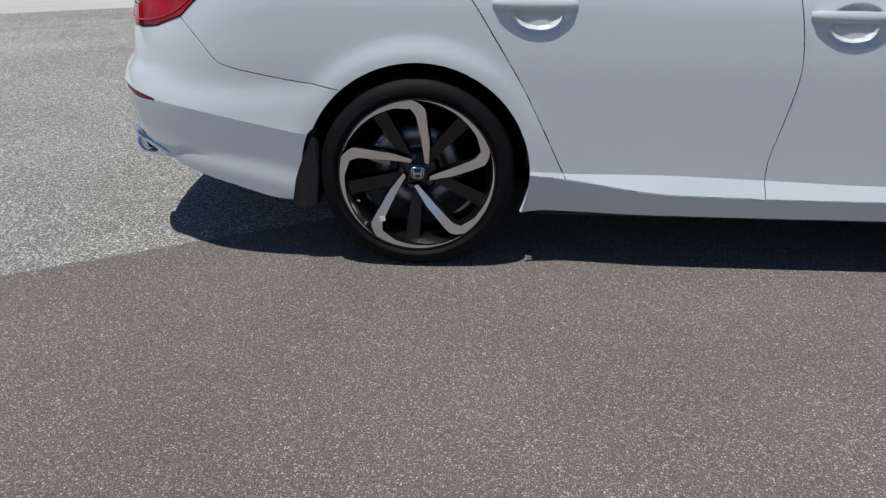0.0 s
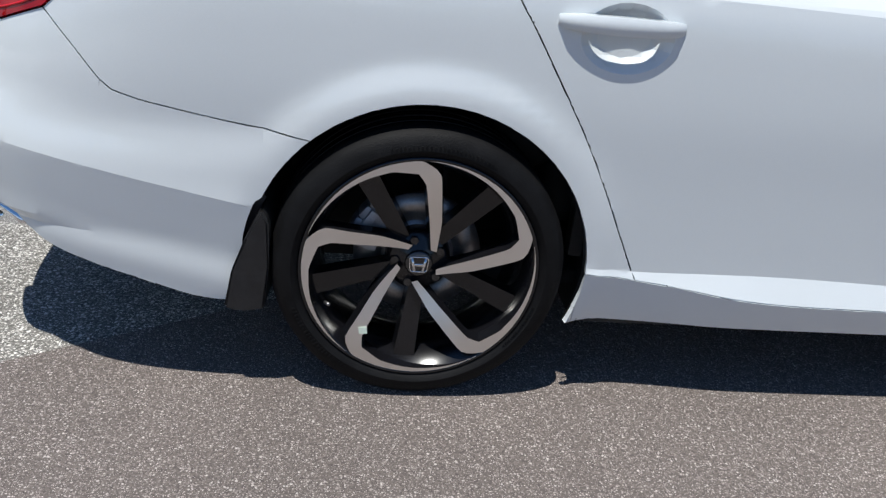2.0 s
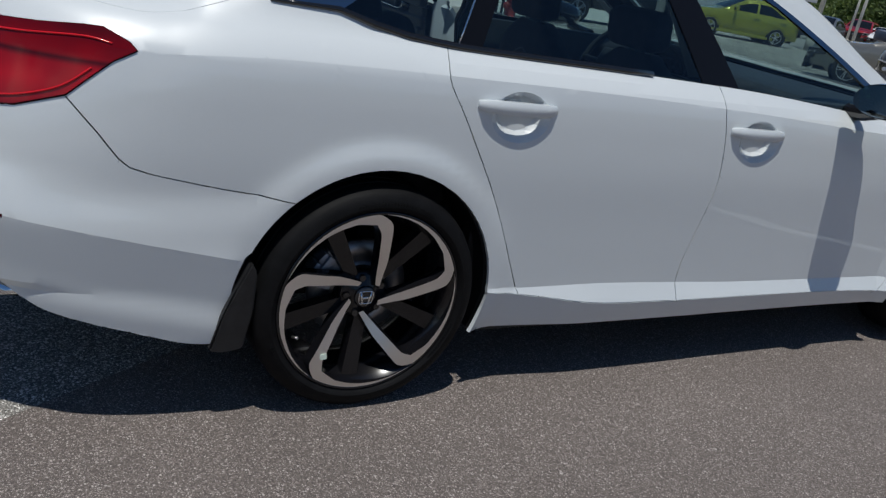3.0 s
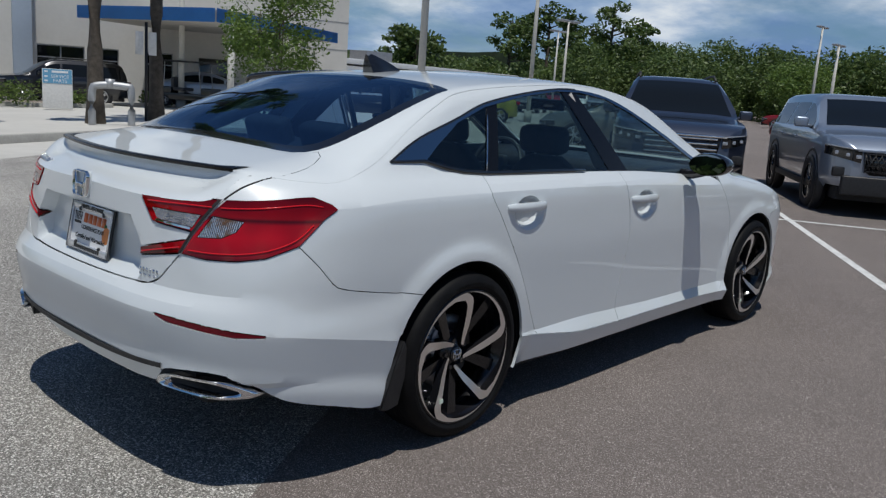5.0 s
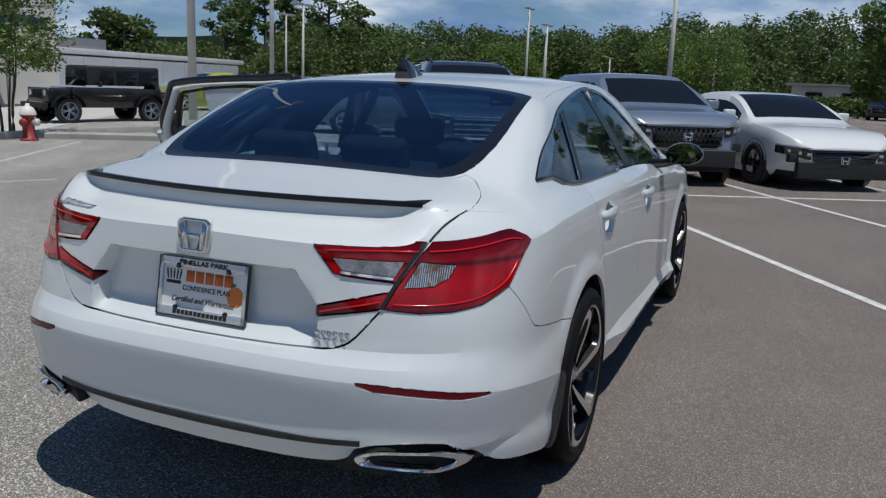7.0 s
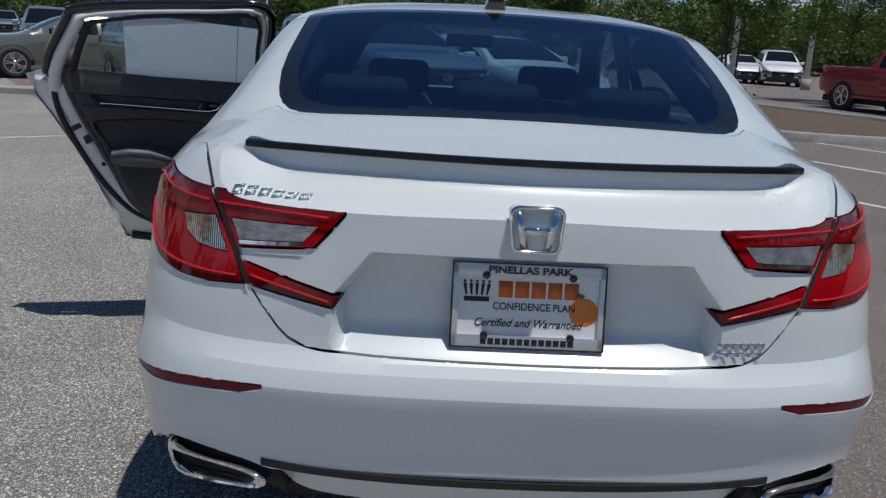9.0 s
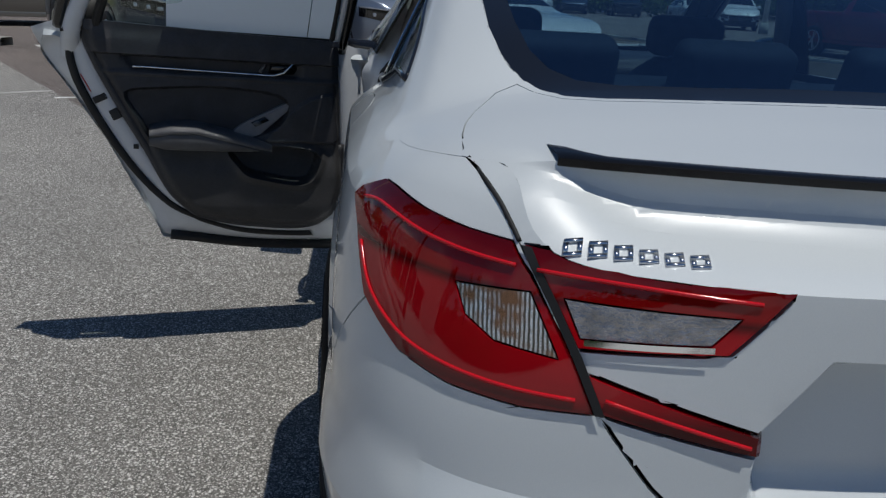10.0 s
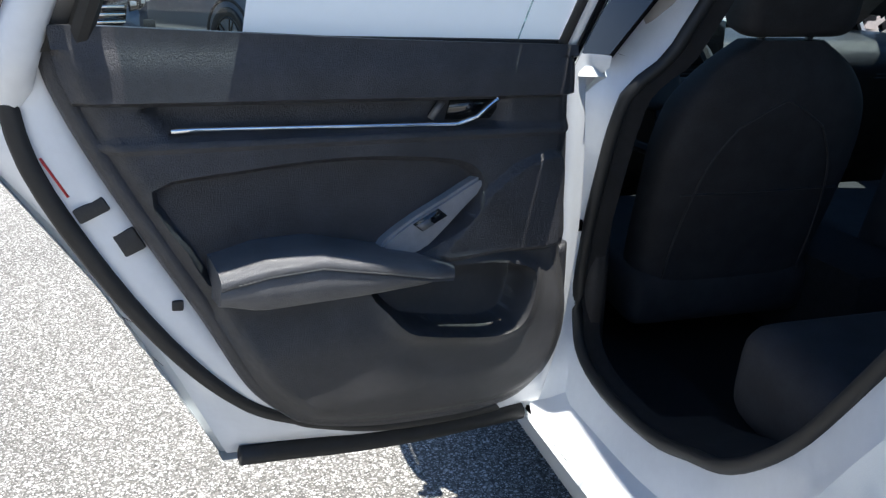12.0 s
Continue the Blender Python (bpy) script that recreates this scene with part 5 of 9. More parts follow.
for k in range(5):  # the dealer's name as plain blocks
    x = -0.048 + 0.034 * k
    bm = bmesh.new()
    prism(bm, [(x - 0.0145, 0.017), (x + 0.0145, 0.017), (x + 0.0145, 0.051), (x - 0.0145, 0.051)], 0.0008, Matrix.Translation((0, 0, 0.0022)))
    part("name_block", bm, M_ORANGE, plate, "orange name block")
bm = bmesh.new()
for k in range(5):
    x = -0.128 + 0.0105 * k
    prism(bm, [(x - 0.002, 0.020), (x + 0.002, 0.020), (x + 0.0035 + (k - 2) * 0.002, 0.044), (x - 0.0035 + (k - 2) * 0.002, 0.044)], 0.0008, Matrix.Translation((0, 0, 0.0022)))
    bmesh.ops.create_uvsphere(bm, u_segments=8, v_segments=6, radius=0.003, matrix=Matrix.Translation((x + (k - 2) * 0.002, 0.048, 0.003)))
box(bm, (-0.107, 0.012, 0.0028), (0.052, 0.010, 0.001))
part("crest", bm, M_INK, plate, "small black crown drawing")
bm = bmesh.new()
bmesh.ops.create_uvsphere(bm, u_segments=24, v_segments=12, radius=0.030, matrix=Matrix.Translation((0.115, -0.008, 0.002)) @ Matrix.Diagonal((1, 1, 0.04, 1)))
fruit = part("fruit_picture", bm, mat("fruit_orange", (0.75, 0.22, 0.03), 0.4), plate, "orange fruit printed on the plate")
bm = bmesh.new()
prism(bm, [(0.097, 0.022), (0.108, 0.020), (0.116, 0.027), (0.104, 0.032)], 0.002, Matrix.Translation((0, 0, 0.003)))
part("leaf", bm, mat("leaf_green", (0.05, 0.16, 0.03), 0.5), fruit)
for x in (-0.089, 0.089):
    for y in (Hh / 2 - 0.024, -Hh / 2 + 0.024):
        bm = bmesh.new()
        lathe(bm, [(0.0, 0.013), (0.005, 0.0128), (0.008, 0.011), (0.0085, 0.006)], Matrix.Translation((x, y, 0)), 14)
        part("plate_screw", bm, M_GLOSSBLACK, plate)

# dark gap between the body lamp and the lid lamp
for s in (1, -1):
    bm = bmesh.new()
    rows = []
    for z in [0.796 + 0.177 * k / 16 for k in range(17)]:
        ym = float(np.interp(z, [0.795, 0.86, 0.92, 0.95, 0.986], [0.574, 0.602, 0.632, 0.649, 0.664]))
        rows.append([bm.verts.new(rear_point(s * (ym + w), z, 0.0065)) for w in (-0.0055, 0.0055)])
    for a, b in zip(rows, rows[1:]):
        bm.faces.new((a[0], a[1], b[1], b[0]))
    part("lamp_gap", bm, M_GAP, sedan)
    bm = bmesh.new()
    rows = []
    for k in range(13):  # pale foot of the reversing lens
        y = 0.458 + 0.138 * k / 12
        rows.append([bm.verts.new(rear_point(s * y, z - 0.0105 * k / 12, 0.0075)) for z in (0.885, 0.892)])
    for a, b in zip(rows, rows[1:]):
        bm.faces.new((a[0], a[1], b[1], b[0]))
    part("lens_foot", bm, M_CHROME, sedan)

# ---- the white sedan: open rear door, door aperture, cabin ----
HX, HY = 1.234, 0.911
OPEN = Matrix.Translation((-0.012, -0.024, -0.011)) @ Matrix.Rotation(radians(-0.87), 4, 'Z') @ Matrix.Rotation(radians(-1.70), 4, 'Y') @ Matrix.Rotation(radians(-0.36), 4, 'X') @ Matrix.Scale(0.979, 4) @ \
    Matrix.Translation((HX, HY, 0)) @ Matrix.Rotation(radians(-76.3), 4, 'Z') @ Matrix.Translation((-HX, -HY, 0)) @ \
    Matrix.Translation((HX, HY, 0.35)) @ Matrix.Rotation(radians(2.76), 4, 'Y') @ Matrix.Translation((-HX, -HY, -0.35))
door = part("open_rear_door", panel("rear_door", 0.0016, 0.02), M_PAINT, sedan, "rear door standing wide open, black trimmed inside")
door.matrix_local = OPEN


def edge_dist(p, poly):
    best = 9.0
    for (x1, y1), (x2, y2) in zip(poly, poly[1:] + poly[:1]):
        dx, dy = x2 - x1, y2 - y1
        t = clamp(((p[0] - x1) * dx + (p[1] - y1) * dy) / (dx * dx + dy * dy + 1e-12))
        d = math.hypot(p[0] - x1 - t * dx, p[1] - y1 - t * dy)
        best = min(best, d)
    return best


def spread(line, n):
    """n + 1 points at even steps along a polyline."""
    d = [0.0]
    for p, q in zip(line, line[1:]):
        d.append(d[-1] + math.hypot(q[0] - p[0], q[1] - p[1]))
    return [(float(np.interp(d[-1] * k / n, d, [p[0] for p in line])), float(np.interp(d[-1] * k / n, d, [p[1] for p in line]))) for k in range(n + 1)]


# three lines round the door, each in a rear, a lower and a front stretch: (way from the hinge, height)
DOOR_BACK = smooth_poly([(0.513, 0.333), (0.470, 0.43), (0.425, 0.528), (0.343, 0.681), (0.240, 0.825), (0.150, 0.955), (0.118, 1.0425)], 4)
EDGE_3 = [[(HX - x, z) for x, z in reversed(DOOR_BACK)], [(HX - x, z) for x, z in SILL if 0.515 < x < 1.17], [(HX - x, z) for x, z in MID_SEAM] + [(0.030, 1.045)]]
EDGE_3[1] = [EDGE_3[0][-1]] + EDGE_3[1] + [EDGE_3[2][0]]
SEAL_3 = [smooth_poly([(1.030, 1.075), (1.012, 1.030), (0.987, 0.892), (0.899, 0.719), (0.80, 0.574), (0.704, 0.474), (0.625, 0.430)], 4),
          smooth_poly([(0.625, 0.430), (0.585, 0.411), (0.45, 0.375), (0.25, 0.362), (0.10, 0.372)], 4), smooth_poly([(0.10, 0.372), (0.060, 0.50), (0.05, 0.70), (0.06, 0.9), (0.08, 1.045)], 4)]
TRIM_3 = [smooth_poly([(0.958, 1.085), (0.951, 1.029), (0.932, 0.976), (0.892, 0.892), (0.828, 0.774), (0.766, 0.665), (0.698, 0.536), (0.640, 0.475)], 5),
          smooth_poly([(0.640, 0.475), (0.601, 0.450), (0.495, 0.424), (0.38, 0.412), (0.273, 0.408), (0.20, 0.420), (0.150, 0.455)], 5),
          smooth_poly([(0.150, 0.455), (0.126, 0.515), (0.118, 0.563), (0.122, 0.67), (0.130, 0.77), (0.138, 0.88), (0.148, 0.983), (0.155, 1.068)], 5)]


def three(lines):
    return spread(lines[0], 44)[:-1] + spread(lines[1], 36)[:-1] + spread(lines[2], 36)


E3, S3, T3 = three(EDGE_3), three(SEAL_3), three(TRIM_3)


def lay(u, z, n):
    return Vector((HX - u, HY - n, z))


def blend(p, q, t):
    return (p[0] + (q[0] - p[0]) * t, p[1] + (q[1] - p[1]) * t)


bm = bmesh.new()
rows = []
for e, s3, t3 in zip(E3, S3, T3):
    ne = HY - (side_y(clamp(HX - e[0], 0.13, 1.22), min(e[1], 1.03)) - 0.014)
    mid = (0.52, 0.62)
    row = [lay(*blend(e, s3, 0.03), ne), lay(*blend(e, s3, 0.20), ne + 0.010), lay(*blend(e, s3, 0.55), ne + (0.092 - ne) * 0.72), lay(*blend(e, s3, 0.85), 0.096), lay(*s3, 0.100),
           lay(*blend(s3, t3, 0.22), 0.106), lay(*blend(s3, t3, 0.5), 0.124), lay(*blend(s3, t3, 0.85), 0.126), lay(*t3, 0.112), lay(*blend(t3, mid, 0.06), 0.080)]
    rows.append([bm.verts.new(p) for p in row])
for a, b in zip(rows, rows[1:]):
    for k in range(len(a) - 1):
        bm.faces.new((a[k], a[k + 1], b[k + 1], b[k]))
bmesh.ops.recalc_face_normals(bm, faces=bm.faces[:])
part("door_inner_shell", bm, M_JAMB, door, "white painted inner door metal", True, 60)
TRIM = [(HX - u, z) for u, z in T3] + [(HX - 0.5, 1.072)]
POCKET = [(HX - u, z) for u, z in smooth_poly([(0.515, 0.668), (0.488, 0.635), (0.466, 0.611), (0.438, 0.594), (0.36, 0.578), (0.274, 0.567), (0.226, 0.584), (0.200, 0.637), (0.198, 0.672), (0.237, 0.690), (0.30, 0.70), (0.42, 0.705), (0.50, 0.70)], 3, True)]
INSERT = [(HX - u, z) for u, z in smooth_poly([(0.845, 0.864), (0.72, 0.886), (0.564, 0.897), (0.42, 0.890), (0.345, 0.876), (0.312, 0.845), (0.325, 0.79), (0.40, 0.735), (0.52, 0.705), (0.74, 0.70), (0.80, 0.77)], 3, True)]
PULL = [(HX - u, z) for u, z in smooth_poly([(0.400, 0.715), (0.350, 0.775), (0.307, 0.828), (0.235, 0.876), (0.155, 0.884), (0.140, 0.80), (0.138, 0.715), (0.27, 0.712)], 3, True)]


def drawn_in(poly, d):
    """A closed outline drawn in by d."""
    out = []
    n = len(poly)
    area = sum(p[0] * q[1] - q[0] * p[1] for p, q in zip(poly, poly[1:] + poly[:1]))
    sg = 1 if area > 0 else -1
    for k in range(n):
        a, b = poly[k - 1], poly[(k + 1) % n]
        tx, ty = b[0] - a[0], b[1] - a[1]
        L = math.hypot(tx, ty) + 1e-9
        out.append((poly[k][0] - ty / L * d * sg, poly[k][1] + tx / L * d * sg))
    return out


def sunk(p, poly, run):
    """0 at an outline, growing to 1 at a way run inside it."""
    return step(0.0, run, edge_dist(p, poly)) if inside(p, poly) else 0.0


def trim_depth(x, z):
    u = HX - x
    d = 0.093
    d += 0.020 * step(0.981, 0.988, z) * (1 - 0.4 * step(1.02, 1.07, z))           # rolled top
    d -= 0.022 * step(0.930, 0.942, z) * (1 - step(0.976, 0.981, z)) * step(0.862 - (0.985 - z) * 1.0, 0.850 - (0.985 - z) * 1.0, u) * step(0.27, 0.30, u)  # hollow over the strip
    d += 0.006 * step(0.916, 0.922, z) * (1 - step(0.930, 0.936, z))                # bead under the strip
    if 0.69 < z < 0.90:
        d -= 0.026 * sunk((x, z), INSERT, 0.012)
        if u < 0.42:
            d += 0.014 * sunk((x, z), PULL, 0.010)
    d += 0.022 * step(0.70, 0.58, z) * (1 - 0.7 * step(0.50, 0.41, z))               # lower bulge
    if 0.50 < z < 0.75 and u < 0.58:
        ped = edge_dist((x, z), POCKET)
        if inside((x, z), POCKET):
            d += 0.012 * step(0.54, 0.46, u) - 0.075 * step(0.0, 0.014, ped)
        else:
            d += 0.012 * step(0.024, 0.0, ped) * step(0.54, 0.46, u)
    e = edge_dist((x, z), TRIM)
    return d - 0.014 * (1 - step(0.0, 0.030, e)) ** 1.5 if z < 1.05 else d


def trim_at(x, z):
    return Vector((x, HY - 0.072 - trim_depth(x, z), z))


gx, gz = [0.25 + 0.0115 * k for k in range(77)], [0.40 + 0.0095 * k for k in range(73)]
flat_trim = scored_grid(gx, gz, [loop(TRIM), loop(POCKET), loop(drawn_in(POCKET, 0.007)), loop(drawn_in(POCKET, 0.014)), loop(INSERT), loop(drawn_in(INSERT, 0.012)), loop(PULL), loop(drawn_in(PULL, 0.010)), *[[(0.2, z), (1.2, z)] for z in (0.916, 0.922, 0.930, 0.942, 0.976, 0.981, 0.988)], loop(drawn_in(TRIM, 0.008)), loop(drawn_in(TRIM, 0.018)), loop(drawn_in(TRIM, 0.030))])
up = {k: (lambda x, z, k=k: inside((x, z), TRIM) and (("pocket" if inside((x, z), POCKET) else "roll" if z > 0.981 else "insert" if inside((x, z), INSERT) else "band" if z > 0.71 else "lower") == k)) for k in ("roll", "band", "insert", "lower", "pocket")}
for k, nm, mt in (("roll", "upper_trim", M_LEATHER), ("band", "middle_trim", M_LEATHER), ("insert", "door_insert", M_INSERT), ("lower", "lower_trim", M_TRIM), ("pocket", "door_pocket", M_TRIM)):
    part(nm, pick(flat_trim, up[k], trim_at, 0.0, 0.02 if k == "roll" else 0.0), mt, door, "", True, 60)


bm = bmesh.new()
tube(bm, [lay(u, z, 0.140) for u, z in T3[:96]], 0.017, 8)
part("trim_border", bm, M_LEATHER, door, "rounded black edge of the door trim")


def on_trim(u, z, n=0.0):
    p = trim_at(HX - u, z)
    return Vector((p.x, p.y - n, p.z))


def trim_bar(name, pts, r, material, label=""):
    bm = bmesh.new()
    tube(bm, pts, r, 8)
    return part(name, bm, material, door, label)


trim_bar("chrome_strip", [on_trim(0.816 - 0.40 * k / 12, 0.946 - 0.006 * k / 12, 0.012) for k in range(13)] + [on_trim(0.37, 0.940, 0.016), on_trim(0.335, 0.952, 0.022), on_trim(0.308, 0.984, 0.010)], 0.0045, M_CHROME, "thin chrome strip")
bm = bmesh.new()
tube(bm, [on_trim(0.412, 0.948, 0.006), on_trim(0.396, 0.976, 0.012)], 0.006, 8)
part("inner_handle", bm, M_TRIMSATIN, door, "satin inner door handle")
bm = bmesh.new()
prism(bm, [(x, z) for x, z in ((HX - 0.385, 0.946), (HX - 0.30, 0.946), (HX - 0.275, 0.982), (HX - 0.375, 0.984))], 0.004, Matrix.Translation((0, on_trim(0.33, 0.960).y - 0.003, 0)) @ Matrix(((1, 0, 0, 0), (0, 0, -1, 0), (0, 1, 0, 0), (0, 0, 0, 1))))
part("handle_recess", bm, M_GLOSSBLACK, door)
# armrest
M_ARM = varied("armrest_vinyl", (0.105, 0.105, 0.109), 0.15, 14, 0.34, 0.3, 420)
bm = bmesh.new()
rows = []
for k in range(25):
    t = k / 24
    u = 0.768 - 0.40 * t
    zt = float(np.interp(u, [0.365, 0.50, 0.617, 0.70, 0.765], [0.708, 0.742, 0.769, 0.768, 0.752]))
    zb = float(np.interp(u, [0.365, 0.43, 0.52, 0.715, 0.765], [0.688, 0.684, 0.684, 0.687, 0.698]))
    pr = float(np.interp(u, [0.365, 0.42, 0.55, 0.70, 0.765], [0.045, 0.070, 0.085, 0.095, 0.082]))
    b = on_trim(max(u, 0.47), 0.73).y
    x = HX - u
    sec = [(b + 0.02, zt + 0.006), (b - pr * 0.45, zt + 0.002), (b - pr * 0.80, zt - 0.003), (b - pr * 0.96, zt - 0.010), (b - pr, zt - 0.019), (b - pr * 0.97, zt - 0.025), (b - pr * 0.90, zt - 0.027), (b - pr * 0.94, zt - 0.031), (b - pr * 0.86, zb + 0.004), (b - pr * 0.78, zb), (b + 0.02, zb - 0.004)]
    rows.append([bm.verts.new((x, y, z)) for y, z in sec])
for a, c in zip(rows, rows[1:]):
    for j in range(len(a) - 1):
        bm.faces.new((a[j], c[j], c[j + 1], a[j + 1]))
bm.faces.new(rows[0])
bm.faces.new(list(reversed(rows[-1])))
bmesh.ops.recalc_face_normals(bm, faces=bm.faces[:])
arm = part("armrest", bm, M_ARM, door, "padded black armrest with pale stitching", True, 60)
bm = bmesh.new()
for k in range(52):
    t = (k + 0.5) / 52
    u = 0.745 - 0.34 * t
    zt = float(np.interp(u, [0.365, 0.50, 0.617, 0.70, 0.765], [0.708, 0.742, 0.769, 0.768, 0.752]))
    pr = float(np.interp(u, [0.365, 0.42, 0.55, 0.70, 0.765], [0.045, 0.070, 0.085, 0.095, 0.082]))
    box(bm, (HX - u, on_trim(max(u, 0.47), 0.73).y - pr * 0.985 - 0.0006, zt - 0.0225), (0.0042, 0.0014, 0.0014))
part("stitching", bm, M_STITCH, arm)
# pull grip with window switch
M_GRIP = varied("dark_satin_grip", (0.24, 0.24, 0.25), 0.12, 40, 0.35)
bm = bmesh.new()
grip = smooth_poly([(0.500, 0.742), (0.456, 0.778), (0.38, 0.818), (0.318, 0.850), (0.303, 0.846), (0.310, 0.826), (0.336, 0.802), (0.385, 0.755), (0.424, 0.724), (0.462, 0.722)], 3, True)
MT = Matrix(((1, 0, 0, 0), (0, 0, -1, 0), (0, 1, 0, 0), (0, 0, 0, 1)))
prism(bm, [(HX - u, z) for u, z in grip], 0.034, Matrix.Translation((0, on_trim(0.35, 0.80).y + 0.012, 0)) @ MT, 0.05)
bmesh.ops.recalc_face_normals(bm, faces=bm.faces[:])
bmesh.ops.bevel(bm, geom=[e for e in bm.edges if e.calc_length() > 0 and abs(e.verts[0].co.y - e.verts[1].co.y) < 1e-5], offset=0.005, segments=2, affect='EDGES')
g = part("pull_grip", bm, M_GRIP, door, "slanted satin grip with window switch")
bm = bmesh.new()
gy = on_trim(0.35, 0.80).y - 0.022
prism(bm, [(HX - u, z) for u, z in ((0.440, 0.778), (0.395, 0.801), (0.378, 0.788), (0.423, 0.765))], 0.003, Matrix.Translation((0, gy, 0)) @ MT)
part("switch_well", bm, M_GLOSSBLACK, g)
bm = bmesh.new()
prism(bm, [(HX - u, z) for u, z in ((0.437, 0.776), (0.416, 0.787), (0.402, 0.777), (0.423, 0.766))], 0.007, Matrix.Translation((0, gy, 0)) @ MT, 0.1)
part("window_switch", bm, M_TRIMSATIN, g)
# seals, latch, hinge details
bm = bmesh.new()
rows = []
for (u, z), t3 in zip(S3[:74], T3):
    sec = []
    for f, n in ((-0.16, 0.094), (-0.12, 0.107), (0.0, 0.112), (0.10, 0.110), (0.14, 0.098)):
        L = math.hypot(t3[0] - u, t3[1] - z) + 1e-6
        sec.append(bm.verts.new(lay(u + (t3[0] - u) / L * f * 0.10, z + (t3[1] - z) / L * f * 0.10, n)))
    rows.append(sec)
for p, q in zip(rows, rows[1:]):
    for k in range(4):
        bm.faces.new((p[k], p[k + 1], q[k + 1], q[k]))
part("door_seal", bm, M_SEAL, door, "black rubber door seal")
bm = bmesh.new()
tube(bm, [(HX - u, side_y(HX - u, 0.35) - 0.028, sill_z(HX - u) + 0.010) for u in [0.70 - 0.6 * k / 12 for k in range(13)]], 0.018, 8)
part("lower_seal", bm, M_SEAL, door)


def on_jamb(u, z):
    """Depth of the jamb metal between seal and trim."""
    k = min(range(44), key=lambda q: (S3[q][1] + T3[q][1]) / 2 - z if (S3[q][1] + T3[q][1]) / 2 >= z else 9)
    a, b = S3[k], T3[k]
    t = clamp(((u - a[0]) * (b[0] - a[0]) + (z - a[1]) * (b[1] - a[1])) / ((b[0] - a[0]) ** 2 + (b[1] - a[1]) ** 2))
    return float(np.interp(t, [0, 0.22, 0.5, 0.85, 1], [0.100, 0.106, 0.124, 0.126, 0.112]))


for u, z, w, h, turn in ((0.918, 0.832, 0.046, 0.022, 28), (0.872, 0.783, 0.032, 0.036, 28), (0.810, 0.676, 0.017, 0.017, 45)):
    n = on_jamb(u, z)
    bm = bmesh.new()
    box(bm, (0, 0, 0), (w, 0.010, h), 0.0035)
    for v in bm.verts:
        v.co = Matrix.Translation(lay(u, z, n)) @ Matrix.Rotation(radians(-16), 4, 'Z') @ Matrix.Rotation(radians(-turn if turn < 40 else 0), 4, 'Y') @ v.co
    part("latch_opening" if turn < 40 else "plug", bm, M_BLACK, door, "black opening in the white jamb")
bm = bmesh.new()
tube(bm, [lay(0.975, 0.905, on_jamb(0.975, 0.905) + 0.001), lay(0.945, 0.850, on_jamb(0.945, 0.850) + 0.001)], 0.002, 6)
part("paint_mark", bm, mat("red_paint_mark", (0.5, 0.03, 0.03), 0.5), door, "thin red paint mark")
# window frame and glass
FR = smooth_poly([(1.006, 1.055), (0.990, 1.13), (0.945, 1.215), (0.888, 1.318)], 4) + smooth_poly([(0.870, 1.326), (0.76, 1.348), (0.60, 1.368), (0.35, 1.392), (0.12, 1.400), (0.10, 1.22), (0.11, 1.03)], 4)


def frame_y(u, z):
    return side_y(clamp(1.21 - u, 0.15, 1.15), z) - 0.012


bm = bmesh.new()
tube(bm, [(1.21 - u, frame_y(u, z), z) for u, z in FR], 0.019, 8)
part("window_frame", bm, M_GLOSSBLACK, door, "black window frame")
bm = bmesh.new()
FR2 = smooth_poly([(0.985, 0.95), (0.968, 1.05), (0.944, 1.12), (0.900, 1.205), (0.848, 1.294)], 4) + smooth_poly([(0.834, 1.302), (0.74, 1.322), (0.60, 1.341), (0.35, 1.366), (0.145, 1.374), (0.128, 1.22), (0.135, 1.05)], 4)
tube(bm, [(1.21 - u, frame_y(u, z) - 0.026, z) for u, z in FR2], [0.032 - 0.010 * min(1.0, k / 12) - 0.013 * step(15, 18, k) for k in range(len(FR2))], 8)
part("frame_inner", bm, M_JAMB, door, "white inner window frame")
bm = bmesh.new()
FR3 = smooth_poly([(0.90, 1.06), (0.865, 1.17), (0.820, 1.270)], 4) + smooth_poly([(0.806, 1.280), (0.60, 1.322), (0.35, 1.346), (0.165, 1.354), (0.150, 1.22), (0.155, 1.06)], 4)
tube(bm, [(1.21 - u, frame_y(u, z) - 0.030, z) for u, z in FR3], [0.015 - 0.007 * step(7, 10, k) for k in range(len(FR3))], 8)
box(bm, (1.21 - 0.525, frame_y(0.5, 1.06) - 0.016, 1.066), (0.75, 0.022, 0.016), 0.004)
prism(bm, [(1.21 - u, z) for u, z in ((0.885, 1.06), (1.0, 1.04), (0.95, 1.13), (0.87, 1.18))], 0.02, Matrix.Translation((0, frame_y(0.9, 1.1) + 0.002, 0)) @ MT)
part("glass_run", bm, M_SEAL, door)
bm = bmesh.new()
pane = [(0.875, 1.055), (0.845, 1.17), (0.806, 1.272), (0.60, 1.326), (0.35, 1.350), (0.16, 1.356), (0.150, 1.22), (0.155, 1.055)]
bm.faces.new([bm.verts.new((1.21 - u, frame_y(u, z) - 0.010, z)) for u, z in pane])
bmesh.ops.triangulate(bm, faces=bm.faces[:])
part("door_glass", bm, M_CLEARGLASS, door)
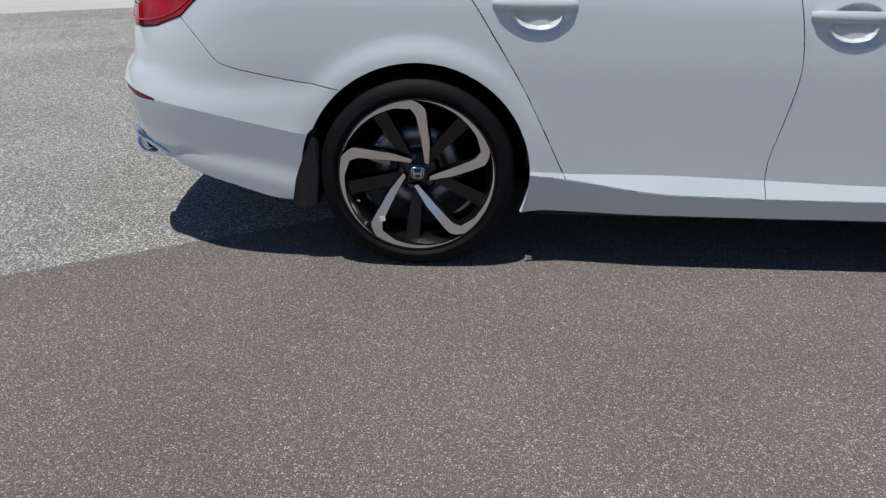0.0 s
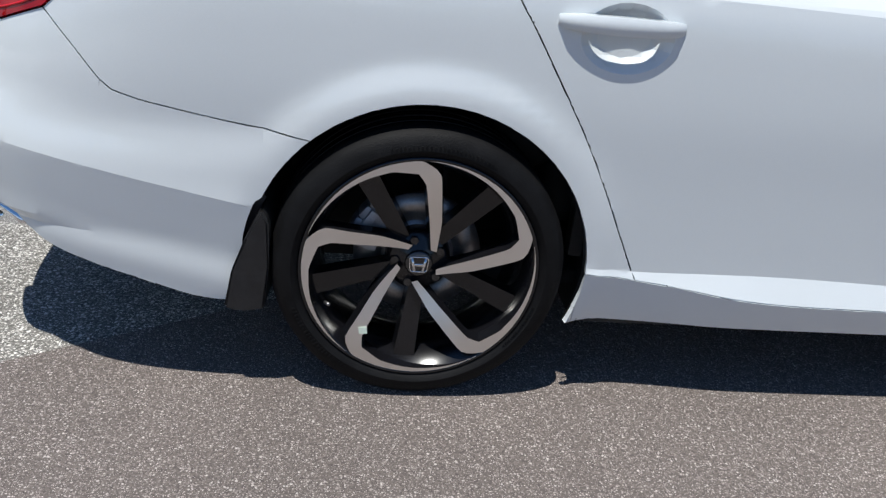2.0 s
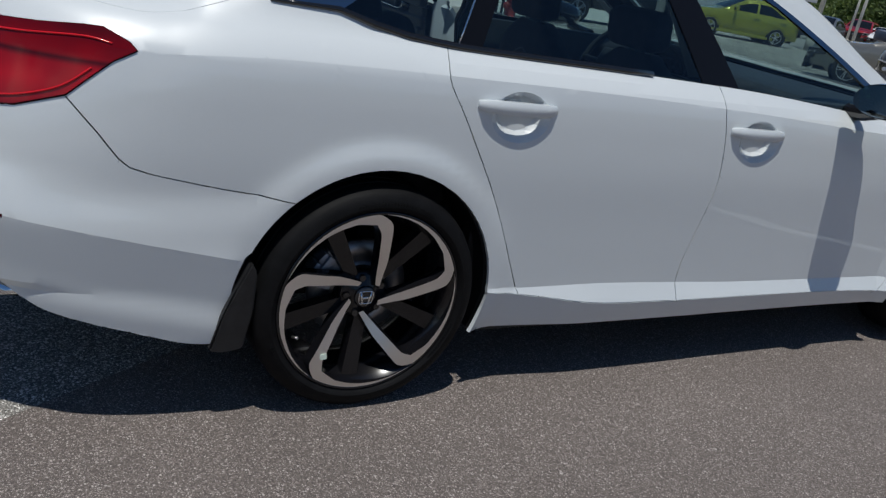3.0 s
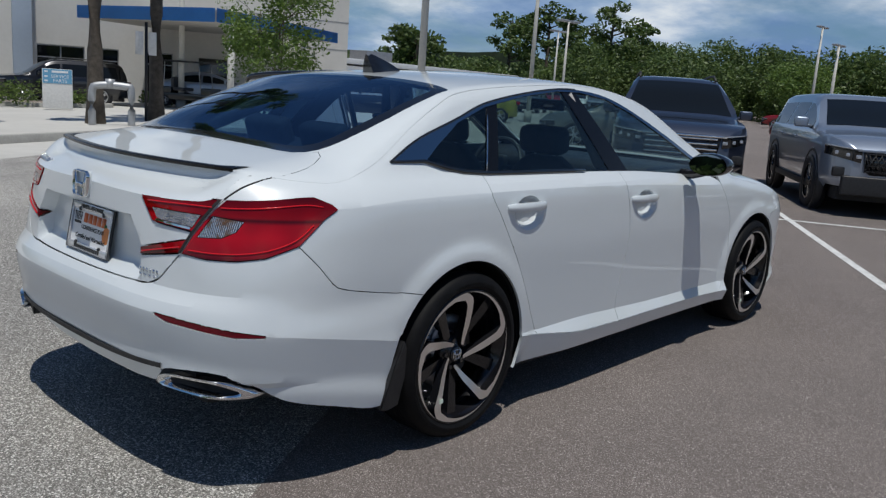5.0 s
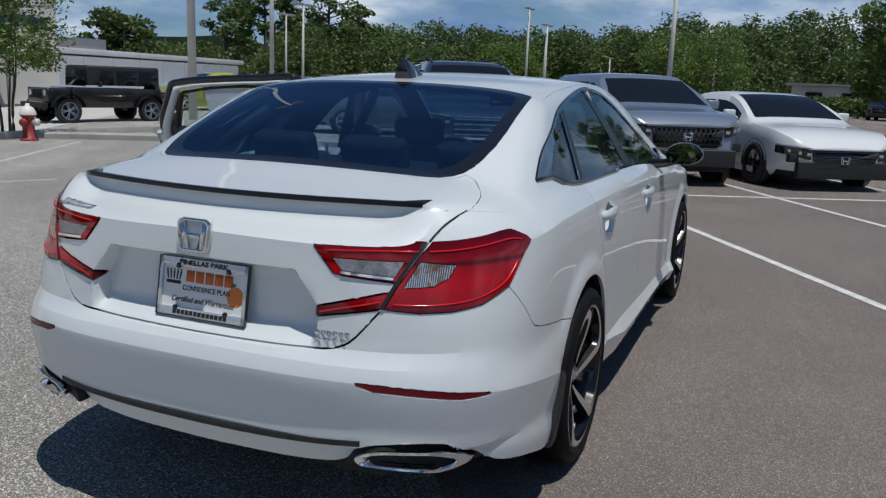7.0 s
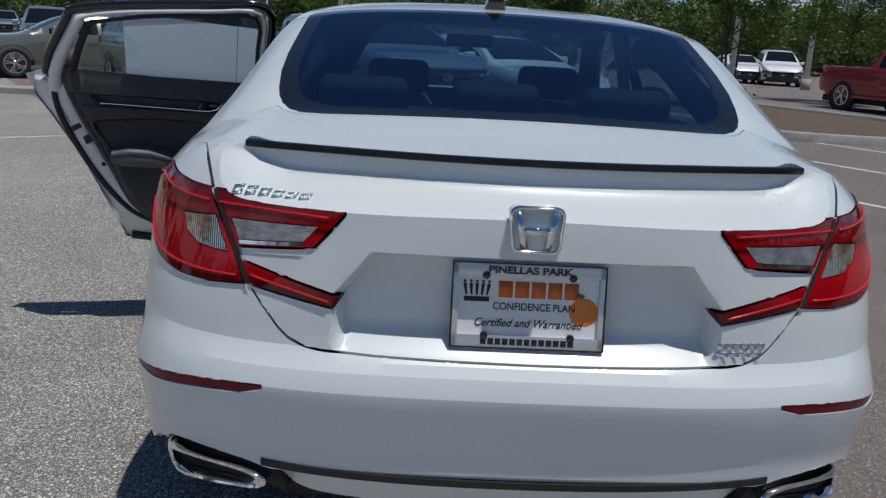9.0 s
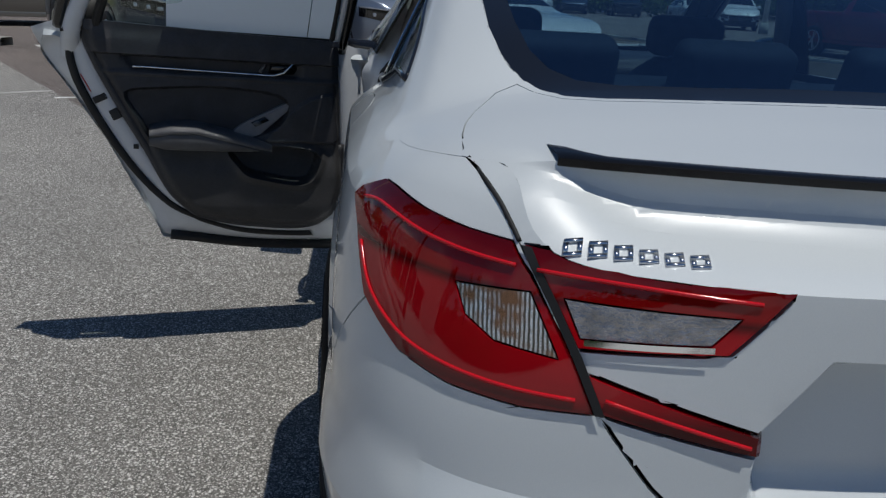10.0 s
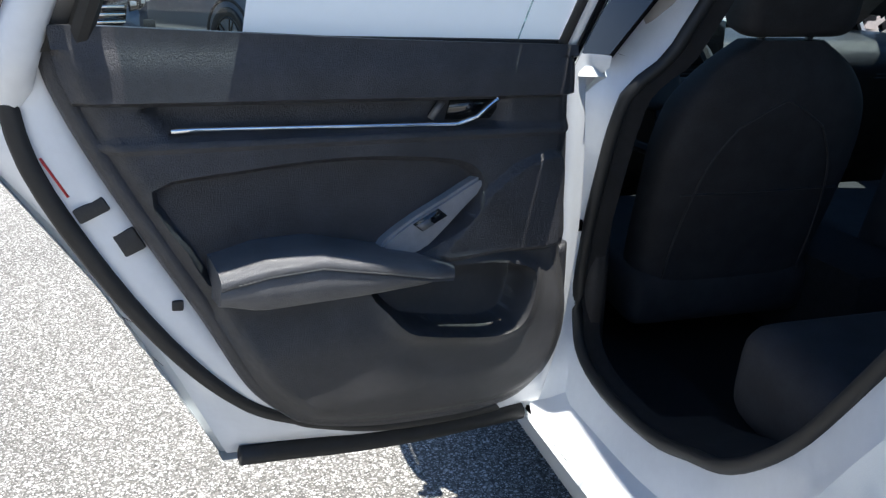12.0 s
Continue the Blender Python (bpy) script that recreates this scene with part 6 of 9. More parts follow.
for n, (u0, u1) in enumerate(((0.688, 0.236), (0.233, 0.150))):
    bm = bmesh.new()
    rows = []
    for j in range(7):
        rows.append([])
        for k in range(9):
            u = u0 + (u1 - u0) * k / 8
            zt = 1.331 + 0.022 * (0.688 - u) / 0.45 - 0.045 * (0.688 - u) / 0.54
            z = 1.072 + (zt - 1.072) * j / 6
            rows[-1].append(bm.verts.new((1.21 - u, frame_y(u, z) - 0.0135, z)))
    for a, b in zip(rows, rows[1:]):
        for k in range(8):
            bm.faces.new((a[k], a[k + 1], b[k + 1], b[k]))
    sh = part("window_sheet", bm, M_PAPER, None, "")
    sh.matrix_local = OPEN
    tagged(sh, "blank white paper sheet taped inside the open door's window", "paper sheet", "sheets on the door window")
# check strap and hinges on the body
bm = bmesh.new()
tube(bm, [(1.188, 0.818, 0.691), (1.160, 0.865, 0.688), (1.13, 0.925, 0.685)], 0.007, 8)
box(bm, (1.190, 0.814, 0.691), (0.022, 0.03, 0.026), 0.004)
part("check_strap", bm, M_GLOSSBLACK, sedan, "black door check strap")
for z in (0.58, 0.93):
    bm = bmesh.new()
    box(bm, (1.195, 0.878, z), (0.05, 0.035, 0.045), 0.006)
    tube(bm, [(1.185, 0.90, z - 0.03), (1.185, 0.90, z + 0.03)], 0.011, 10)
    part("door_hinge", bm, M_JAMB, sedan)

# aperture: painted jamb from the outer edge in to the seal
SEAL_IN = [(1.05, 1.20), (1.072, 1.05), (1.105, 0.93), (1.138, 0.80), (1.178, 0.65), (1.200, 0.53), (1.172, 0.42), (1.05, 0.380), (0.86, 0.388), (0.74, 0.425), (0.637, 0.467), (0.517, 0.576), (0.42, 0.715), (0.355, 0.83), (0.30, 0.965), (0.31, 1.07), (0.44, 1.265), (0.53, 1.325), (0.68, 1.350), (0.86, 1.372), (0.97, 1.372), (1.03, 1.33)]
SEAL_IN = smooth_poly(SEAL_IN, 4, True)


def seal_deep(x, z):
    """How far in from the flank the door seal lies."""
    return 0.100


OUT_LOOP = [p for p in REAR_SEAM] + [(0.27, 1.055), (0.385, 1.30), (0.42, 1.335), (0.6, 1.365), (0.902, 1.394), (1.10, 1.396), (1.16, 1.30), (1.19, 1.10)] + list(reversed(MID_SEAM))[2:] + [(x, z) for x, z in reversed(SILL) if 0.52 < x < 1.17]


def by_angle(poly, a):
    c = Vector((0.78, 0.80))
    d = Vector((math.cos(a), math.sin(a)))
    best = None
    for p, q in zip(poly, poly[1:] + poly[:1]):
        p, q = Vector(p[:2]) - c, Vector(q[:2]) - c
        e = q - p
        den = d.x * e.y - d.y * e.x
        if abs(den) < 1e-9:
            continue
        t = (p.x * e.y - p.y * e.x) / den
        s = (p.x * d.y - p.y * d.x) / den
        if t > 0 and -1e-6 <= s <= 1 + 1e-6:
            best = t if best is None else max(best, t)
    return c + d * (best or 0.3)


bm = bmesh.new()
rows = []
NA = 120
for k in range(NA):
    a = 2 * math.pi * k / NA
    o, i = by_angle(OUT_LOOP, a), by_angle(SEAL_IN, a)
    yo, yi = side_y(clamp(o.x, 0.1, 1.25), o.y) - 0.014, side_y(clamp(i.x, 0.1, 1.25), i.y) - seal_deep(i.x, i.y)
    seq = []
    for t, ys_ in ((0, 0.0), (0.05, 0.40), (0.25, 0.70), (0.6, 0.82), (0.85, 0.94), (1.0, 1.0)):
        p = o + (i - o) * t
        seq.append(bm.verts.new((p.x, yo + (yi - yo) * ys_, p.y)))
    rows.append(seq)
for a, b in zip(rows, rows[1:] + rows[:1]):
    for j in range(5):
        bm.faces.new((a[j], a[j + 1], b[j + 1], b[j]))
bmesh.ops.recalc_face_normals(bm, faces=bm.faces[:])
part("door_aperture", bm, M_JAMB, sedan, "white painted door opening")
bm = bmesh.new()
sl = [(x, side_y(clamp(x, 0.1, 1.25), z) - seal_deep(x, z), z) for x, z in SEAL_IN]
tube(bm, sl + sl[:1], 0.013, 8, False)
part("aperture_seal", bm, M_SEAL, sedan, "black rubber seal round the door opening")
bm = bmesh.new()
ins = []
for k in range(NA):
    i = by_angle(SEAL_IN, 2 * math.pi * k / NA)
    y = side_y(clamp(i.x, 0.1, 1.25), i.y) - seal_deep(i.x, i.y)
    c = Vector((0.78, 0.80))
    j = i + (c - i).normalized() * 0.012
    ins.append([bm.verts.new((i.x, y - 0.004, i.y)), bm.verts.new((j.x, y - 0.03, j.y)), bm.verts.new((j.x, y - (0.14 if j.x < 0.9 else 0.045), j.y))])
for a, b in zip(ins, ins[1:] + ins[:1]):
    for j in range(2):
        bm.faces.new((a[j], a[j + 1], b[j + 1], b[j]))
part("aperture_trim", bm, M_CARPET, sedan)


# ---- cabin ----
def cushion(bm, size, bevel, m):
    box(bm, (0, 0, 0), size, bevel, m, 4)


def seat(y0):
    """A front seat: cushion, shouldered backrest with seams on its back, headrest on two posts."""
    s = new("front_seat")
    s.parent = sedan
    bm = bmesh.new()
    cushion(bm, (0.52, 0.50, 0.16), 0.06, pose(1.58, y0, 0.47, 0, -6, 0))
    part("seat_cushion", bm, M_SEAT, s)
    wide = curve((0.44, 0.215), (0.55, 0.238), (0.80, 0.248), (0.90, 0.232), (0.98, 0.185), (1.03, 0.125), (1.05, 0.09))
    back = curve((0.44, 1.335), (0.60, 1.285), (0.80, 1.225), (0.95, 1.195), (1.05, 1.205))
    bm = bmesh.new()
    rows = []
    zs_ = [0.44 + 0.61 * k / 26 for k in range(27)]
    for z in zs_:
        w, xb = wide(z), back(z)
        d = 0.075 if z < 0.9 else 0.075 - 0.03 * step(0.9, 1.05, z)
        row = []
        for k in range(28):
            a = 2 * math.pi * k / 28
            ca, sa = math.cos(a), math.sin(a)
            row.append(bm.verts.new((xb + d + d * math.copysign(abs(ca) ** 0.55, ca), y0 + w * math.copysign(abs(sa) ** 0.42, sa), z)))
        rows.append(row)
    for a, b in zip(rows, rows[1:]):
        for k in range(28):
            bm.faces.new((a[k], a[(k + 1) % 28], b[(k + 1) % 28], b[k]))
    bm.faces.new(rows[-1])
    bm.faces.new(list(reversed(rows[0])))
    bmesh.ops.recalc_face_normals(bm, faces=bm.faces[:])
    rest = part("backrest", bm, M_SEAT, s, "black backrest with sewn seams", True, 60)
    for pts in ([(0.72, -0.20), (0.72, 0.20)], [(0.50, -0.185), (0.64, -0.180), (0.78, -0.155), (0.87, -0.105)], [(0.50, 0.185), (0.64, 0.180), (0.78, 0.155), (0.87, 0.105)], [(0.87, -0.105), (0.92, -0.02), (0.92, 0.02), (0.87, 0.105)]):
        bm = bmesh.new()
        tube(bm, [(back(z) + 0.0005, y0 + dy, z) for z, dy in smooth_poly(pts, 6)], 0.0026, 6)
        part("seam", bm, M_LEATHER, rest)
    bm = bmesh.new()
    cushion(bm, (0.11, 0.28, 0.145), 0.05, pose(1.22, y0, 1.132, 0, -10, 0))
    part("headrest", bm, M_SEAT, s)
    for dy in (-0.06, 0.06):
        bm = bmesh.new()
        tube(bm, [(1.24, y0 + dy, 1.02), (1.23, y0 + dy, 1.10)], 0.008)
        part("headrest_post", bm, M_STEEL, s)
    return s


seat(0.345)
seat(-0.345)
bm = bmesh.new()
cushion(bm, (0.56, 1.30, 0.20), 0.07, pose(0.60, 0, 0.475, 0, -7, 0))
cushion(bm, (0.16, 1.28, 0.62), 0.06, pose(0.18, 0, 0.78, 0, -22, 0))
part("rear_bench", bm, M_SEAT, sedan)
for y in (-0.42, 0.0, 0.42):
    bm = bmesh.new()
    cushion(bm, (0.10, 0.28, 0.15), 0.04, pose(0.02, y, 1.10, 0, -18, 0))
    part("rear_headrest", bm, M_SEAT, sedan)
bm = bmesh.new()
box(bm, (1.3, 0, 0.27), (2.3, 1.56, 0.04), 0.01)
box(bm, (1.75, 0, 0.40), (1.2, 0.24, 0.26), 0.03)
part("cabin_floor", bm, M_CARPET, sedan)
bm = bmesh.new()
box(bm, (-0.28, 0, 1.02), (0.58, 1.26, 0.03), 0.01, pose(0, 0, 0, 0, 0, 0))
cushion(bm, (0.16, 0.34, 0.03), 0.012, pose(-0.43, 0, 1.045, 0, 0, 0))
part("parcel_shelf", bm, M_CARPET, sedan)
bm = bmesh.new()
rows = []
for k in range(21):
    y = -0.74 + 1.48 * k / 20
    sec = [(2.42, 1.0), (2.10, 1.0), (1.98, 0.985), (1.93, 0.95), (1.95, 0.88), (2.02, 0.82), (2.04, 0.60), (2.3, 0.45)]
    rows.append([bm.verts.new((x - 0.02 * (y / 0.74) ** 2, y, z)) for x, z in sec])
for a, b in zip(rows, rows[1:]):
    for j in range(7):
        bm.faces.new((a[j], b[j], b[j + 1], a[j + 1]))
part("dashboard", bm, M_LEATHER, sedan)
bm = bmesh.new()
box(bm, (1.915, 0.155, 0.990), (0.02, 0.24, 0.125), 0.008, None)
part("centre_screen", bm, M_SCREEN, sedan, "dark dashboard touch screen")
for y0 in (0.155, 0.62, -0.62):
    bm = bmesh.new()
    for k in range(5):
        box(bm, (1.945, y0, 0.872 + 0.012 * k), (0.02, 0.22 if y0 == 0.155 else 0.12, 0.004))
    part("air_vent", bm, M_TRIMSATIN, sedan)
bm = bmesh.new()
for y in (0.05, 0.21):
    lathe(bm, [(0.0, 0.03), (0.018, 0.03), (0.02, 0.026), (0.021, 0.0)], Matrix.Translation((1.965, y, 0.825)) @ Matrix.Rotation(radians(-90), 4, 'Y'), 20)
part("dash_knobs", bm, M_TRIMSATIN, sedan)
bm = bmesh.new()
wm = Matrix.Translation((1.72, 0.36, 0.90)) @ Matrix.Rotation(radians(-66), 4, 'Y')
ringp = [wm @ Vector((0.185 * math.cos(2 * math.pi * k / 40), 0.185 * math.sin(2 * math.pi * k / 40), 0)) for k in range(41)]
tube(bm, ringp, 0.015, 8, False)
cushion(bm, (0.15, 0.14, 0.05), 0.02, wm)
tube(bm, [wm @ Vector((0, -0.18, 0)), wm @ Vector((0, 0.18, 0))], 0.014)
tube(bm, [wm @ Vector((0, 0, 0)), wm @ Vector((-0.18, 0, 0))], 0.014)
tube(bm, [(1.72, 0.36, 0.90), (2.0, 0.36, 0.80)], 0.04)
part("steering_wheel", bm, M_LEATHER, sedan)
bm = bmesh.new()
box(bm, (1.72, 0.0, 1.305), (0.03, 0.24, 0.065), 0.012, None)
part("cabin_mirror", bm, M_GLOSSBLACK, sedan)
M_PALETRIM = varied("pale_grey_pillar_trim", (0.34, 0.33, 0.32), 0.06, 20, 0.8)
for s in (-1, 1):  # pillar trims inside
    bm = bmesh.new()
    tube(bm, [(1.21, s * 0.755, 0.42), (1.19, s * 0.765, 0.80), (1.165, s * 0.740, 1.03)], 0.026, 8)
    part("pillar_trim", bm, M_SEAT, sedan)
    bm = bmesh.new()
    tube(bm, [(1.195, s * 0.715, 1.03), (1.095, s * 0.655, 1.22), (1.015, s * 0.595, 1.37)], 0.028, 8)
    part("upper_pillar_trim", bm, M_PALETRIM, sedan, "pale grey upper pillar trim")
    bm = bmesh.new()
    tube(bm, [(-0.33, s * 0.66, 1.06), (-0.1, s * 0.63, 1.15), (0.15, s * 0.59, 1.255), (0.4, s * 0.56, 1.31)], 0.045, 8)
    part("pillar_trim", bm, M_LEATHER, sedan)
for y in (-0.745, 0.745):
    bm = bmesh.new()
    if y < 0:
        box(bm, (1.35, y, 0.66), (1.95, 0.05, 0.68), 0.015)
    else:
        box(bm, (1.78, y, 0.66), (1.12, 0.05, 0.68), 0.015)
    part("inner_door_trim", bm, M_TRIM, sedan)
bm = bmesh.new()
box(bm, (0.05, 0, 0.62), (0.04, 1.4, 0.8), 0.01)
part("bulkhead", bm, M_CARPET, sedan)

# ---- the lot: ground in two surfaces that meet along a straight joint ----
DIR = Vector((0.8585, 0.5128))
ACROSS = Vector((-0.5128, 0.8585))
O = Vector((-0.90, -0.79))


def lot(s, t):
    """Plan place from the way along the joint and across it."""
    return O + DIR * s + ACROSS * t


def fall(t):
    """The lot falls gently away towards the showroom."""
    return -0.45 * step(4.0, 22.0, t)


def ground_z(x, y):
    d = Vector((x, y)) - O
    return fall(d.dot(ACROSS))


def chip_material(name, binder, stones, scale, cover, bump, tone):
    """Stone chips of uneven size in a binder, seen from above."""
    m = mat(name, binder[0], 0.85)
    nt = m.node_tree
    co = nt.nodes.new("ShaderNodeTexCoord")

    def chips(scale, cover):
        wob = nt.nodes.new("ShaderNodeTexNoise")
        wob.inputs["Scale"].default_value = scale * 1.4
        nt.links.new(co.outputs["Object"], wob.inputs["Vector"])
        add = nt.nodes.new("ShaderNodeVectorMath")
        add.operation = 'MULTIPLY_ADD'
        add.inputs[1].default_value = (0.5 / scale,) * 3
        nt.links.new(wob.outputs["Color"], add.inputs[0])
        nt.links.new(co.outputs["Object"], add.inputs[2])
        v = nt.nodes.new("ShaderNodeTexVoronoi")
        v.inputs["Scale"].default_value = scale
        nt.links.new(add.outputs[0], v.inputs["Vector"])
        sep = nt.nodes.new("ShaderNodeSeparateColor")
        nt.links.new(v.outputs["Color"], sep.inputs[0])
        size = nt.nodes.new("ShaderNodeMath")
        size.operation = 'MULTIPLY_ADD'
        size.inputs[1].default_value, size.inputs[2].default_value = 0.42, 0.26
        nt.links.new(sep.outputs[2], size.inputs[0])
        rel = nt.nodes.new("ShaderNodeMath")
        rel.operation = 'DIVIDE'
        nt.links.new(v.outputs["Distance"], rel.inputs[0])
        nt.links.new(size.outputs[0], rel.inputs[1])
        core = ramp_node(m, rel.outputs[0], [(0.62, (1, 1, 1)), (0.98, (0, 0, 0))])
        some = ramp_node(m, sep.outputs[1], [(1 - cover - 0.02, (0, 0, 0)), (1 - cover + 0.02, (1, 1, 1))])
        return ramp_node(m, sep.outputs[0], stones), mix_node(m, 1.0, some, core, 'MULTIPLY'), core

    n2 = noise_node(m, scale * 0.8, 5.0, 0.7)
    col = ramp_node(m, n2, [(0.3, binder[0]), (0.7, binder[1])])
    c1, k1, h1 = chips(scale * 1.9, cover)
    c2, k2, h2 = chips(scale, cover * 0.8)
    col = mix_node(m, k2, mix_node(m, k1, col, c1), c2)
    worn = ramp_node(m, noise_node(m, 1.1, 5.0, 0.6), [(0.25, (tone[0],) * 3), (0.55, (1.0, 1.0, 1.0)), (0.8, (tone[1],) * 3)])
    stain = ramp_node(m, noise_node(m, 0.23, 3.0, 0.5), [(0.3, (0.80, 0.80, 0.81)), (0.6, (1.0, 1.0, 1.0))])
    feed(m, "Base Color", mix_node(m, 1.0, mix_node(m, 1.0, col, worn, 'MULTIPLY'), stain, 'MULTIPLY'))
    bump_node(m, mix_node(m, 0.5, mix_node(m, 0.5, h1, h2), n2), bump, 0.0045)
    return m


M_ASPHALT = chip_material("brown_asphalt", ((0.058, 0.047, 0.042), (0.215, 0.180, 0.162)), [(0.08, (0.155, 0.130, 0.117)), (0.40, (0.31, 0.266, 0.240)), (0.72, (0.50, 0.440, 0.402)), (0.95, (0.66, 0.60, 0.56))], 146, 0.80, 1.0, (0.84, 1.12))
M_CHIP = chip_material("pale_chip_paving", ((0.050, 0.047, 0.042), (0.29, 0.275, 0.248)), [(0.05, (0.32, 0.302, 0.272)), (0.35, (0.60, 0.573, 0.525)), (0.65, (0.80, 0.773, 0.72)), (0.92, (0.94, 0.916, 0.866))], 88, 0.92, 1.0, (0.82, 1.10))
M_DRIVE = varied("pale_concrete_drive", (0.50, 0.485, 0.45), 0.08, 0.4, 0.85, 0.2, 60)
bm = bmesh.new()
ss = [-420, -160, -60, -20, -8, 0, 8, 20, 40, 80, 160, 420]
ts = [-420, -160, -60, -20, -8, -3, 0, 4, 5.5, 7, 9, 11, 13, 15, 17, 19, 22, 40, 80, 160, 420]
gv = [[bm.verts.new((*lot(s, t), fall(t))) for t in ts] for s in ss]
for i in range(len(ss) - 1):
    for j in range(len(ts) - 1):
        f = bm.faces.new((gv[i][j], gv[i + 1][j], gv[i + 1][j + 1], gv[i][j + 1]))
        f.material_index = 0 if ts[j + 1] <= 0 else 1 if ts[j] < 7 else 2
solid("ground", bm, [M_ASPHALT, M_CHIP, M_DRIVE], "parking lot of brown asphalt beside pale chip paving", "ground", kind="structure")
M_LINE = varied("worn_white_line_paint", (0.62, 0.62, 0.60), 0.22, 9, 0.8, 0.2, 200)


def strip_between(name, a, b, width, material, lift=0.004):
    a, b = Vector(a), Vector(b)
    n = max(2, int((b - a).length / 2))
    d = (b - a).normalized()
    w = Vector((-d.y, d.x)) * width / 2
    bm = bmesh.new()
    rows = []
    for k in range(n + 1):
        p = a + (b - a) * k / n
        rows.append([bm.verts.new((*(p + w), ground_z(*(p + w)) + lift)), bm.verts.new((*(p - w), ground_z(*(p - w)) + lift))])
    for p, q in zip(rows, rows[1:]):
        bm.faces.new((p[0], p[1], q[1], q[0]))
    return solid(name, bm, material, "worn white painted parking line", "road marking", group="parking lines", kind="structure")


for t in (-0.95, -3.40, -5.85, -8.30, -10.75):
    strip_between("parking_line", lot(2.6 if t < -1 else 7.2, t), lot(15.0, t), 0.085, M_LINE)
strip_between("parking_line", lot(8.9, 0.1), lot(8.0, -12.5), 0.10, M_LINE, 0.0055)
M_FAINT = varied("faded_line_paint", (0.50, 0.49, 0.46), 0.25, 7, 0.85)
strip_between("parking_line", (3.2, 7.75), (9.5, 11.35), 0.08, M_FAINT)
strip_between("parking_line", (5.2, 6.5), (7.2, 4.05), 0.09, M_FAINT)
strip_between("parking_line", (3.6, 7.6), (4.9, 7.05), 0.08, M_FAINT, 0.0055)


# ---- vehicles round about ----
M_TYRE2 = varied("plain_tyre", (0.02, 0.02, 0.021), 0.2, 20, 0.75)
M_CARGLASS = mat("dark_vehicle_glass", (0.008, 0.010, 0.012), 0.02, 0.0, 0.0, 0.28)
M_LAMP = varied("headlamp", (0.55, 0.57, 0.60), 0.3, 40, 0.12, 0.4, 90, metal=0.6)


def car_paint(name, c, metal=0.35):
    m = mat(name, c, 0.28, metal, 1.0)
    return m


def road_wheel(parent, x, y, r, rimcol):
    w = new("wheel")
    w.parent = parent
    sgn = 1 if y > 0 else -1
    m = Matrix.Translation((x, y, r)) @ Matrix.Rotation(radians(-90 * sgn), 4, 'X')
    bm = bmesh.new()
    lathe(bm, [(r * 0.66, 0.07), (r * 0.74, 0.10), (r * 0.92, 0.10), (r, 0.06), (r, -0.10), (r * 0.7, -0.1)], m, 36)
    part("tyre", bm, M_TYRE2, w)
    bm = bmesh.new()
    lathe(bm, [(r * 0.68, 0.085), (r * 0.64, 0.088), (r * 0.60, 0.03), (r * 0.1, 0.02), (0.0, 0.02)], m, 30)
    part("rim_barrel", bm, M_GLOSSBLACK, w)
    bm = bmesh.new()
    for k in range(5):
        for off in (-9, 9):
            a = 72 * k + off
            box(bm, (0, 0, 0), (r * 0.58, r * 0.065, 0.03), 0, m @ Matrix.Rotation(radians(a), 4, 'Z') @ Matrix.Translation((r * 0.36, 0, 0.062)))
    lathe(bm, [(r * 0.68, 0.086), (r * 0.66, 0.096), (r * 0.62, 0.09)], m, 30)
    lathe(bm, [(r * 0.16, 0.05), (r * 0.14, 0.085), (0.0, 0.088)], m, 20)
    part("rim", bm, rimcol, w)


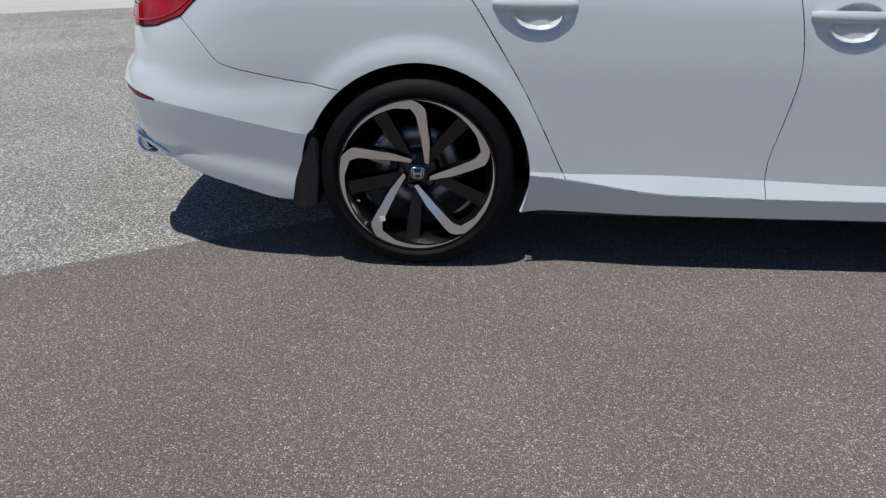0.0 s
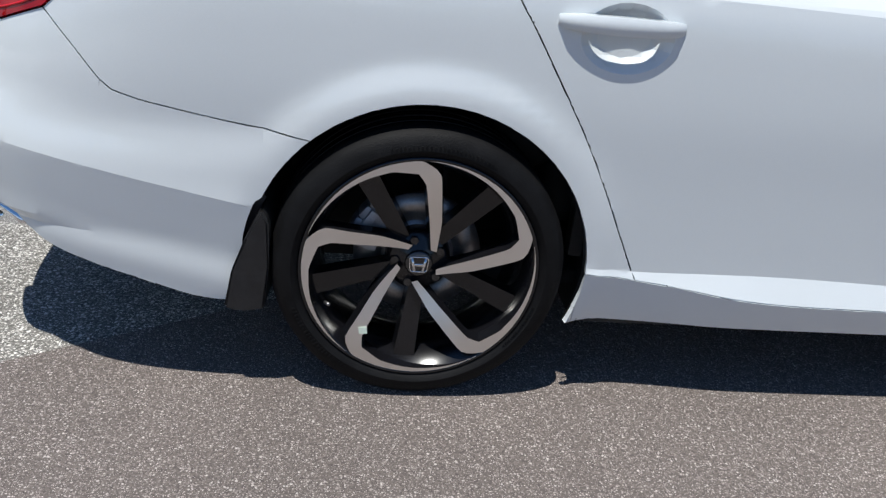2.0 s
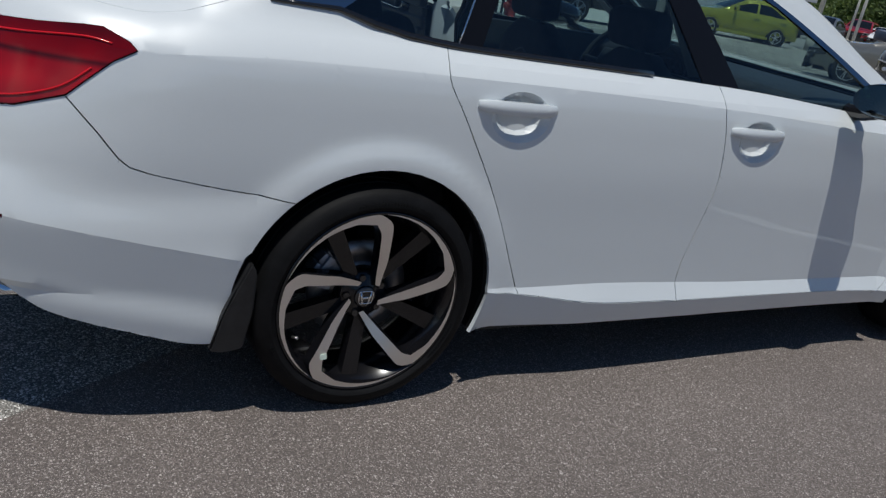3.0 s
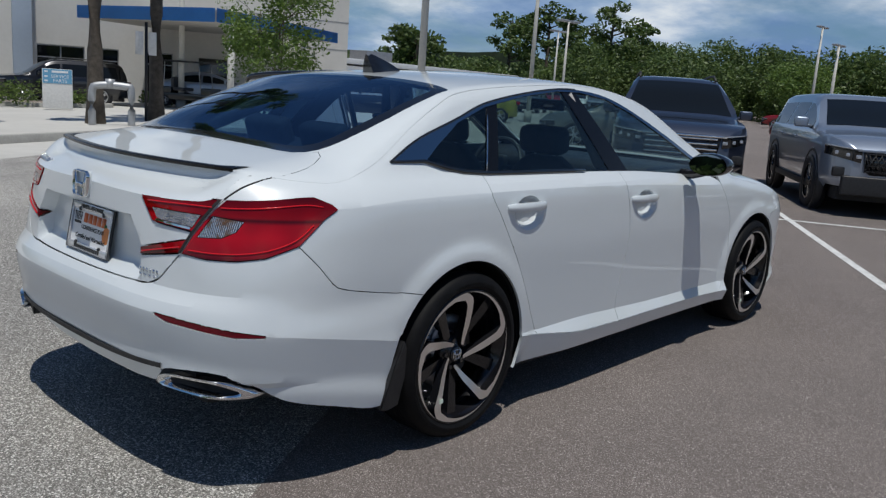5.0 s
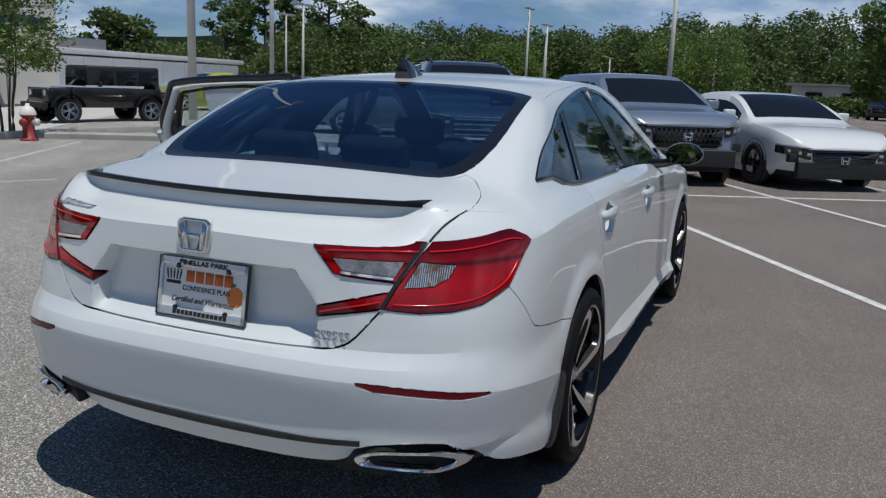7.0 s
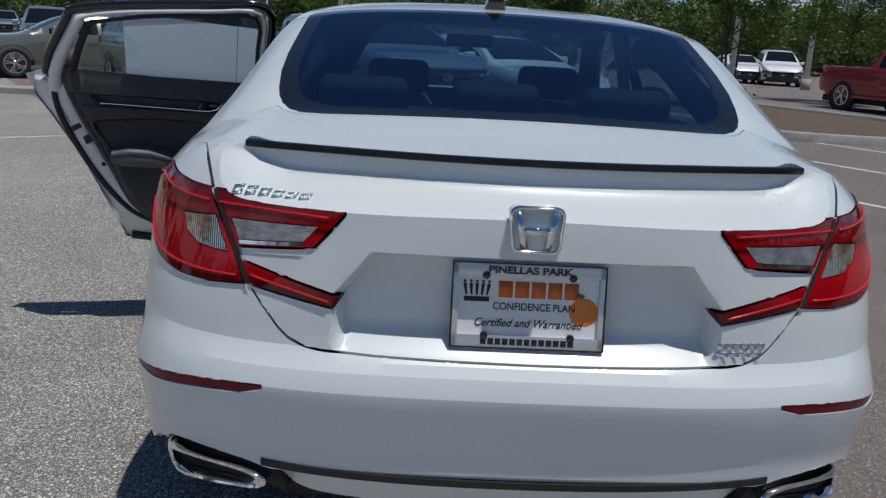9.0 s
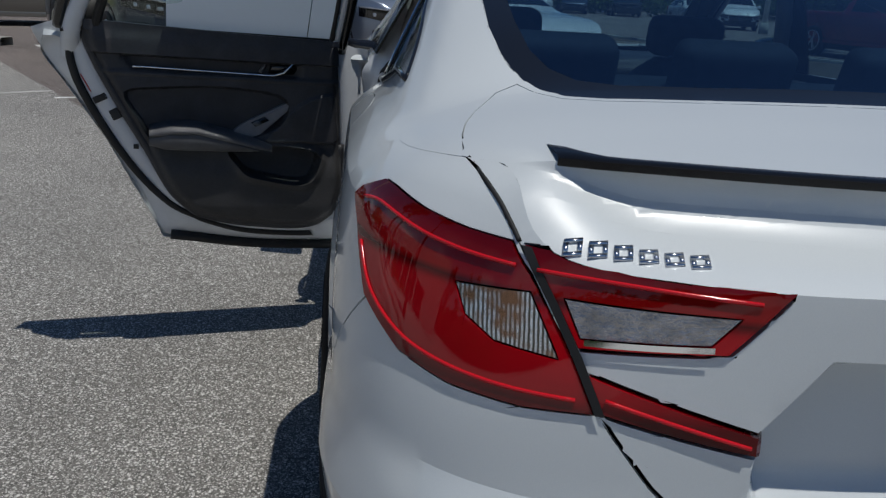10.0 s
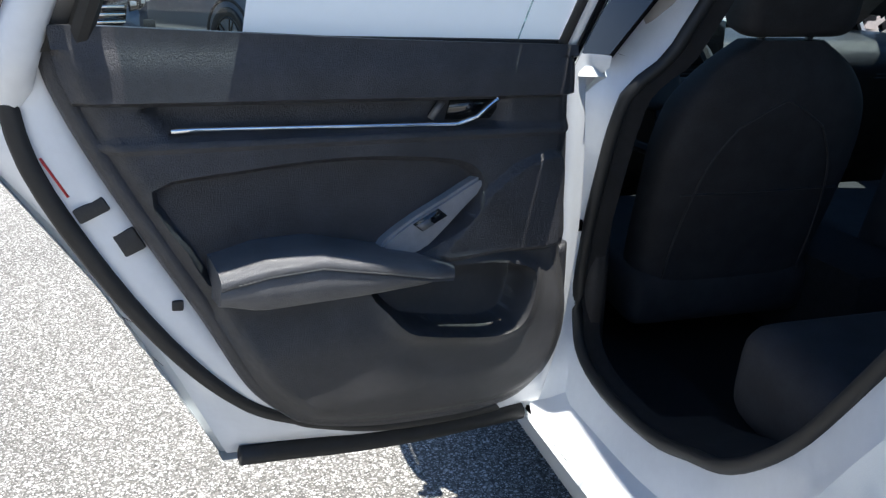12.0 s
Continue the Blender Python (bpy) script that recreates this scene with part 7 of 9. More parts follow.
def vehicle(name, label, category, paint, m, L, W, top_knots, belt_h, glass_x, wheels_x, r_wheel, grille="black", clad=False, rails=False, low=0.24, posts=(), rimcol=None, group="parked cars"):
    """A parked vehicle, nose at x = 0, running back to x = -L. glass_x: cowl, screen top, rear glass top, rear glass foot."""
    v = thing(name, label, category, m, group)
    zt = curve(*top_knots)
    hw = W / 2
    xs_ = sorted(set([round(-L * k / 46, 4) for k in range(47)] + [round(x, 4) for x in glass_x]))
    plan_f = lambda x: 1 - 0.30 * max(0, 1 + x / 0.55) ** 2.4 if x > -0.55 else (1 - 0.22 * max(0, 1 - (x + L) / 0.5) ** 2.2 if x < -L + 0.5 else 1.0)
    cowl, stop_, rtop, rfoot = glass_x
    bm = bmesh.new()
    rows = []
    for x in xs_:
        k = plan_f(x)
        T = zt(x)
        bz = min(belt_h, T - 0.03)
        cab = clamp((T - bz - 0.03) / 0.15)
        ry = hw * k * (0.955 - 0.05 * (1 - cab)) - (T - bz) * 0.40 * cab
        up = low + (0.10 if x > -0.5 or x < -L + 0.45 else 0)
        sec = [(hw * k * 0.90, up), (hw * k * 0.985, up + 0.09), (hw * k, 0.55), (hw * k, bz - 0.20), (hw * k * 0.985, bz - 0.06), (hw * k * 0.955, bz), (ry + 0.02 * cab, bz + (T - bz) * 0.86 * cab + 0.006), (ry * 0.93, T - 0.022), (ry * 0.6, T - 0.004), (0, T)]
        rows.append([(x, y, z) for y, z in sec])
    for sgn in (1, -1):
        vs = [[bm.verts.new((x, sgn * y, z)) for x, y, z in row] for row in rows]
        for a, b in zip(vs, vs[1:]):
            for j in range(len(a) - 1):
                q = (a[j], b[j], b[j + 1], a[j + 1])
                bm.faces.new(q if sgn > 0 else tuple(reversed(q)))
        for end, rev in ((vs[0], False), (vs[-1], True)):
            cap = end + [bm.verts.new((end[0].co.x, 0, end[0].co.z))]
            bm.faces.new(cap)
    bmesh.ops.remove_doubles(bm, verts=bm.verts, dist=1e-4)
    bmesh.ops.recalc_face_normals(bm, faces=bm.faces[:])
    body = part("body", bm, paint, v, "", True, 40)

    def side_pt(x, f, out=0.004):
        k = plan_f(x)
        T = zt(x)
        bz = min(belt_h, T - 0.03)
        ry = hw * k * 0.955 - (T - bz) * 0.40
        y0, z0, y1, z1 = hw * k * 0.955, bz, ry + 0.02, bz + (T - bz) * 0.86
        return y0 + (y1 - y0) * f + out, z0 + (z1 - z0) * f

    # side glass, pane by pane
    edges = [cowl - 0.30] + list(posts) + [rfoot + 0.18]
    for a, b in zip(edges, edges[1:]):
        for sgn in (1, -1):
            bm = bmesh.new()
            n = 6
            lo_, hi_ = [], []
            for k in range(n + 1):
                x = a - 0.04 + (b + 0.04 - (a - 0.04)) * k / n
                room = zt(x) - belt_h
                f1 = clamp((room - 0.10) / max(room, 0.01), 0.06, 0.93)
                y, z = side_pt(x, 0.06)
                lo_.append(bm.verts.new((x, sgn * y, z)))
                y, z = side_pt(x, f1)
                hi_.append(bm.verts.new((x, sgn * y, z)))
            for k in range(n):
                bm.faces.new((lo_[k], lo_[k + 1], hi_[k + 1], hi_[k]))
            part("side_window", bm, M_CARGLASS, v)
    # screens
    for nm, xa, xb in (("windscreen", cowl - 0.04, stop_ + 0.03), ("rear_screen", rfoot + 0.04, rtop - 0.03)):
        bm = bmesh.new()
        grid_ = []
        for i in range(7):
            x = xa + (xb - xa) * i / 6
            T = zt(x)
            bz = min(belt_h, T - 0.03)
            ry = (hw * plan_f(x) * 0.955 - (T - bz) * 0.40) * 0.90
            grid_.append([bm.verts.new((x + (0.004 if nm == "windscreen" else -0.004), ry * y, T - 0.020 * y * y + 0.006)) for y in (-1, -0.6, -0.2, 0.2, 0.6, 1)])
        for a, b in zip(grid_, grid_[1:]):
            for j in range(5):
                bm.faces.new((a[j], a[j + 1], b[j + 1], b[j]))
        part(nm, bm, M_CARGLASS, v)
    for x in wheels_x:
        for sgn in (1, -1):
            bm = bmesh.new()
            mm = Matrix.Translation((x, sgn * (hw - 0.10), r_wheel)) @ Matrix.Rotation(radians(-90 * sgn), 4, 'X')
            lathe(bm, [(0.0, 0.092), (r_wheel * 1.13, 0.092), (r_wheel * 1.13, 0.106), (r_wheel * (1.24 if clad else 1.15), 0.106), (r_wheel * (1.24 if clad else 1.15), 0.0)], mm, 40)
            part("wheel_arch", bm, M_BLACK, v)
            road_wheel(v, x, sgn * (hw - 0.075), r_wheel, rimcol or M_MACHINED)
    # nose
    fz = zt(-0.05)
    face = Matrix(((0, 0, 1, 0), (1, 0, 0, 0), (0, 1, 0, 0), (0, 0, 0, 1)))

    def nose_x(y):
        return -0.55 + 0.55 * (max(0.0, (1 - abs(y) / hw) / 0.30) ** (1 / 2.4) if abs(y) > hw * 0.70 else 1.0)

    bm = bmesh.new()
    gw, g0, g1 = W * 0.29, fz - 0.40, fz - 0.10
    prism(bm, [(-gw, g1), (-gw * 0.9, g0 + 0.04), (-gw * 0.8, g0), (gw * 0.8, g0), (gw * 0.9, g0 + 0.04), (gw, g1)], 0.022, Matrix.Translation((0.0, 0, 0)) @ face)
    gr = part("grille", bm, M_GLOSSBLACK, v)
    for k in range(4):
        bm = bmesh.new()
        box(bm, (0.026, 0, g0 + 0.05 + (g1 - g0 - 0.07) * k / 3), (0.012, gw * 1.8, 0.022 if grille == "chrome" else 0.012), 0.003)
        part("grille_bar", bm, M_CHROME if grille == "chrome" else M_BLACK, gr)
    if grille == "mesh":
        bm = bmesh.new()
        for k in range(-7, 8):
            for sl in (-1, 1):
                tube(bm, [(0.03, k * gw / 7.5, g0 + 0.03), (0.03, clamp(k * gw / 7.5 + sl * 0.12, -gw * 0.95, gw * 0.95), g1 - 0.03)], 0.006, 4)
        part("grille_mesh", bm, M_BLACK, gr)
    bm = bmesh.new()
    badge_shape(bm, 0.15, 0.12, Matrix.Translation((0.03, 0, (g0 + g1) / 2 + 0.01)) @ face, 0.012)
    part("nose_badge", bm, M_CHROME, gr)
    bm = bmesh.new()
    box(bm, (0.004, 0, g1 + 0.02), (0.05, gw * 2.25, 0.03), 0.01)
    part("bonnet_edge_trim", bm, M_CHROME if grille == "chrome" else paint, v)
    for sgn in (1, -1):
        bm = bmesh.new()
        cols = []
        for k in range(11):  # wraps round the corner with the body
            t = k / 10
            y = gw * 1.02 + (hw * 0.985 - gw * 1.02) * t
            x = nose_x(y) + 0.016
            cols.append((x, sgn * y, g1 + 0.035 + 0.035 * t, g1 - 0.15 + 0.085 * t))
        fr = [[bm.verts.new((x, y, a)), bm.verts.new((x + 0.004, y, (a + b) / 2)), bm.verts.new((x, y, b)), bm.verts.new((x - 0.07, y * 0.98, b)), bm.verts.new((x - 0.07, y * 0.98, a))] for x, y, a, b in cols]
        for p, q in zip(fr, fr[1:]):
            for k in range(5):
                bm.faces.new((p[k], p[(k + 1) % 5], q[(k + 1) % 5], q[k]))
        bm.faces.new(fr[0])
        bm.faces.new(list(reversed(fr[-1])))
        bmesh.ops.recalc_face_normals(bm, faces=bm.faces[:])
        hl = part("headlamp", bm, M_GLOSSBLACK, v)
        bm = bmesh.new()
        tube(bm, [(x + 0.004, y, a - 0.012) for x, y, a, b in cols], 0.011, 6)
        part("light_strip", bm, M_LAMP, hl, "pale light strip")
        for k in (1, 4, 7):
            x, y, a, b = cols[k]
            bm = bmesh.new()
            box(bm, (x - 0.004, y, (a + b) / 2 - 0.015), (0.03, 0.075, 0.050), 0.012)
            part("lamp_lens", bm, M_LAMP, hl)
        bm = bmesh.new()
        yf = hw * 0.80
        box(bm, (nose_x(yf) - 0.02, sgn * yf, low + 0.30), (0.10, 0.22, 0.13), 0.02, None, 2)
        part("fog_lamp_bay", bm, M_BLACK, v)
        bm = bmesh.new()
        box(bm, (cowl - 0.42, sgn * (hw + 0.10), belt_h + 0.10), (0.10, 0.20, 0.15), 0.04, None, 3)
        tube(bm, [(cowl - 0.42, sgn * (hw * 0.93), belt_h + 0.03), (cowl - 0.42, sgn * (hw + 0.05), belt_h + 0.07)], 0.025)
        part("door_mirror", bm, paint, v)
        bm = bmesh.new()
        box(bm, (-L + 0.05, sgn * hw * 0.80, belt_h - 0.14), (0.16, hw * 0.30, 0.16), 0.03, None, 3)
        part("tail_lamp", bm, M_RED, v)
        for xh in (cowl - 1.25, cowl - 2.25):
            bm = bmesh.new()
            box(bm, (xh, sgn * (hw + 0.012), belt_h - 0.13), (0.20, 0.03, 0.035), 0.01)
            part("door_handle", bm, paint, v)
        if rails:
            bm = bmesh.new()
            rl = []
            for k in range(9):
                x = stop_ - 0.15 + (rtop + 0.2 - stop_) * k / 8
                T = zt(x)
                ry = (hw * 0.955 - (T - belt_h) * 0.40) * 0.90
                rl.append((x, sgn * ry, T + (0.05 if 0 < k < 8 else -0.01)))
            tube(bm, rl, 0.02, 8)
            part("roof_rail", bm, M_BLACK, v)
    bm = bmesh.new()
    box(bm, (-0.03, 0, low + 0.13), (0.12, W * 0.80, 0.26), 0.03, None, 3)
    part("lower_bumper", bm, M_BLACK, v, "black lower bumper")
    bm = bmesh.new()
    for sgn in (1, -1):
        box(bm, (-L / 2, sgn * (hw - 0.05), low + 0.04), (L - 1.9, 0.12, 0.10), 0.02)
    part("side_cladding", bm, M_BLACK if clad else paint, v)
    bm = bmesh.new()
    box(bm, (-L / 2, 0, 0.30), (L * 0.92, W * 0.80, 0.18), 0.02)
    part("underbody", bm, M_UNDER, v)
    return v


SUV_TOP = lambda hood, roof, L: ((-L, 0.75), (-L + 0.06, 1.05), (-L + 0.30, roof - 0.12), (-L + 0.55, roof - 0.03), (-2.6, roof), (-2.15, roof - 0.02), (-1.75, roof - 0.17), (-1.10, hood + 0.05), (-0.9, hood), (-0.35, hood - 0.06), (-0.08, hood - 0.14), (0.0, hood - 0.22))
CAR_TOP = lambda hood, roof, L: ((-L, 0.70), (-L + 0.05, 0.98), (-L + 0.5, 1.06), (-L + 1.15, roof - 0.08), (-2.9, roof), (-2.45, roof - 0.01), (-2.1, roof - 0.07), (-1.30, hood + 0.06), (-1.15, hood), (-0.5, hood - 0.07), (-0.12, hood - 0.20), (0.0, hood - 0.32))
FACE_YAW = 180 + math.degrees(math.atan2(DIR.y, DIR.x))


def parked(s, t, turn=0.0):
    p = lot(s, t)
    return Matrix.Translation((p.x, p.y, ground_z(p.x, p.y))) @ Matrix.Rotation(radians(FACE_YAW + turn), 4, 'Z')


M_SILVER = car_paint("silver_paint", (0.30, 0.345, 0.42), 0.55)
M_BLUEGREY = car_paint("blue_grey_paint", (0.045, 0.055, 0.085), 0.5)
M_BLACKPAINT = car_paint("black_paint", (0.010, 0.010, 0.012), 0.2)
M_WHITEPAINT = car_paint("white_paint", (0.72, 0.73, 0.74), 0.0)
M_REDPAINT = car_paint("red_paint", (0.30, 0.010, 0.014), 0.2)
M_YELLOW = car_paint("lime_yellow_paint", (0.42, 0.40, 0.05), 0.2)
M_GREYPAINT = car_paint("grey_paint", (0.16, 0.17, 0.18), 0.5)
M_GOLDGREY = car_paint("warm_grey_paint", (0.24, 0.235, 0.21), 0.5)
vehicle("suv", "silver five-door SUV with black mesh grille and claddings", "car", M_SILVER, parked(9.6, -4.97), 4.83, 1.98, SUV_TOP(1.15, 1.68, 4.83), 1.11, (-1.10, -1.95, -4.35, -4.70), (-0.95, -3.77), 0.385, "mesh", True, False, 0.30, (-2.35, -3.30), M_GLOSSBLACK)
vehicle("suv", "dark blue-grey SUV with chrome grille bars and roof rails", "car", M_BLUEGREY, parked(10.4, -2.10), 4.94, 1.99, SUV_TOP(1.15, 1.79, 4.94), 1.12, (-1.10, -1.95, -4.45, -4.80), (-0.95, -3.77), 0.375, "chrome", True, True, 0.28, (-2.35, -3.35))
vehicle("sedan_car", "grey saloon standing across the drive behind the open door", "car", M_GOLDGREY, Matrix.Translation((16.2, 10.3, 0)) @ Matrix.Rotation(radians(122), 4, 'Z'), 4.7, 1.84, CAR_TOP(0.98, 1.46, 4.7), 0.97, (-1.30, -2.2, -3.7, -4.25), (-0.92, -3.7), 0.335, "black", False, False, 0.2, (-2.7, -3.5))
vehicle("sedan_car", "white saloon with black grille parked nose out", "car", M_WHITEPAINT, parked(9.3, -7.35), 4.88, 1.86, CAR_TOP(0.98, 1.45, 4.88), 0.97, (-1.30, -2.25, -3.75, -4.35), (-0.95, -3.78), 0.335, "black", False, False, 0.19, (-2.75, -3.65), M_GLOSSBLACK)


def parked_at(az, d, yaw, eye=(-2.6, -2.0)):
    x, y = eye[0] + d * math.cos(radians(az)), eye[1] + d * math.sin(radians(az))
    return Matrix.Translation((x, y, ground_z(x, y))) @ Matrix.Rotation(radians(yaw), 4, 'Z')


vehicle("suv", "black SUV parked before the showroom windows", "car", M_BLACKPAINT, parked_at(69.5, 36, 165), 4.9, 1.95, SUV_TOP(1.10, 1.75, 4.9), 1.08, (-1.10, -1.95, -4.4, -4.75), (-0.95, -3.77), 0.38, "black", False, True, 0.26, (-2.35, -3.35))
vehicle("hatchback", "lime yellow compact car standing across the lot", "car", M_YELLOW, parked_at(42.6, 34, 150), 4.2, 1.78, CAR_TOP(1.0, 1.52, 4.2), 1.0, (-1.25, -2.05, -3.55, -4.05), (-0.85, -3.35), 0.32, "black", False, False, 0.2, (-2.5,))
vehicle("sedan_car", "silver saloon parked in the canopy's shade", "car", M_SILVER, parked_at(52.9, 37.5, -38), 4.6, 1.80, CAR_TOP(0.98, 1.44, 4.6), 0.97, (-1.30, -2.2, -3.6, -4.15), (-0.92, -3.6), 0.325, "black", False, False, 0.2, (-2.7, -3.5))
vehicle("sedan_car", "bright red saloon parked far across the lot", "car", M_REDPAINT, parked_at(20.3, 62, 100), 4.7, 1.83, CAR_TOP(0.98, 1.46, 4.7), 0.97, (-1.30, -2.2, -3.7, -4.25), (-0.92, -3.7), 0.33, "black", False, False, 0.2, (-2.7, -3.5))
rng = random.Random(5)
far_cols = [M_WHITEPAINT, M_SILVER, M_GREYPAINT, M_BLACKPAINT, M_REDPAINT, M_BLUEGREY]
for k, (az, d, yaw, col) in enumerate(((34.2, 52, 205, 2), (32.6, 66, 205, 4), (31.2, 66, 205, 0), (29.6, 66, 205, 1), (27.9, 62, 205, 3), (26.2, 60, 205, 1), (-12.6, 60, 170, 5), (-16.0, 60, 170, 3), (-20.5, 46, 175, 0), (-6.0, 62, 165, 3), (12.5, 40, 205, 2), (24.0, 30, 205, 1))):
    if k % 2:
        vehicle("suv", "SUV standing in a far parking row", "car", far_cols[col], parked_at(az, d, yaw, (-3.0, -0.4)), 4.7, 1.92, SUV_TOP(1.08, 1.70, 4.7), 1.05, (-1.10, -1.95, -4.2, -4.55), (-0.92, -3.60), 0.36, "black", False, False, 0.26, (-2.35, -3.30))
    else:
        vehicle("sedan_car", "saloon standing in a far parking row", "car", far_cols[col], parked_at(az, d, yaw, (-3.0, -0.4)), 4.7, 1.83, CAR_TOP(0.98, 1.46, 4.7), 0.97, (-1.30, -2.2, -3.7, -4.25), (-0.92, -3.7), 0.33, "black", False, False, 0.2, (-2.7, -3.5))
VAN_TOP = ((-4.9, 0.8), (-4.86, 1.5), (-4.7, 1.74), (-3.0, 1.78), (-2.2, 1.72), (-1.3, 1.25), (-1.0, 1.10), (-0.3, 0.98), (0.0, 0.75))
vehicle("minivan", "white minivan parked across the lot", "car", M_WHITEPAINT, parked_at(-23.6, 45, 165, (-2.5, 0.4)), 4.9, 1.95, VAN_TOP, 1.05, (-1.2, -2.1, -4.5, -4.8), (-0.95, -3.9), 0.33, "black", False, False, 0.2, (-2.3, -3.5))


def pickup(m):
    v = vehicle("pickup_truck", "dark red pickup truck with open load bed", "truck", M_REDPAINT, m, 5.8, 2.02, ((-5.8, 0.9), (-5.75, 1.22), (-3.75, 1.24), (-3.70, 1.30), (-3.5, 1.78), (-2.5, 1.88), (-2.2, 1.84), (-1.55, 1.30), (-1.3, 1.22), (-0.1, 1.12), (0.0, 0.95)), 1.20, (-1.45, -2.2, -3.5, -3.68), (-1.0, -4.6), 0.41, "chrome", False, False, 0.38, (-2.6,))
    return v


pickup(parked_at(-36.5, 24, 195, (-2.5, 0.4)))


# ---- boxy off-roaders by the kerb ----
def off_roader(paint, roof, m, label, sc=1.0):
    v = thing("off_roader", label, "car", m @ Matrix.Scale(sc, 4), "parked cars")
    bm = bmesh.new()
    box(bm, (-2.45, 0, 0.80), (3.1, 1.50, 0.62), 0.06, None, 3)
    box(bm, (-0.72, 0, 0.86), (1.15, 1.28, 0.46), 0.07, None, 3)
    part("body", bm, paint, v)
    bm = bmesh.new()
    box(bm, (-2.70, 0, 1.50), (2.55, 1.40, 0.62), 0.10, None, 3)
    part("soft_top", bm, roof, v)
    for sgn in (1, -1):
        for xa, xb in ((-1.62, -2.30), (-2.42, -3.10), (-3.22, -3.86)):
            bm = bmesh.new()
            prism(bm, [(xa - (0.12 if xa == -1.62 else 0), 1.20), (xb, 1.20), (xb, 1.66), (xa - (0.28 if xa == -1.62 else 0), 1.66)], 0.012, Matrix.Translation((0, sgn * 0.702, 0)) @ Matrix(((1, 0, 0, 0), (0, 0, sgn, 0), (0, 1, 0, 0), (0, 0, 0, 1))))
            part("side_window", bm, M_CARGLASS, v)
        for x in (-0.72, -3.55):
            bm = bmesh.new()
            arc = [(x + 0.52 * math.cos(radians(a)), sgn * 0.80, 0.42 + 0.50 * math.sin(radians(a))) for a in range(10, 171, 16)]
            for p, q in zip(arc, arc[1:]):
                vs = [bm.verts.new(c) for c in (Vector(p) + Vector((0, -0.15, 0)), Vector(p) + Vector((0, 0.13, 0)), Vector(q) + Vector((0, 0.13, 0)), Vector(q) + Vector((0, -0.15, 0)))]
                bm.faces.new(vs)
            r = bmesh.ops.solidify(bm, geom=bm.faces[:], thickness=0.05)
            part("wheel_flare", bm, M_BLACK, v)
            road_wheel(v, x, sgn * 0.78, 0.40, M_SILVER)
        bm = bmesh.new()
        lathe(bm, [(0.0, 0.03), (0.10, 0.02), (0.11, -0.03)], Matrix.Translation((-0.15, sgn * 0.45, 0.92)) @ Matrix.Rotation(radians(90), 4, 'Y'), 20)
        part("headlamp", bm, M_LAMP, v)
        bm = bmesh.new()
        box(bm, (-1.75, sgn * 0.86, 1.24), (0.08, 0.16, 0.18), 0.03)
        part("door_mirror", bm, M_BLACK, v)
    bm = bmesh.new()
    prism(bm, [(-0.62, 1.16), (0.62, 1.16), (0.58, 1.68), (-0.58, 1.68)], 0.02, Matrix.Translation((-1.40, 0, 0)) @ Matrix(((0, 0, 1, 0), (1, 0, 0, 0), (0, 1, 0, 0), (0, 0, 0, 1))) @ Matrix.Rotation(radians(0), 4, 'X'))
    part("windscreen", bm, M_CARGLASS, v)
    for k in range(7):
        bm = bmesh.new()
        box(bm, (-0.135, -0.24 + 0.08 * k, 0.90), (0.02, 0.035, 0.26), 0.008)
        part("grille_slot", bm, M_GAP, v)
    bm = bmesh.new()
    box(bm, (-0.03, 0, 0.56), (0.18, 1.45, 0.16), 0.03)
    part("bumper", bm, M_BLACK, v)
    bm = bmesh.new()
    lathe(bm, [(0.0, 0.09), (0.25, 0.10), (0.38, 0.08), (0.40, 0.0), (0.38, -0.08)], Matrix.Translation((-4.12, 0.0, 1.0)) @ Matrix.Rotation(radians(-90), 4, 'Y'), 32)
    part("spare_wheel", bm, M_TYRE2, v)
    return v


off_roader(M_BLACKPAINT, M_BLACK, parked_at(49.4, 25.0, 164, (-2.85, -1.93)), "black boxy off-roader with black soft top", 0.86)


def golf_cart(m):
    """A small cart: tub, bench, canopy on four posts."""
    v = thing("golf_cart", "dark golf cart with a flat roof on thin posts", "golf cart", m, "parked cars")
    bm = bmesh.new()
    box(bm, (-1.2, 0, 0.42), (2.3, 1.15, 0.30), 0.06, None, 3)
    box(bm, (-0.22, 0, 0.66), (0.42, 1.10, 0.34), 0.08, None, 3)
    box(bm, (-2.05, 0, 0.66), (0.60, 1.12, 0.30), 0.06, None, 3)
    part("body", bm, M_BLACKPAINT, v)
    bm = bmesh.new()
    box(bm, (-1.45, 0, 0.72), (0.50, 1.05, 0.14), 0.05, None, 3)
    box(bm, (-1.72, 0, 1.00), (0.12, 1.05, 0.44), 0.05, None, 3)
    part("bench", bm, M_LEATHER, v)
    bm = bmesh.new()
    box(bm, (-1.25, 0, 1.86), (1.95, 1.18, 0.07), 0.03, None, 3)
    part("canopy", bm, M_BLACK, v)
    for x, lean_in in ((-0.42, -0.10), (-2.10, 0.05)):
        for y in (-0.52, 0.52):
            bm = bmesh.new()
            tube(bm, [(x, y, 0.75), (x + lean_in, y, 1.85)], 0.018, 6)
            part("post", bm, M_GALV, v)
    for x in (-0.45, -2.0):
        for y in (-0.50, 0.50):
            road_wheel(v, x, y, 0.23, M_SILVER)
    return v



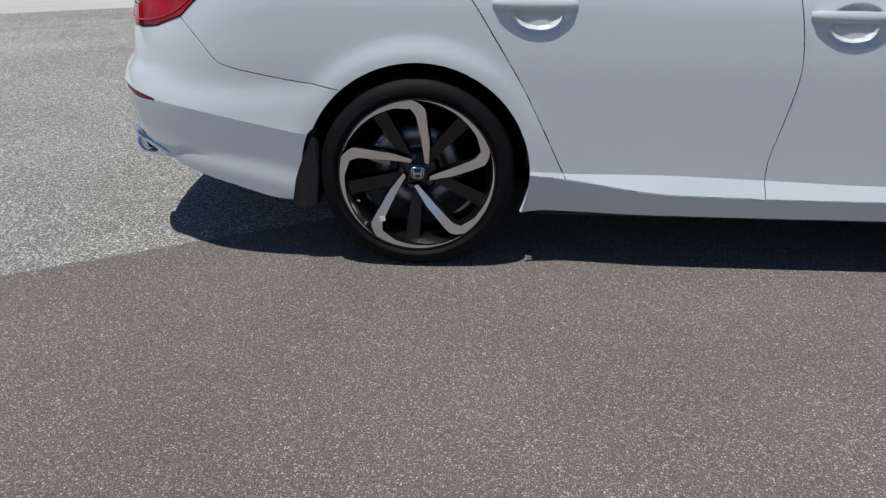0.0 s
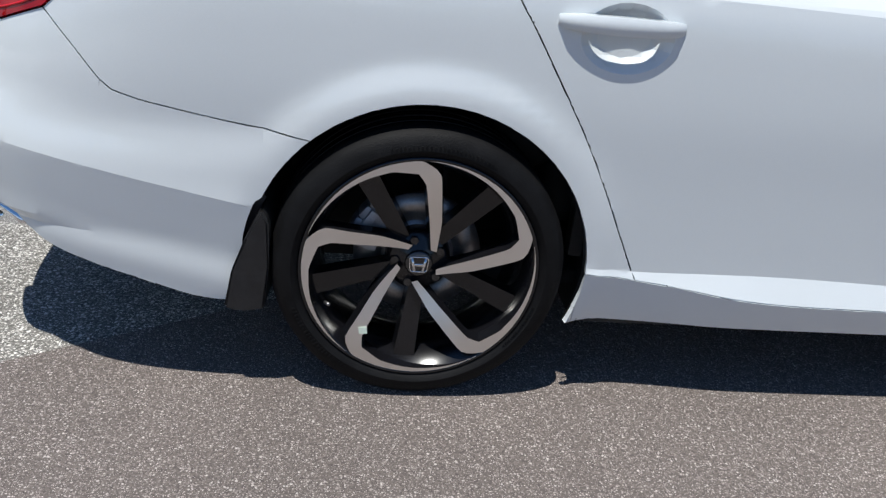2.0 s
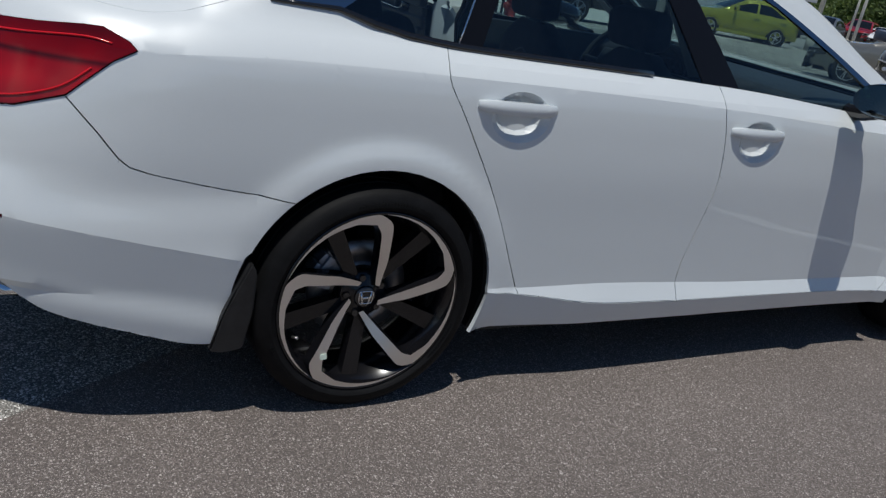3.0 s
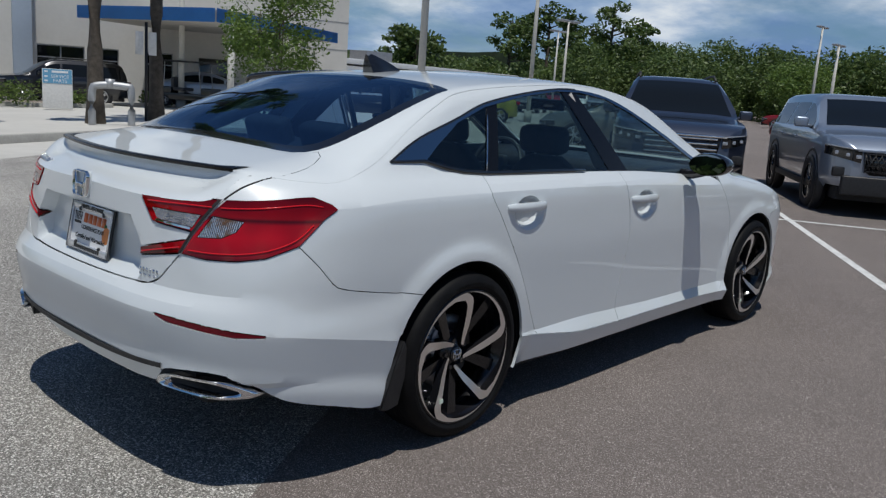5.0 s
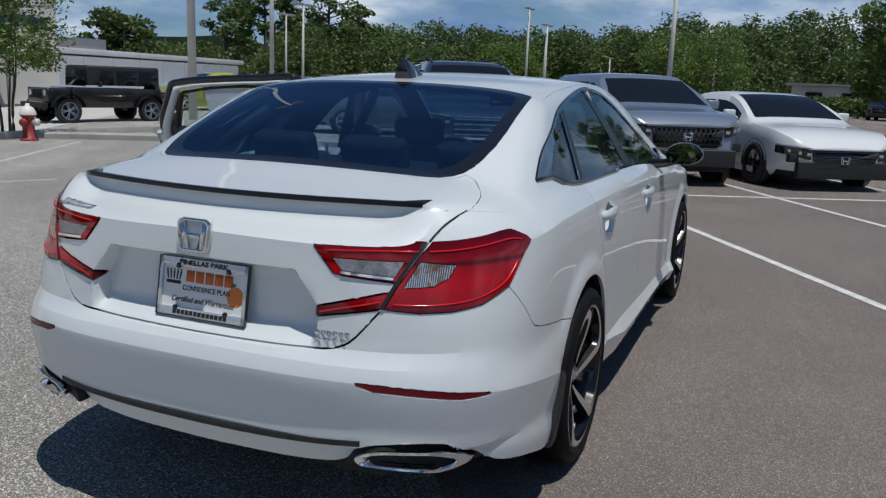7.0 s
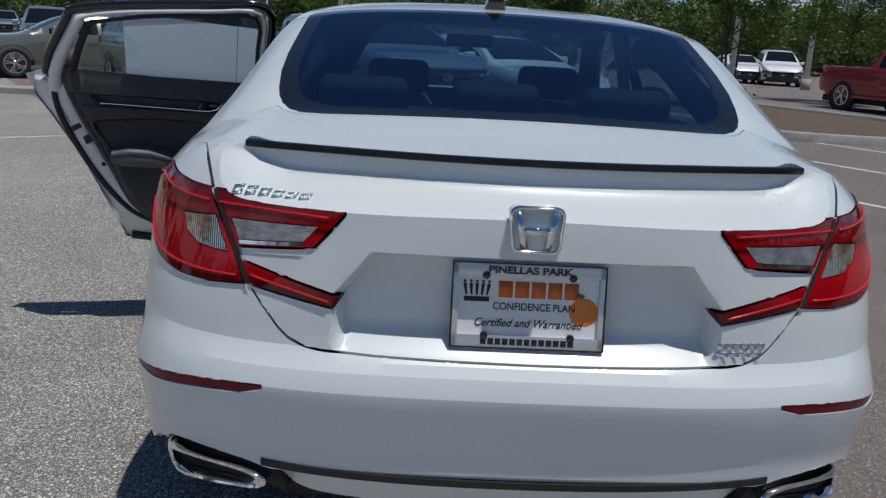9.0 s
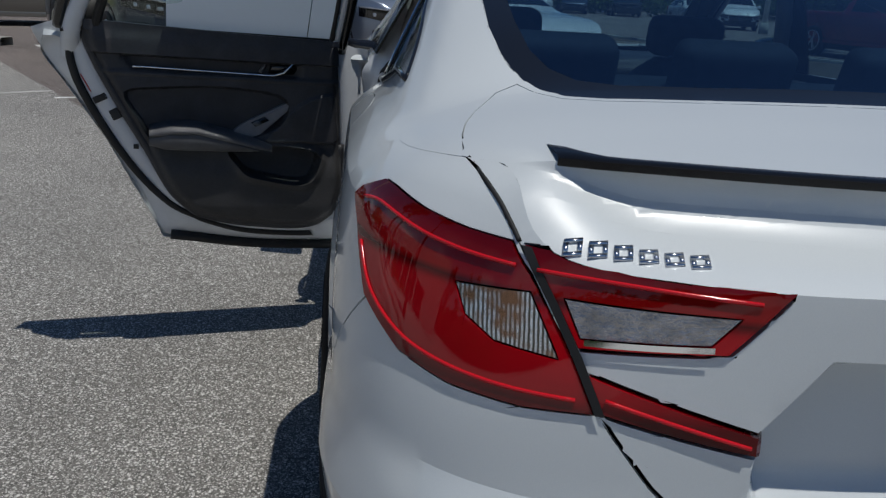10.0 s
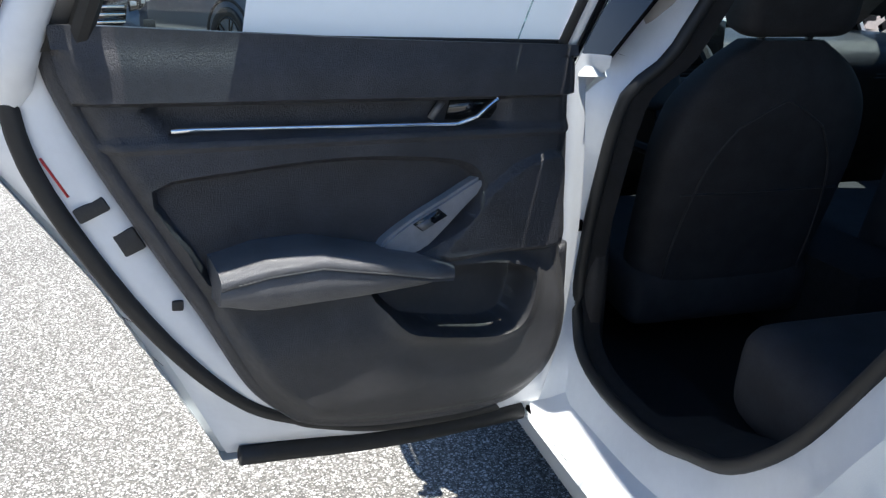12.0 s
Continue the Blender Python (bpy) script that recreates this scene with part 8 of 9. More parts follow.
# ---- kerbs, islands ----
M_KERB = varied("weathered_concrete", (0.36, 0.35, 0.32), 0.15, 2.5, 0.85, 0.3, 50)
M_MULCH = varied("brown_mulch", (0.115, 0.085, 0.060), 0.45, 14, 0.95, 0.9, 60)
M_SOIL = varied("grey_soil", (0.20, 0.17, 0.14), 0.3, 8, 0.95, 0.6, 40)


def kerb(name, pts, label, closed=False, w=0.16, h=0.14):
    P = [Vector(p) for p in smooth_poly(pts, 6, closed)]
    bm = bmesh.new()
    rows = []
    n = len(P)
    for i, p in enumerate(P):
        a, b = (P[i - 1], P[(i + 1) % n]) if closed else (P[max(i - 1, 0)], P[min(i + 1, n - 1)])
        d = (b - a).normalized()
        s = Vector((-d.y, d.x)) * w / 2
        z = ground_z(p.x, p.y)
        rows.append([bm.verts.new((*(p + s * q), z + k)) for q, k in ((1, -0.05), (1, h - 0.03), (0.8, h), (-0.8, h), (-1, h - 0.03), (-1, -0.05))])
    for a, b in zip(rows, rows[1:] + (rows[:1] if closed else [])):
        for j in range(5):
            bm.faces.new((a[j], a[j + 1], b[j + 1], b[j]))
    bmesh.ops.recalc_face_normals(bm, faces=bm.faces[:])
    return solid(name, bm, M_KERB, label, "kerb", kind="structure")


def bed(name, pts, material, label, lift=0.08):
    P = smooth_poly(pts, 6, True)
    bm = bmesh.new()
    c = Vector((sum(p[0] for p in P) / len(P), sum(p[1] for p in P) / len(P)))
    rings = []
    for f, k in ((1.0, lift), (0.7, lift + 0.04), (0.35, lift + 0.06)):
        rings.append([bm.verts.new((c.x + (p[0] - c.x) * f, c.y + (p[1] - c.y) * f, ground_z(*p[:2]) + k)) for p in P])
    for a, b in zip(rings, rings[1:]):
        for k in range(len(P)):
            bm.faces.new((a[k], a[(k + 1) % len(P)], b[(k + 1) % len(P)], b[k]))
    bm.faces.new(rings[-1])
    bmesh.ops.recalc_face_normals(bm, faces=bm.faces[:])
    return solid(name, bm, material, label, "planting bed", kind="structure")


kerb("kerb", [(9.6, 12.4), (10.9, 10.2), (11.9, 8.5), (12.25, 7.2), (12.1, 6.4)], "low weathered kerb edging the parking rows", False, 0.3, 0.13)
kerb("kerb", [(-6, 6.8), (-1, 9.7), (3, 11.6), (6, 12.7), (9.2, 12.95), (13, 12.4)], "weathered grey concrete kerb at the drive")
ISLE = [(11.0, -6.0), (13.8, -4.75), (17.0, -3.5), (22.0, -3.0), (27.5, -3.6), (28.0, -5.2), (22.0, -7.2), (15.0, -10.5), (11.5, -10.0)]
kerb("kerb", ISLE, "pale concrete kerb round the mulch island", True, 0.18, 0.15)
bed("planting_bed", ISLE, M_MULCH, "brown mulch in the parking island")
ISLE2 = [(7.0, 29.2), (10.6, 27.6), (13.0, 28.2), (12.0, 30.2), (8.0, 31.6)]
kerb("kerb", ISLE2, "kerb round the sign island", True, 0.18, 0.15)
bed("planting_bed", ISLE2, M_SOIL, "earth bed round the direction sign")


# ---- trees ----
def leaf_material(name, dark, light):
    m = mat(name, dark, 0.55)
    nt = m.node_tree
    g = nt.nodes.new("ShaderNodeNewGeometry")
    c = ramp_node(m, g.outputs["Random Per Island"], [(0.0, dark), (0.6, tuple((a + b) / 2 for a, b in zip(dark, light))), (1.0, light)])
    feed(m, "Base Color", c)
    b = nt.nodes["Principled BSDF"]
    tr = nt.nodes.new("ShaderNodeBsdfTranslucent")
    nt.links.new(c, tr.inputs[0])
    mx = nt.nodes.new("ShaderNodeMixShader")
    mx.inputs[0].default_value = 0.35
    nt.links.new(b.outputs[0], mx.inputs[1])
    nt.links.new(tr.outputs[0], mx.inputs[2])
    nt.links.new(mx.outputs[0], nt.nodes["Material Output"].inputs[0])
    return m


M_LEAF = leaf_material("oak_leaves", (0.030, 0.062, 0.014), (0.110, 0.170, 0.045))
M_LEAF2 = leaf_material("young_tree_leaves", (0.062, 0.118, 0.020), (0.20, 0.29, 0.060))
M_WOODS = leaf_material("distant_foliage", (0.050, 0.092, 0.022), (0.145, 0.20, 0.055))
M_HEDGE = leaf_material("hedge_leaves", (0.05, 0.09, 0.015), (0.16, 0.22, 0.05))
M_BARK = varied("grey_brown_bark", (0.085, 0.070, 0.055), 0.35, 9, 0.9, 0.8, 40)


def leaves(verts, faces, rnd, c, n, radius, size, flat=0.75):
    """n small leaf blades in a clump round c."""
    for _ in range(n):
        while True:
            d = Vector((rnd.uniform(-1, 1), rnd.uniform(-1, 1), rnd.uniform(-1, 1)))
            if 0.05 < d.length < 1:
                break
        p = Vector(c) + Vector((d.x * radius, d.y * radius, d.z * radius * flat))
        a = Vector((rnd.gauss(0, 1), rnd.gauss(0, 1), rnd.gauss(0, 0.6))).normalized()
        b = a.cross(Vector((rnd.gauss(0, 1), rnd.gauss(0, 1), rnd.gauss(0, 1)))).normalized()
        s = size * rnd.uniform(0.6, 1.3)
        i = len(verts)
        verts.extend((p - a * s, p + b * s * 0.45, p + a * s, p - b * s * 0.45))
        faces.append((i, i + 1, i + 2, i + 3))


def leaf_mesh(name, verts, faces, material):
    me = bpy.data.meshes.new(name)
    me.from_pydata([tuple(v) for v in verts], [], faces)
    me.materials.append(material)
    return me


def tree(x, y, height, crown_r, seed, label, trunk_r=0.12, clear=0.35, clumps=26, per=60, leaf=0.09, material=None, stems=1, squash=0.8, group="trees"):
    rnd = random.Random(seed)
    z0 = ground_z(x, y)
    t = thing("tree", label, "tree", Matrix.Translation((x, y, z0)), group)
    bm = bmesh.new()
    base_h = height * clear
    tips = []
    for st in range(stems):
        ox, oy = (0.12 * math.cos(st * 2.1), 0.12 * math.sin(st * 2.1)) if stems > 1 else (0, 0)
        pts = [(ox, oy, -0.1), (ox * 1.2 + rnd.uniform(-0.04, 0.04), oy * 1.2, base_h * 0.5), (ox * 1.8 + rnd.uniform(-0.1, 0.1), oy * 1.8 + rnd.uniform(-0.1, 0.1), base_h), (ox * 2.5 + rnd.uniform(-0.3, 0.3) * crown_r * 0.3, oy * 2.5, height * 0.8)]
        tube(bm, smooth_poly(pts, 4), [trunk_r * (1.25 if k == 0 else 1) * (1 - 0.75 * k / 12) for k in range(13)], 9)
        for k in range(5 if stems > 1 else 9):
            a = rnd.uniform(0, 2 * math.pi)
            h = base_h + (height * 0.75 - base_h) * rnd.random()
            r = crown_r * rnd.uniform(0.5, 0.9)
            e = (r * math.cos(a), r * math.sin(a), h + height * rnd.uniform(0.04, 0.2))
            tube(bm, smooth_poly([(ox * 1.8, oy * 1.8, h * 0.92), (e[0] * 0.5, e[1] * 0.5, (h + e[2]) / 2), e], 3), [trunk_r * 0.4 * (1 - 0.13 * q) for q in range(7)], 6)
            tips.append(e)
    part("trunk", bm, M_BARK, t)
    vs, fs = [], []
    zc, rz = base_h + (height - base_h) * 0.55, (height - base_h) * 0.5
    for k in range(clumps):
        if k < len(tips):
            c = tips[k]
        else:
            a, b = rnd.uniform(0, 2 * math.pi), rnd.uniform(-0.9, 1.0)
            rr = crown_r * math.sqrt(max(0.05, 1 - b * b * 0.8)) * rnd.uniform(0.45, 1.0)
            c = (rr * math.cos(a), rr * math.sin(a), zc + rz * b)
        leaves(vs, fs, rnd, c, int(per * rnd.uniform(0.6, 1.4)), crown_r * rnd.uniform(0.22, 0.42), leaf, squash)
    part("crown", leaf_mesh("crown", vs, fs, material or M_LEAF), None, t)
    return t


def spot(az, d, eye=(-2.85, -1.93)):
    return (eye[0] + d * math.cos(radians(az)), eye[1] + d * math.sin(radians(az)))


tree(*spot(51.0, 19.6), 3.5, 1.25, 3, "small multi-stemmed tree with airy yellow-green crown", 0.035, 0.36, 44, 230, 0.048, M_LEAF2, 4)
tree(*spot(64.4, 22.3, (-2.45, -2.85)), 11.5, 1.7, 11, "tall straight dark-trunked tree standing by the drive", 0.21, 0.72, 26, 120, 0.14)
tree(*spot(60.8, 24.5, (-2.45, -2.85)), 11.0, 1.6, 12, "tall straight dark-trunked tree standing by the drive", 0.21, 0.72, 26, 120, 0.14)
tree(*spot(80.0, 20.0, (-1.6, -2.9)), 12.0, 1.8, 14, "tall straight dark-trunked tree standing by the drive", 0.24, 0.72, 26, 120, 0.14)
tree(*spot(-18.1, 20.6, (-3.0, -0.4)), 4.6, 1.2, 21, "young green tree in the mulch island", 0.045, 0.30, 54, 230, 0.056, M_LEAF2, 3)
tree(*spot(-7.7, 29.0, (-3.0, -0.4)), 5.0, 1.15, 22, "narrow young tree in the mulch island", 0.06, 0.16, 56, 300, 0.065, M_LEAF2, 1)
tree(*spot(-27.5, 30.0, (-2.5, 0.4)), 5.0, 1.9, 23, "young green tree by the far drive", 0.07, 0.3, 44, 220, 0.07, M_LEAF2, 1)
tree(*spot(72.6, 38.0, (-1.6, -2.9)), 2.6, 0.9, 24, "small bare-twigged ornamental tree before the windows", 0.04, 0.3, 26, 40, 0.05, M_SOIL, 3)
tree(*spot(6.5, 56.0, (-2.85, -1.93)), 4.6, 3.2, 25, "broad light-green tree beyond the parked cars", 0.12, 0.2, 50, 260, 0.10, M_LEAF2, 1)
tree(*spot(19.2, 75.0, (-2.45, -2.7)), 4.4, 3.4, 26, "broad light-green tree beyond the parked cars", 0.12, 0.2, 44, 260, 0.12, M_LEAF2, 1)


def tall_pine(az, d, height, seed, eye=(-2.85, -1.93)):
    rnd = random.Random(seed)
    x, y = spot(az, d, eye)
    t = thing("tree", "tall pine with an open ragged crown above the woods", "tree", Matrix.Translation((x, y, ground_z(x, y))), "trees")
    bm = bmesh.new()
    bend = rnd.uniform(-0.6, 0.6)
    tube(bm, smooth_poly([(0, 0, -0.2), (bend * 0.3, 0, height * 0.4), (bend, bend * 0.5, height * 0.75), (bend * 1.2, bend, height * 0.96)], 4), [0.26 * (1 - 0.06 * k) for k in range(13)], 8)
    vs, fs = [], []
    for k in range(13):
        h = height * (0.55 + 0.45 * k / 12)
        a = rnd.uniform(0, 6.28)
        r = rnd.uniform(0.8, 2.4) * (1.15 - 0.6 * k / 12)
        e = (bend + r * math.cos(a), bend * 0.6 + r * math.sin(a), h)
        tube(bm, [(bend * 0.9, bend * 0.5, h - 0.6), e], [0.09, 0.03], 5)
        leaves(vs, fs, rnd, e, 70, rnd.uniform(0.8, 1.35), 0.30, 0.5)
    part("trunk", bm, M_BARK, t)
    part("crown", leaf_mesh("crown", vs, fs, M_WOODS), None, t)


for az, d, h, sd in ((37.2, 92, 9.0, 1), (34.8, 95, 10.5, 2), (33.4, 92, 9.5, 3), (30.6, 96, 11.0, 4), (28.6, 98, 9.5, 5), (43.5, 88, 6.9, 6), (44.6, 90, 7.4, 7), (42.6, 90, 6.6, 8), (36.2, 99, 9.8, 9), (31.8, 100, 9.0, 10)):
    tall_pine(az, d, h, sd)

# the far woods all round, one mass of foliage
rnd = random.Random(77)
vs, fs = [], []
for k in range(560):
    az = -180 + 360 * (k + rnd.random()) / 560 if k % 2 else -40 + 95 * (k + rnd.random()) / 560
    ring_d = rnd.choice((84, 93, 103, 114))
    if 56 < az < 175 or az < -60:
        hgt = rnd.uniform(7.0, 11.0)
    elif az < -2:
        hgt = rnd.uniform(5.4, 7.6) * ring_d / 95
    elif az < 10:
        hgt = rnd.uniform(7.6, 10.4) * ring_d / 95
    elif az > 34:
        hgt = rnd.uniform(3.4, 4.9) * ring_d / 95
    else:
        hgt = rnd.uniform(5.6, 8.2) * ring_d / 95
    x, y = spot(az, ring_d + rnd.uniform(-5, 5))
    z0 = ground_z(x, y)
    w = rnd.uniform(2.4, 4.2)
    big = 1.0 if -35 < az < 50 else 0.45
    for q in range(int(13 * big) + 3):
        a, b = rnd.uniform(0, 6.28), rnd.random()
        c = (x + w * 0.8 * math.cos(a) * (1 - 0.5 * b), y + w * 0.8 * math.sin(a) * (1 - 0.5 * b), z0 + hgt * (0.12 + 0.78 * b))
        leaves(vs, fs, rnd, c, 92 if big == 1 else 16, rnd.uniform(0.9, 1.6), 0.21 if big == 1 else 0.75, 0.8)
woods = new("woods", leaf_mesh("woods", vs, fs, M_WOODS))
tagged(woods, "dense dark green woods closing the far side of the lot", "woods", kind="stuff")
# unbroken ring behind the leaves; its dark colour paints the woods' inner shade
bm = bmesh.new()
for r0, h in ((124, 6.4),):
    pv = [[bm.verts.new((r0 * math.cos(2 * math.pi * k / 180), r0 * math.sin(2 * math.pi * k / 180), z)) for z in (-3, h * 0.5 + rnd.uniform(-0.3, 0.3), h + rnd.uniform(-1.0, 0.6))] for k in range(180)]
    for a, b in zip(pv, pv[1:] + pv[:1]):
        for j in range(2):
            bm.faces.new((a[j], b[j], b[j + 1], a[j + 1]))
solid("backdrop", bm, varied("woods_shadow", (0.020, 0.036, 0.014), 0.5, 0.35, 0.95), "dark ring behind the leaves, painted as the woods' inner shade", "woods", kind="structure")


def hedge(name, a, b, w, h, label, seed, leaf=0.07):
    rnd = random.Random(seed)
    a, b = Vector(a), Vector(b)
    vs, fs = [], []
    n = int((b - a).length / 0.35) + 1
    for k in range(n):
        p = a + (b - a) * k / max(1, n - 1)
        for _ in range(3):
            leaves(vs, fs, rnd, (p.x + rnd.uniform(-w, w) * 0.5, p.y + rnd.uniform(-w, w) * 0.5, ground_z(p.x, p.y) + h * rnd.uniform(0.3, 0.75)), 55, h * 0.45, leaf, 0.9)
    ob = new(name, leaf_mesh(name, vs, fs, M_HEDGE))
    tagged(ob, label, "hedge")


hedge("hedge", spot(78, 36.5, (-1.6, -2.9)), spot(69, 37, (-1.6, -2.9)), 1.0, 0.75, "clipped green hedge under the showroom windows", 1)
hedge("hedge", spot(70.5, 32.5, (-2.45, -2.85)), spot(67.8, 32.5, (-2.45, -2.85)), 1.2, 0.9, "round green shrubs beside the direction sign", 2)
hedge("hedge", spot(66.0, 33.0, (-2.45, -2.85)), spot(65.0, 33.5, (-2.45, -2.85)), 0.6, 0.6, "round green shrubs beside the direction sign", 3)
hedge("hedge", spot(61.5, 38.0, (-2.45, -2.85)), spot(56.5, 38.5, (-2.45, -2.85)), 0.8, 0.6, "low green shrubs before the canopy", 4)
hedge("hedge", spot(-2.0, 66, (-3.0, -0.4)), spot(-18, 66, (-3.0, -0.4)), 1.5, 1.4, "long hedge along the far lot", 5, 0.16)
hedge("hedge", (16.0, -6.6), (16.9, -7.0), 0.5, 0.7, "small shrub at the foot of the young tree", 6, 0.06)

# ---- showroom, canopy, low white building ----
M_WALL = varied("white_rendered_wall", (0.60, 0.58, 0.54), 0.05, 0.6, 0.8, 0.1, 30)
M_WALLBLUE = varied("pale_blue_pier", (0.36, 0.42, 0.50), 0.05, 0.6, 0.7)
M_FASCIA = varied("blue_fascia", (0.035, 0.19, 0.52), 0.08, 0.8, 0.4)
M_SHOPGLASS = mat("shop_glass", (0.010, 0.012, 0.014), 0.04, 0.0, 0.4)
M_FRAME = varied("grey_aluminium", (0.32, 0.32, 0.33), 0.1, 6, 0.4, metal=0.6)
M_SOFFIT = varied("canopy_soffit", (0.42, 0.41, 0.38), 0.06, 0.8, 0.8)
BASE = -0.45
FN = Vector((math.cos(radians(72)), math.sin(radians(72))))
FD = Vector((FN.y, -FN.x))
FO = Vector((-1.58, -2.94)) + FN * 41.0


def face_at(az):
    """Distance along the showroom's front at which the bearing az from the walk's middle meets it."""
    d = Vector((math.cos(radians(az)), math.sin(radians(az))))
    k = 41.0 / d.dot(FN)
    return (Vector((-1.58, -2.94)) + d * k - FO).dot(FD)


FM = Matrix(((FD.x, FN.x, 0, FO.x), (FD.y, FN.y, 0, FO.y), (0, 0, 1, BASE), (0, 0, 0, 1)))
show = thing("showroom", "white rendered car showroom with dark windows and blue canopy", "building", FM)
S0, S1 = face_at(96), face_at(49.6)
wins = [(face_at(88), face_at(83.2)), (face_at(82.6), face_at(78.6)), (face_at(78.0), face_at(75.1)), (face_at(74.5), face_at(71.25)), (face_at(68.9), face_at(66.2)), (face_at(65.6), face_at(64.2)), (face_at(62.6), face_at(60.9))]
cuts = sorted([S0, S1] + [c for w in wins for c in w])
bm = bmesh.new()
holes = {(round(a, 4), round(b, 4)) for a, b in wins}
for a, b in zip(cuts, cuts[1:]):
    hole = (round(a, 4), round(b, 4)) in holes
    for z0, z1 in (((0.0, 0.15), (2.35, 7.5)) if hole else ((0.0, 7.5),)):
        vs = [bm.verts.new((x, y, z)) for x, y, z in ((a, 0, z0), (b, 0, z0), (b, 0, z1), (a, 0, z1))]
        bm.faces.new(vs)
        if hole:
            z = z1 if z0 == 0.0 else z0
            bm.faces.new([bm.verts.new(p) for p in ((a, 0, z), (b, 0, z), (b, 0.25, z), (a, 0.25, z))])
    if hole:
        for x in (a, b):
            bm.faces.new([bm.verts.new(p) for p in ((x, 0, 0.15), (x, 0.25, 0.15), (x, 0.25, 2.35), (x, 0, 2.35))])
for q in (((S1, 0, 0), (S1, 16, 0), (S1, 16, 7.5), (S1, 0, 7.5)), ((S0, 0, 0), (S0, 16, 0), (S0, 16, 7.5), (S0, 0, 7.5)), ((S0, 16, 0), (S1, 16, 0), (S1, 16, 7.5), (S0, 16, 7.5)), ((S0, 0, 7.5), (S1, 0, 7.5), (S1, 16, 7.5), (S0, 16, 7.5))):
    bm.faces.new([bm.verts.new(p) for p in q])
part("wall", bm, M_WALL, show, "", False)
for z in (3.2, 4.6, 6.0):
    bm = bmesh.new()
    box(bm, ((S1 + face_at(56)) / 2, -0.004, z), (S1 - face_at(56), 0.02, 0.03))
    part("wall_joint", bm, M_FRAME, show)
for a, b in wins:
    bm = bmesh.new()
    bm.faces.new([bm.verts.new(p) for p in ((a, 0.2, 0.15), (b, 0.2, 0.15), (b, 0.2, 2.35), (a, 0.2, 2.35))])
    win = part("window", bm, M_SHOPGLASS, show)
    bm = bmesh.new()
    n = max(1, round((b - a) / 1.1))
    for k in range(n + 1):
        box(bm, (a + (b - a) * k / n, 0.16, 1.25), (0.06, 0.08, 2.2))
    for z in (0.18, 0.55 if b - a > 2 else 1.8, 2.32):
        box(bm, ((a + b) / 2, 0.16, z), (b - a, 0.08, 0.05))
    part("frame", bm, M_FRAME, win)
bm = bmesh.new()
box(bm, (face_at(69.7), -0.25, 3.75), (0.75, 0.6, 7.5), 0.02)
part("pier", bm, M_WALLBLUE, show, "pale blue wall pier")
bm = bmesh.new()
box(bm, (face_at(58.2), 0.0, 1.1), (1.7, 0.2, 2.3), 0.02)
part("doorway", bm, M_SHOPGLASS, show)
# canopy, three-cornered out from the wall
cn = [spot(65.4, 37.5, (-2.45, -2.85)), spot(57.2, 31.5, (-2.45, -2.85)), spot(49.4, 42.0, (-2.45, -2.85)), spot(58.0, 46.0, (-2.45, -2.85))]
inv = FM.inverted()
cl = [inv @ Vector((p[0], p[1], BASE)) for p in cn]
bm = bmesh.new()
a = [bm.verts.new((p.x, p.y, 3.45)) for p in cl]
b = [bm.verts.new((p.x, p.y, 3.86)) for p in cl]
bm.faces.new(a)
bm.faces.new(b)
for k in range(4):
    bm.faces.new((a[k], a[(k + 1) % 4], b[(k + 1) % 4], b[k]))
bmesh.ops.recalc_face_normals(bm, faces=bm.faces[:])
can = part("canopy", bm, M_SOFFIT, show, "drive-through canopy", False)
for p, q in ((cl[0], cl[1]), (cl[1], cl[2])):
    bm = bmesh.new()
    d = (q - p).normalized()
    w = Vector((d.y, -d.x, 0)) * 0.04
    vs = [bm.verts.new(c) for c in (p + w + Vector((0, 0, 3.43)), q + w + Vector((0, 0, 3.43)), q + w + Vector((0, 0, 3.92)), p + w + Vector((0, 0, 3.92)))]
    bm.faces.new(vs)
    bmesh.ops.solidify(bm, geom=bm.faces[:], thickness=0.05)
    part("fascia", bm, M_FASCIA, can, "bright blue canopy edge")
for az, d in ((56.2, 32.6), (51.6, 39.0)):
    p = inv @ Vector((*spot(az, d, (-2.45, -2.85)), BASE))
    bm = bmesh.new()
    tube(bm, [(p.x, p.y, 0), (p.x, p.y, 3.45)], 0.13, 14)
    part("canopy_column", bm, M_WALL, can)

low = thing("low_building", "long low white metal building behind the drive", "building", Matrix())
pa, pb = Vector(spot(50.0, 45.0)), Vector(spot(36.6, 66.0))
dd = (pb - pa).normalized()
back = Vector((-dd.y, dd.x)) * 8
bm = bmesh.new()
q = [pa, pb, pb + back, pa + back]
v0 = [bm.verts.new((*p, BASE)) for p in q]
v1 = [bm.verts.new((*p, 2.05)) for p in q]
for k in range(4):
    bm.faces.new((v0[k], v0[(k + 1) % 4], v1[(k + 1) % 4], v1[k]))
bmesh.ops.recalc_face_normals(bm, faces=bm.faces[:])
M_WHITEMETAL = varied("white_wall_metal", (0.80, 0.81, 0.82), 0.03, 0.8, 0.6)
part("wall", bm, M_WHITEMETAL, low, "", False)
bm = bmesh.new()
mid = (pa + pb) / 2 + back / 2
box(bm, (0, 0, 0), ((pb - pa).length + 0.6, 8.6, 0.30), 0.02, Matrix.Translation((mid.x, mid.y, 2.30)) @ Matrix.Rotation(math.atan2(dd.y, dd.x), 4, 'Z'))
part("roof", bm, varied("pale_metal_roof", (0.66, 0.67, 0.68), 0.08, 0.6, 0.5), low)
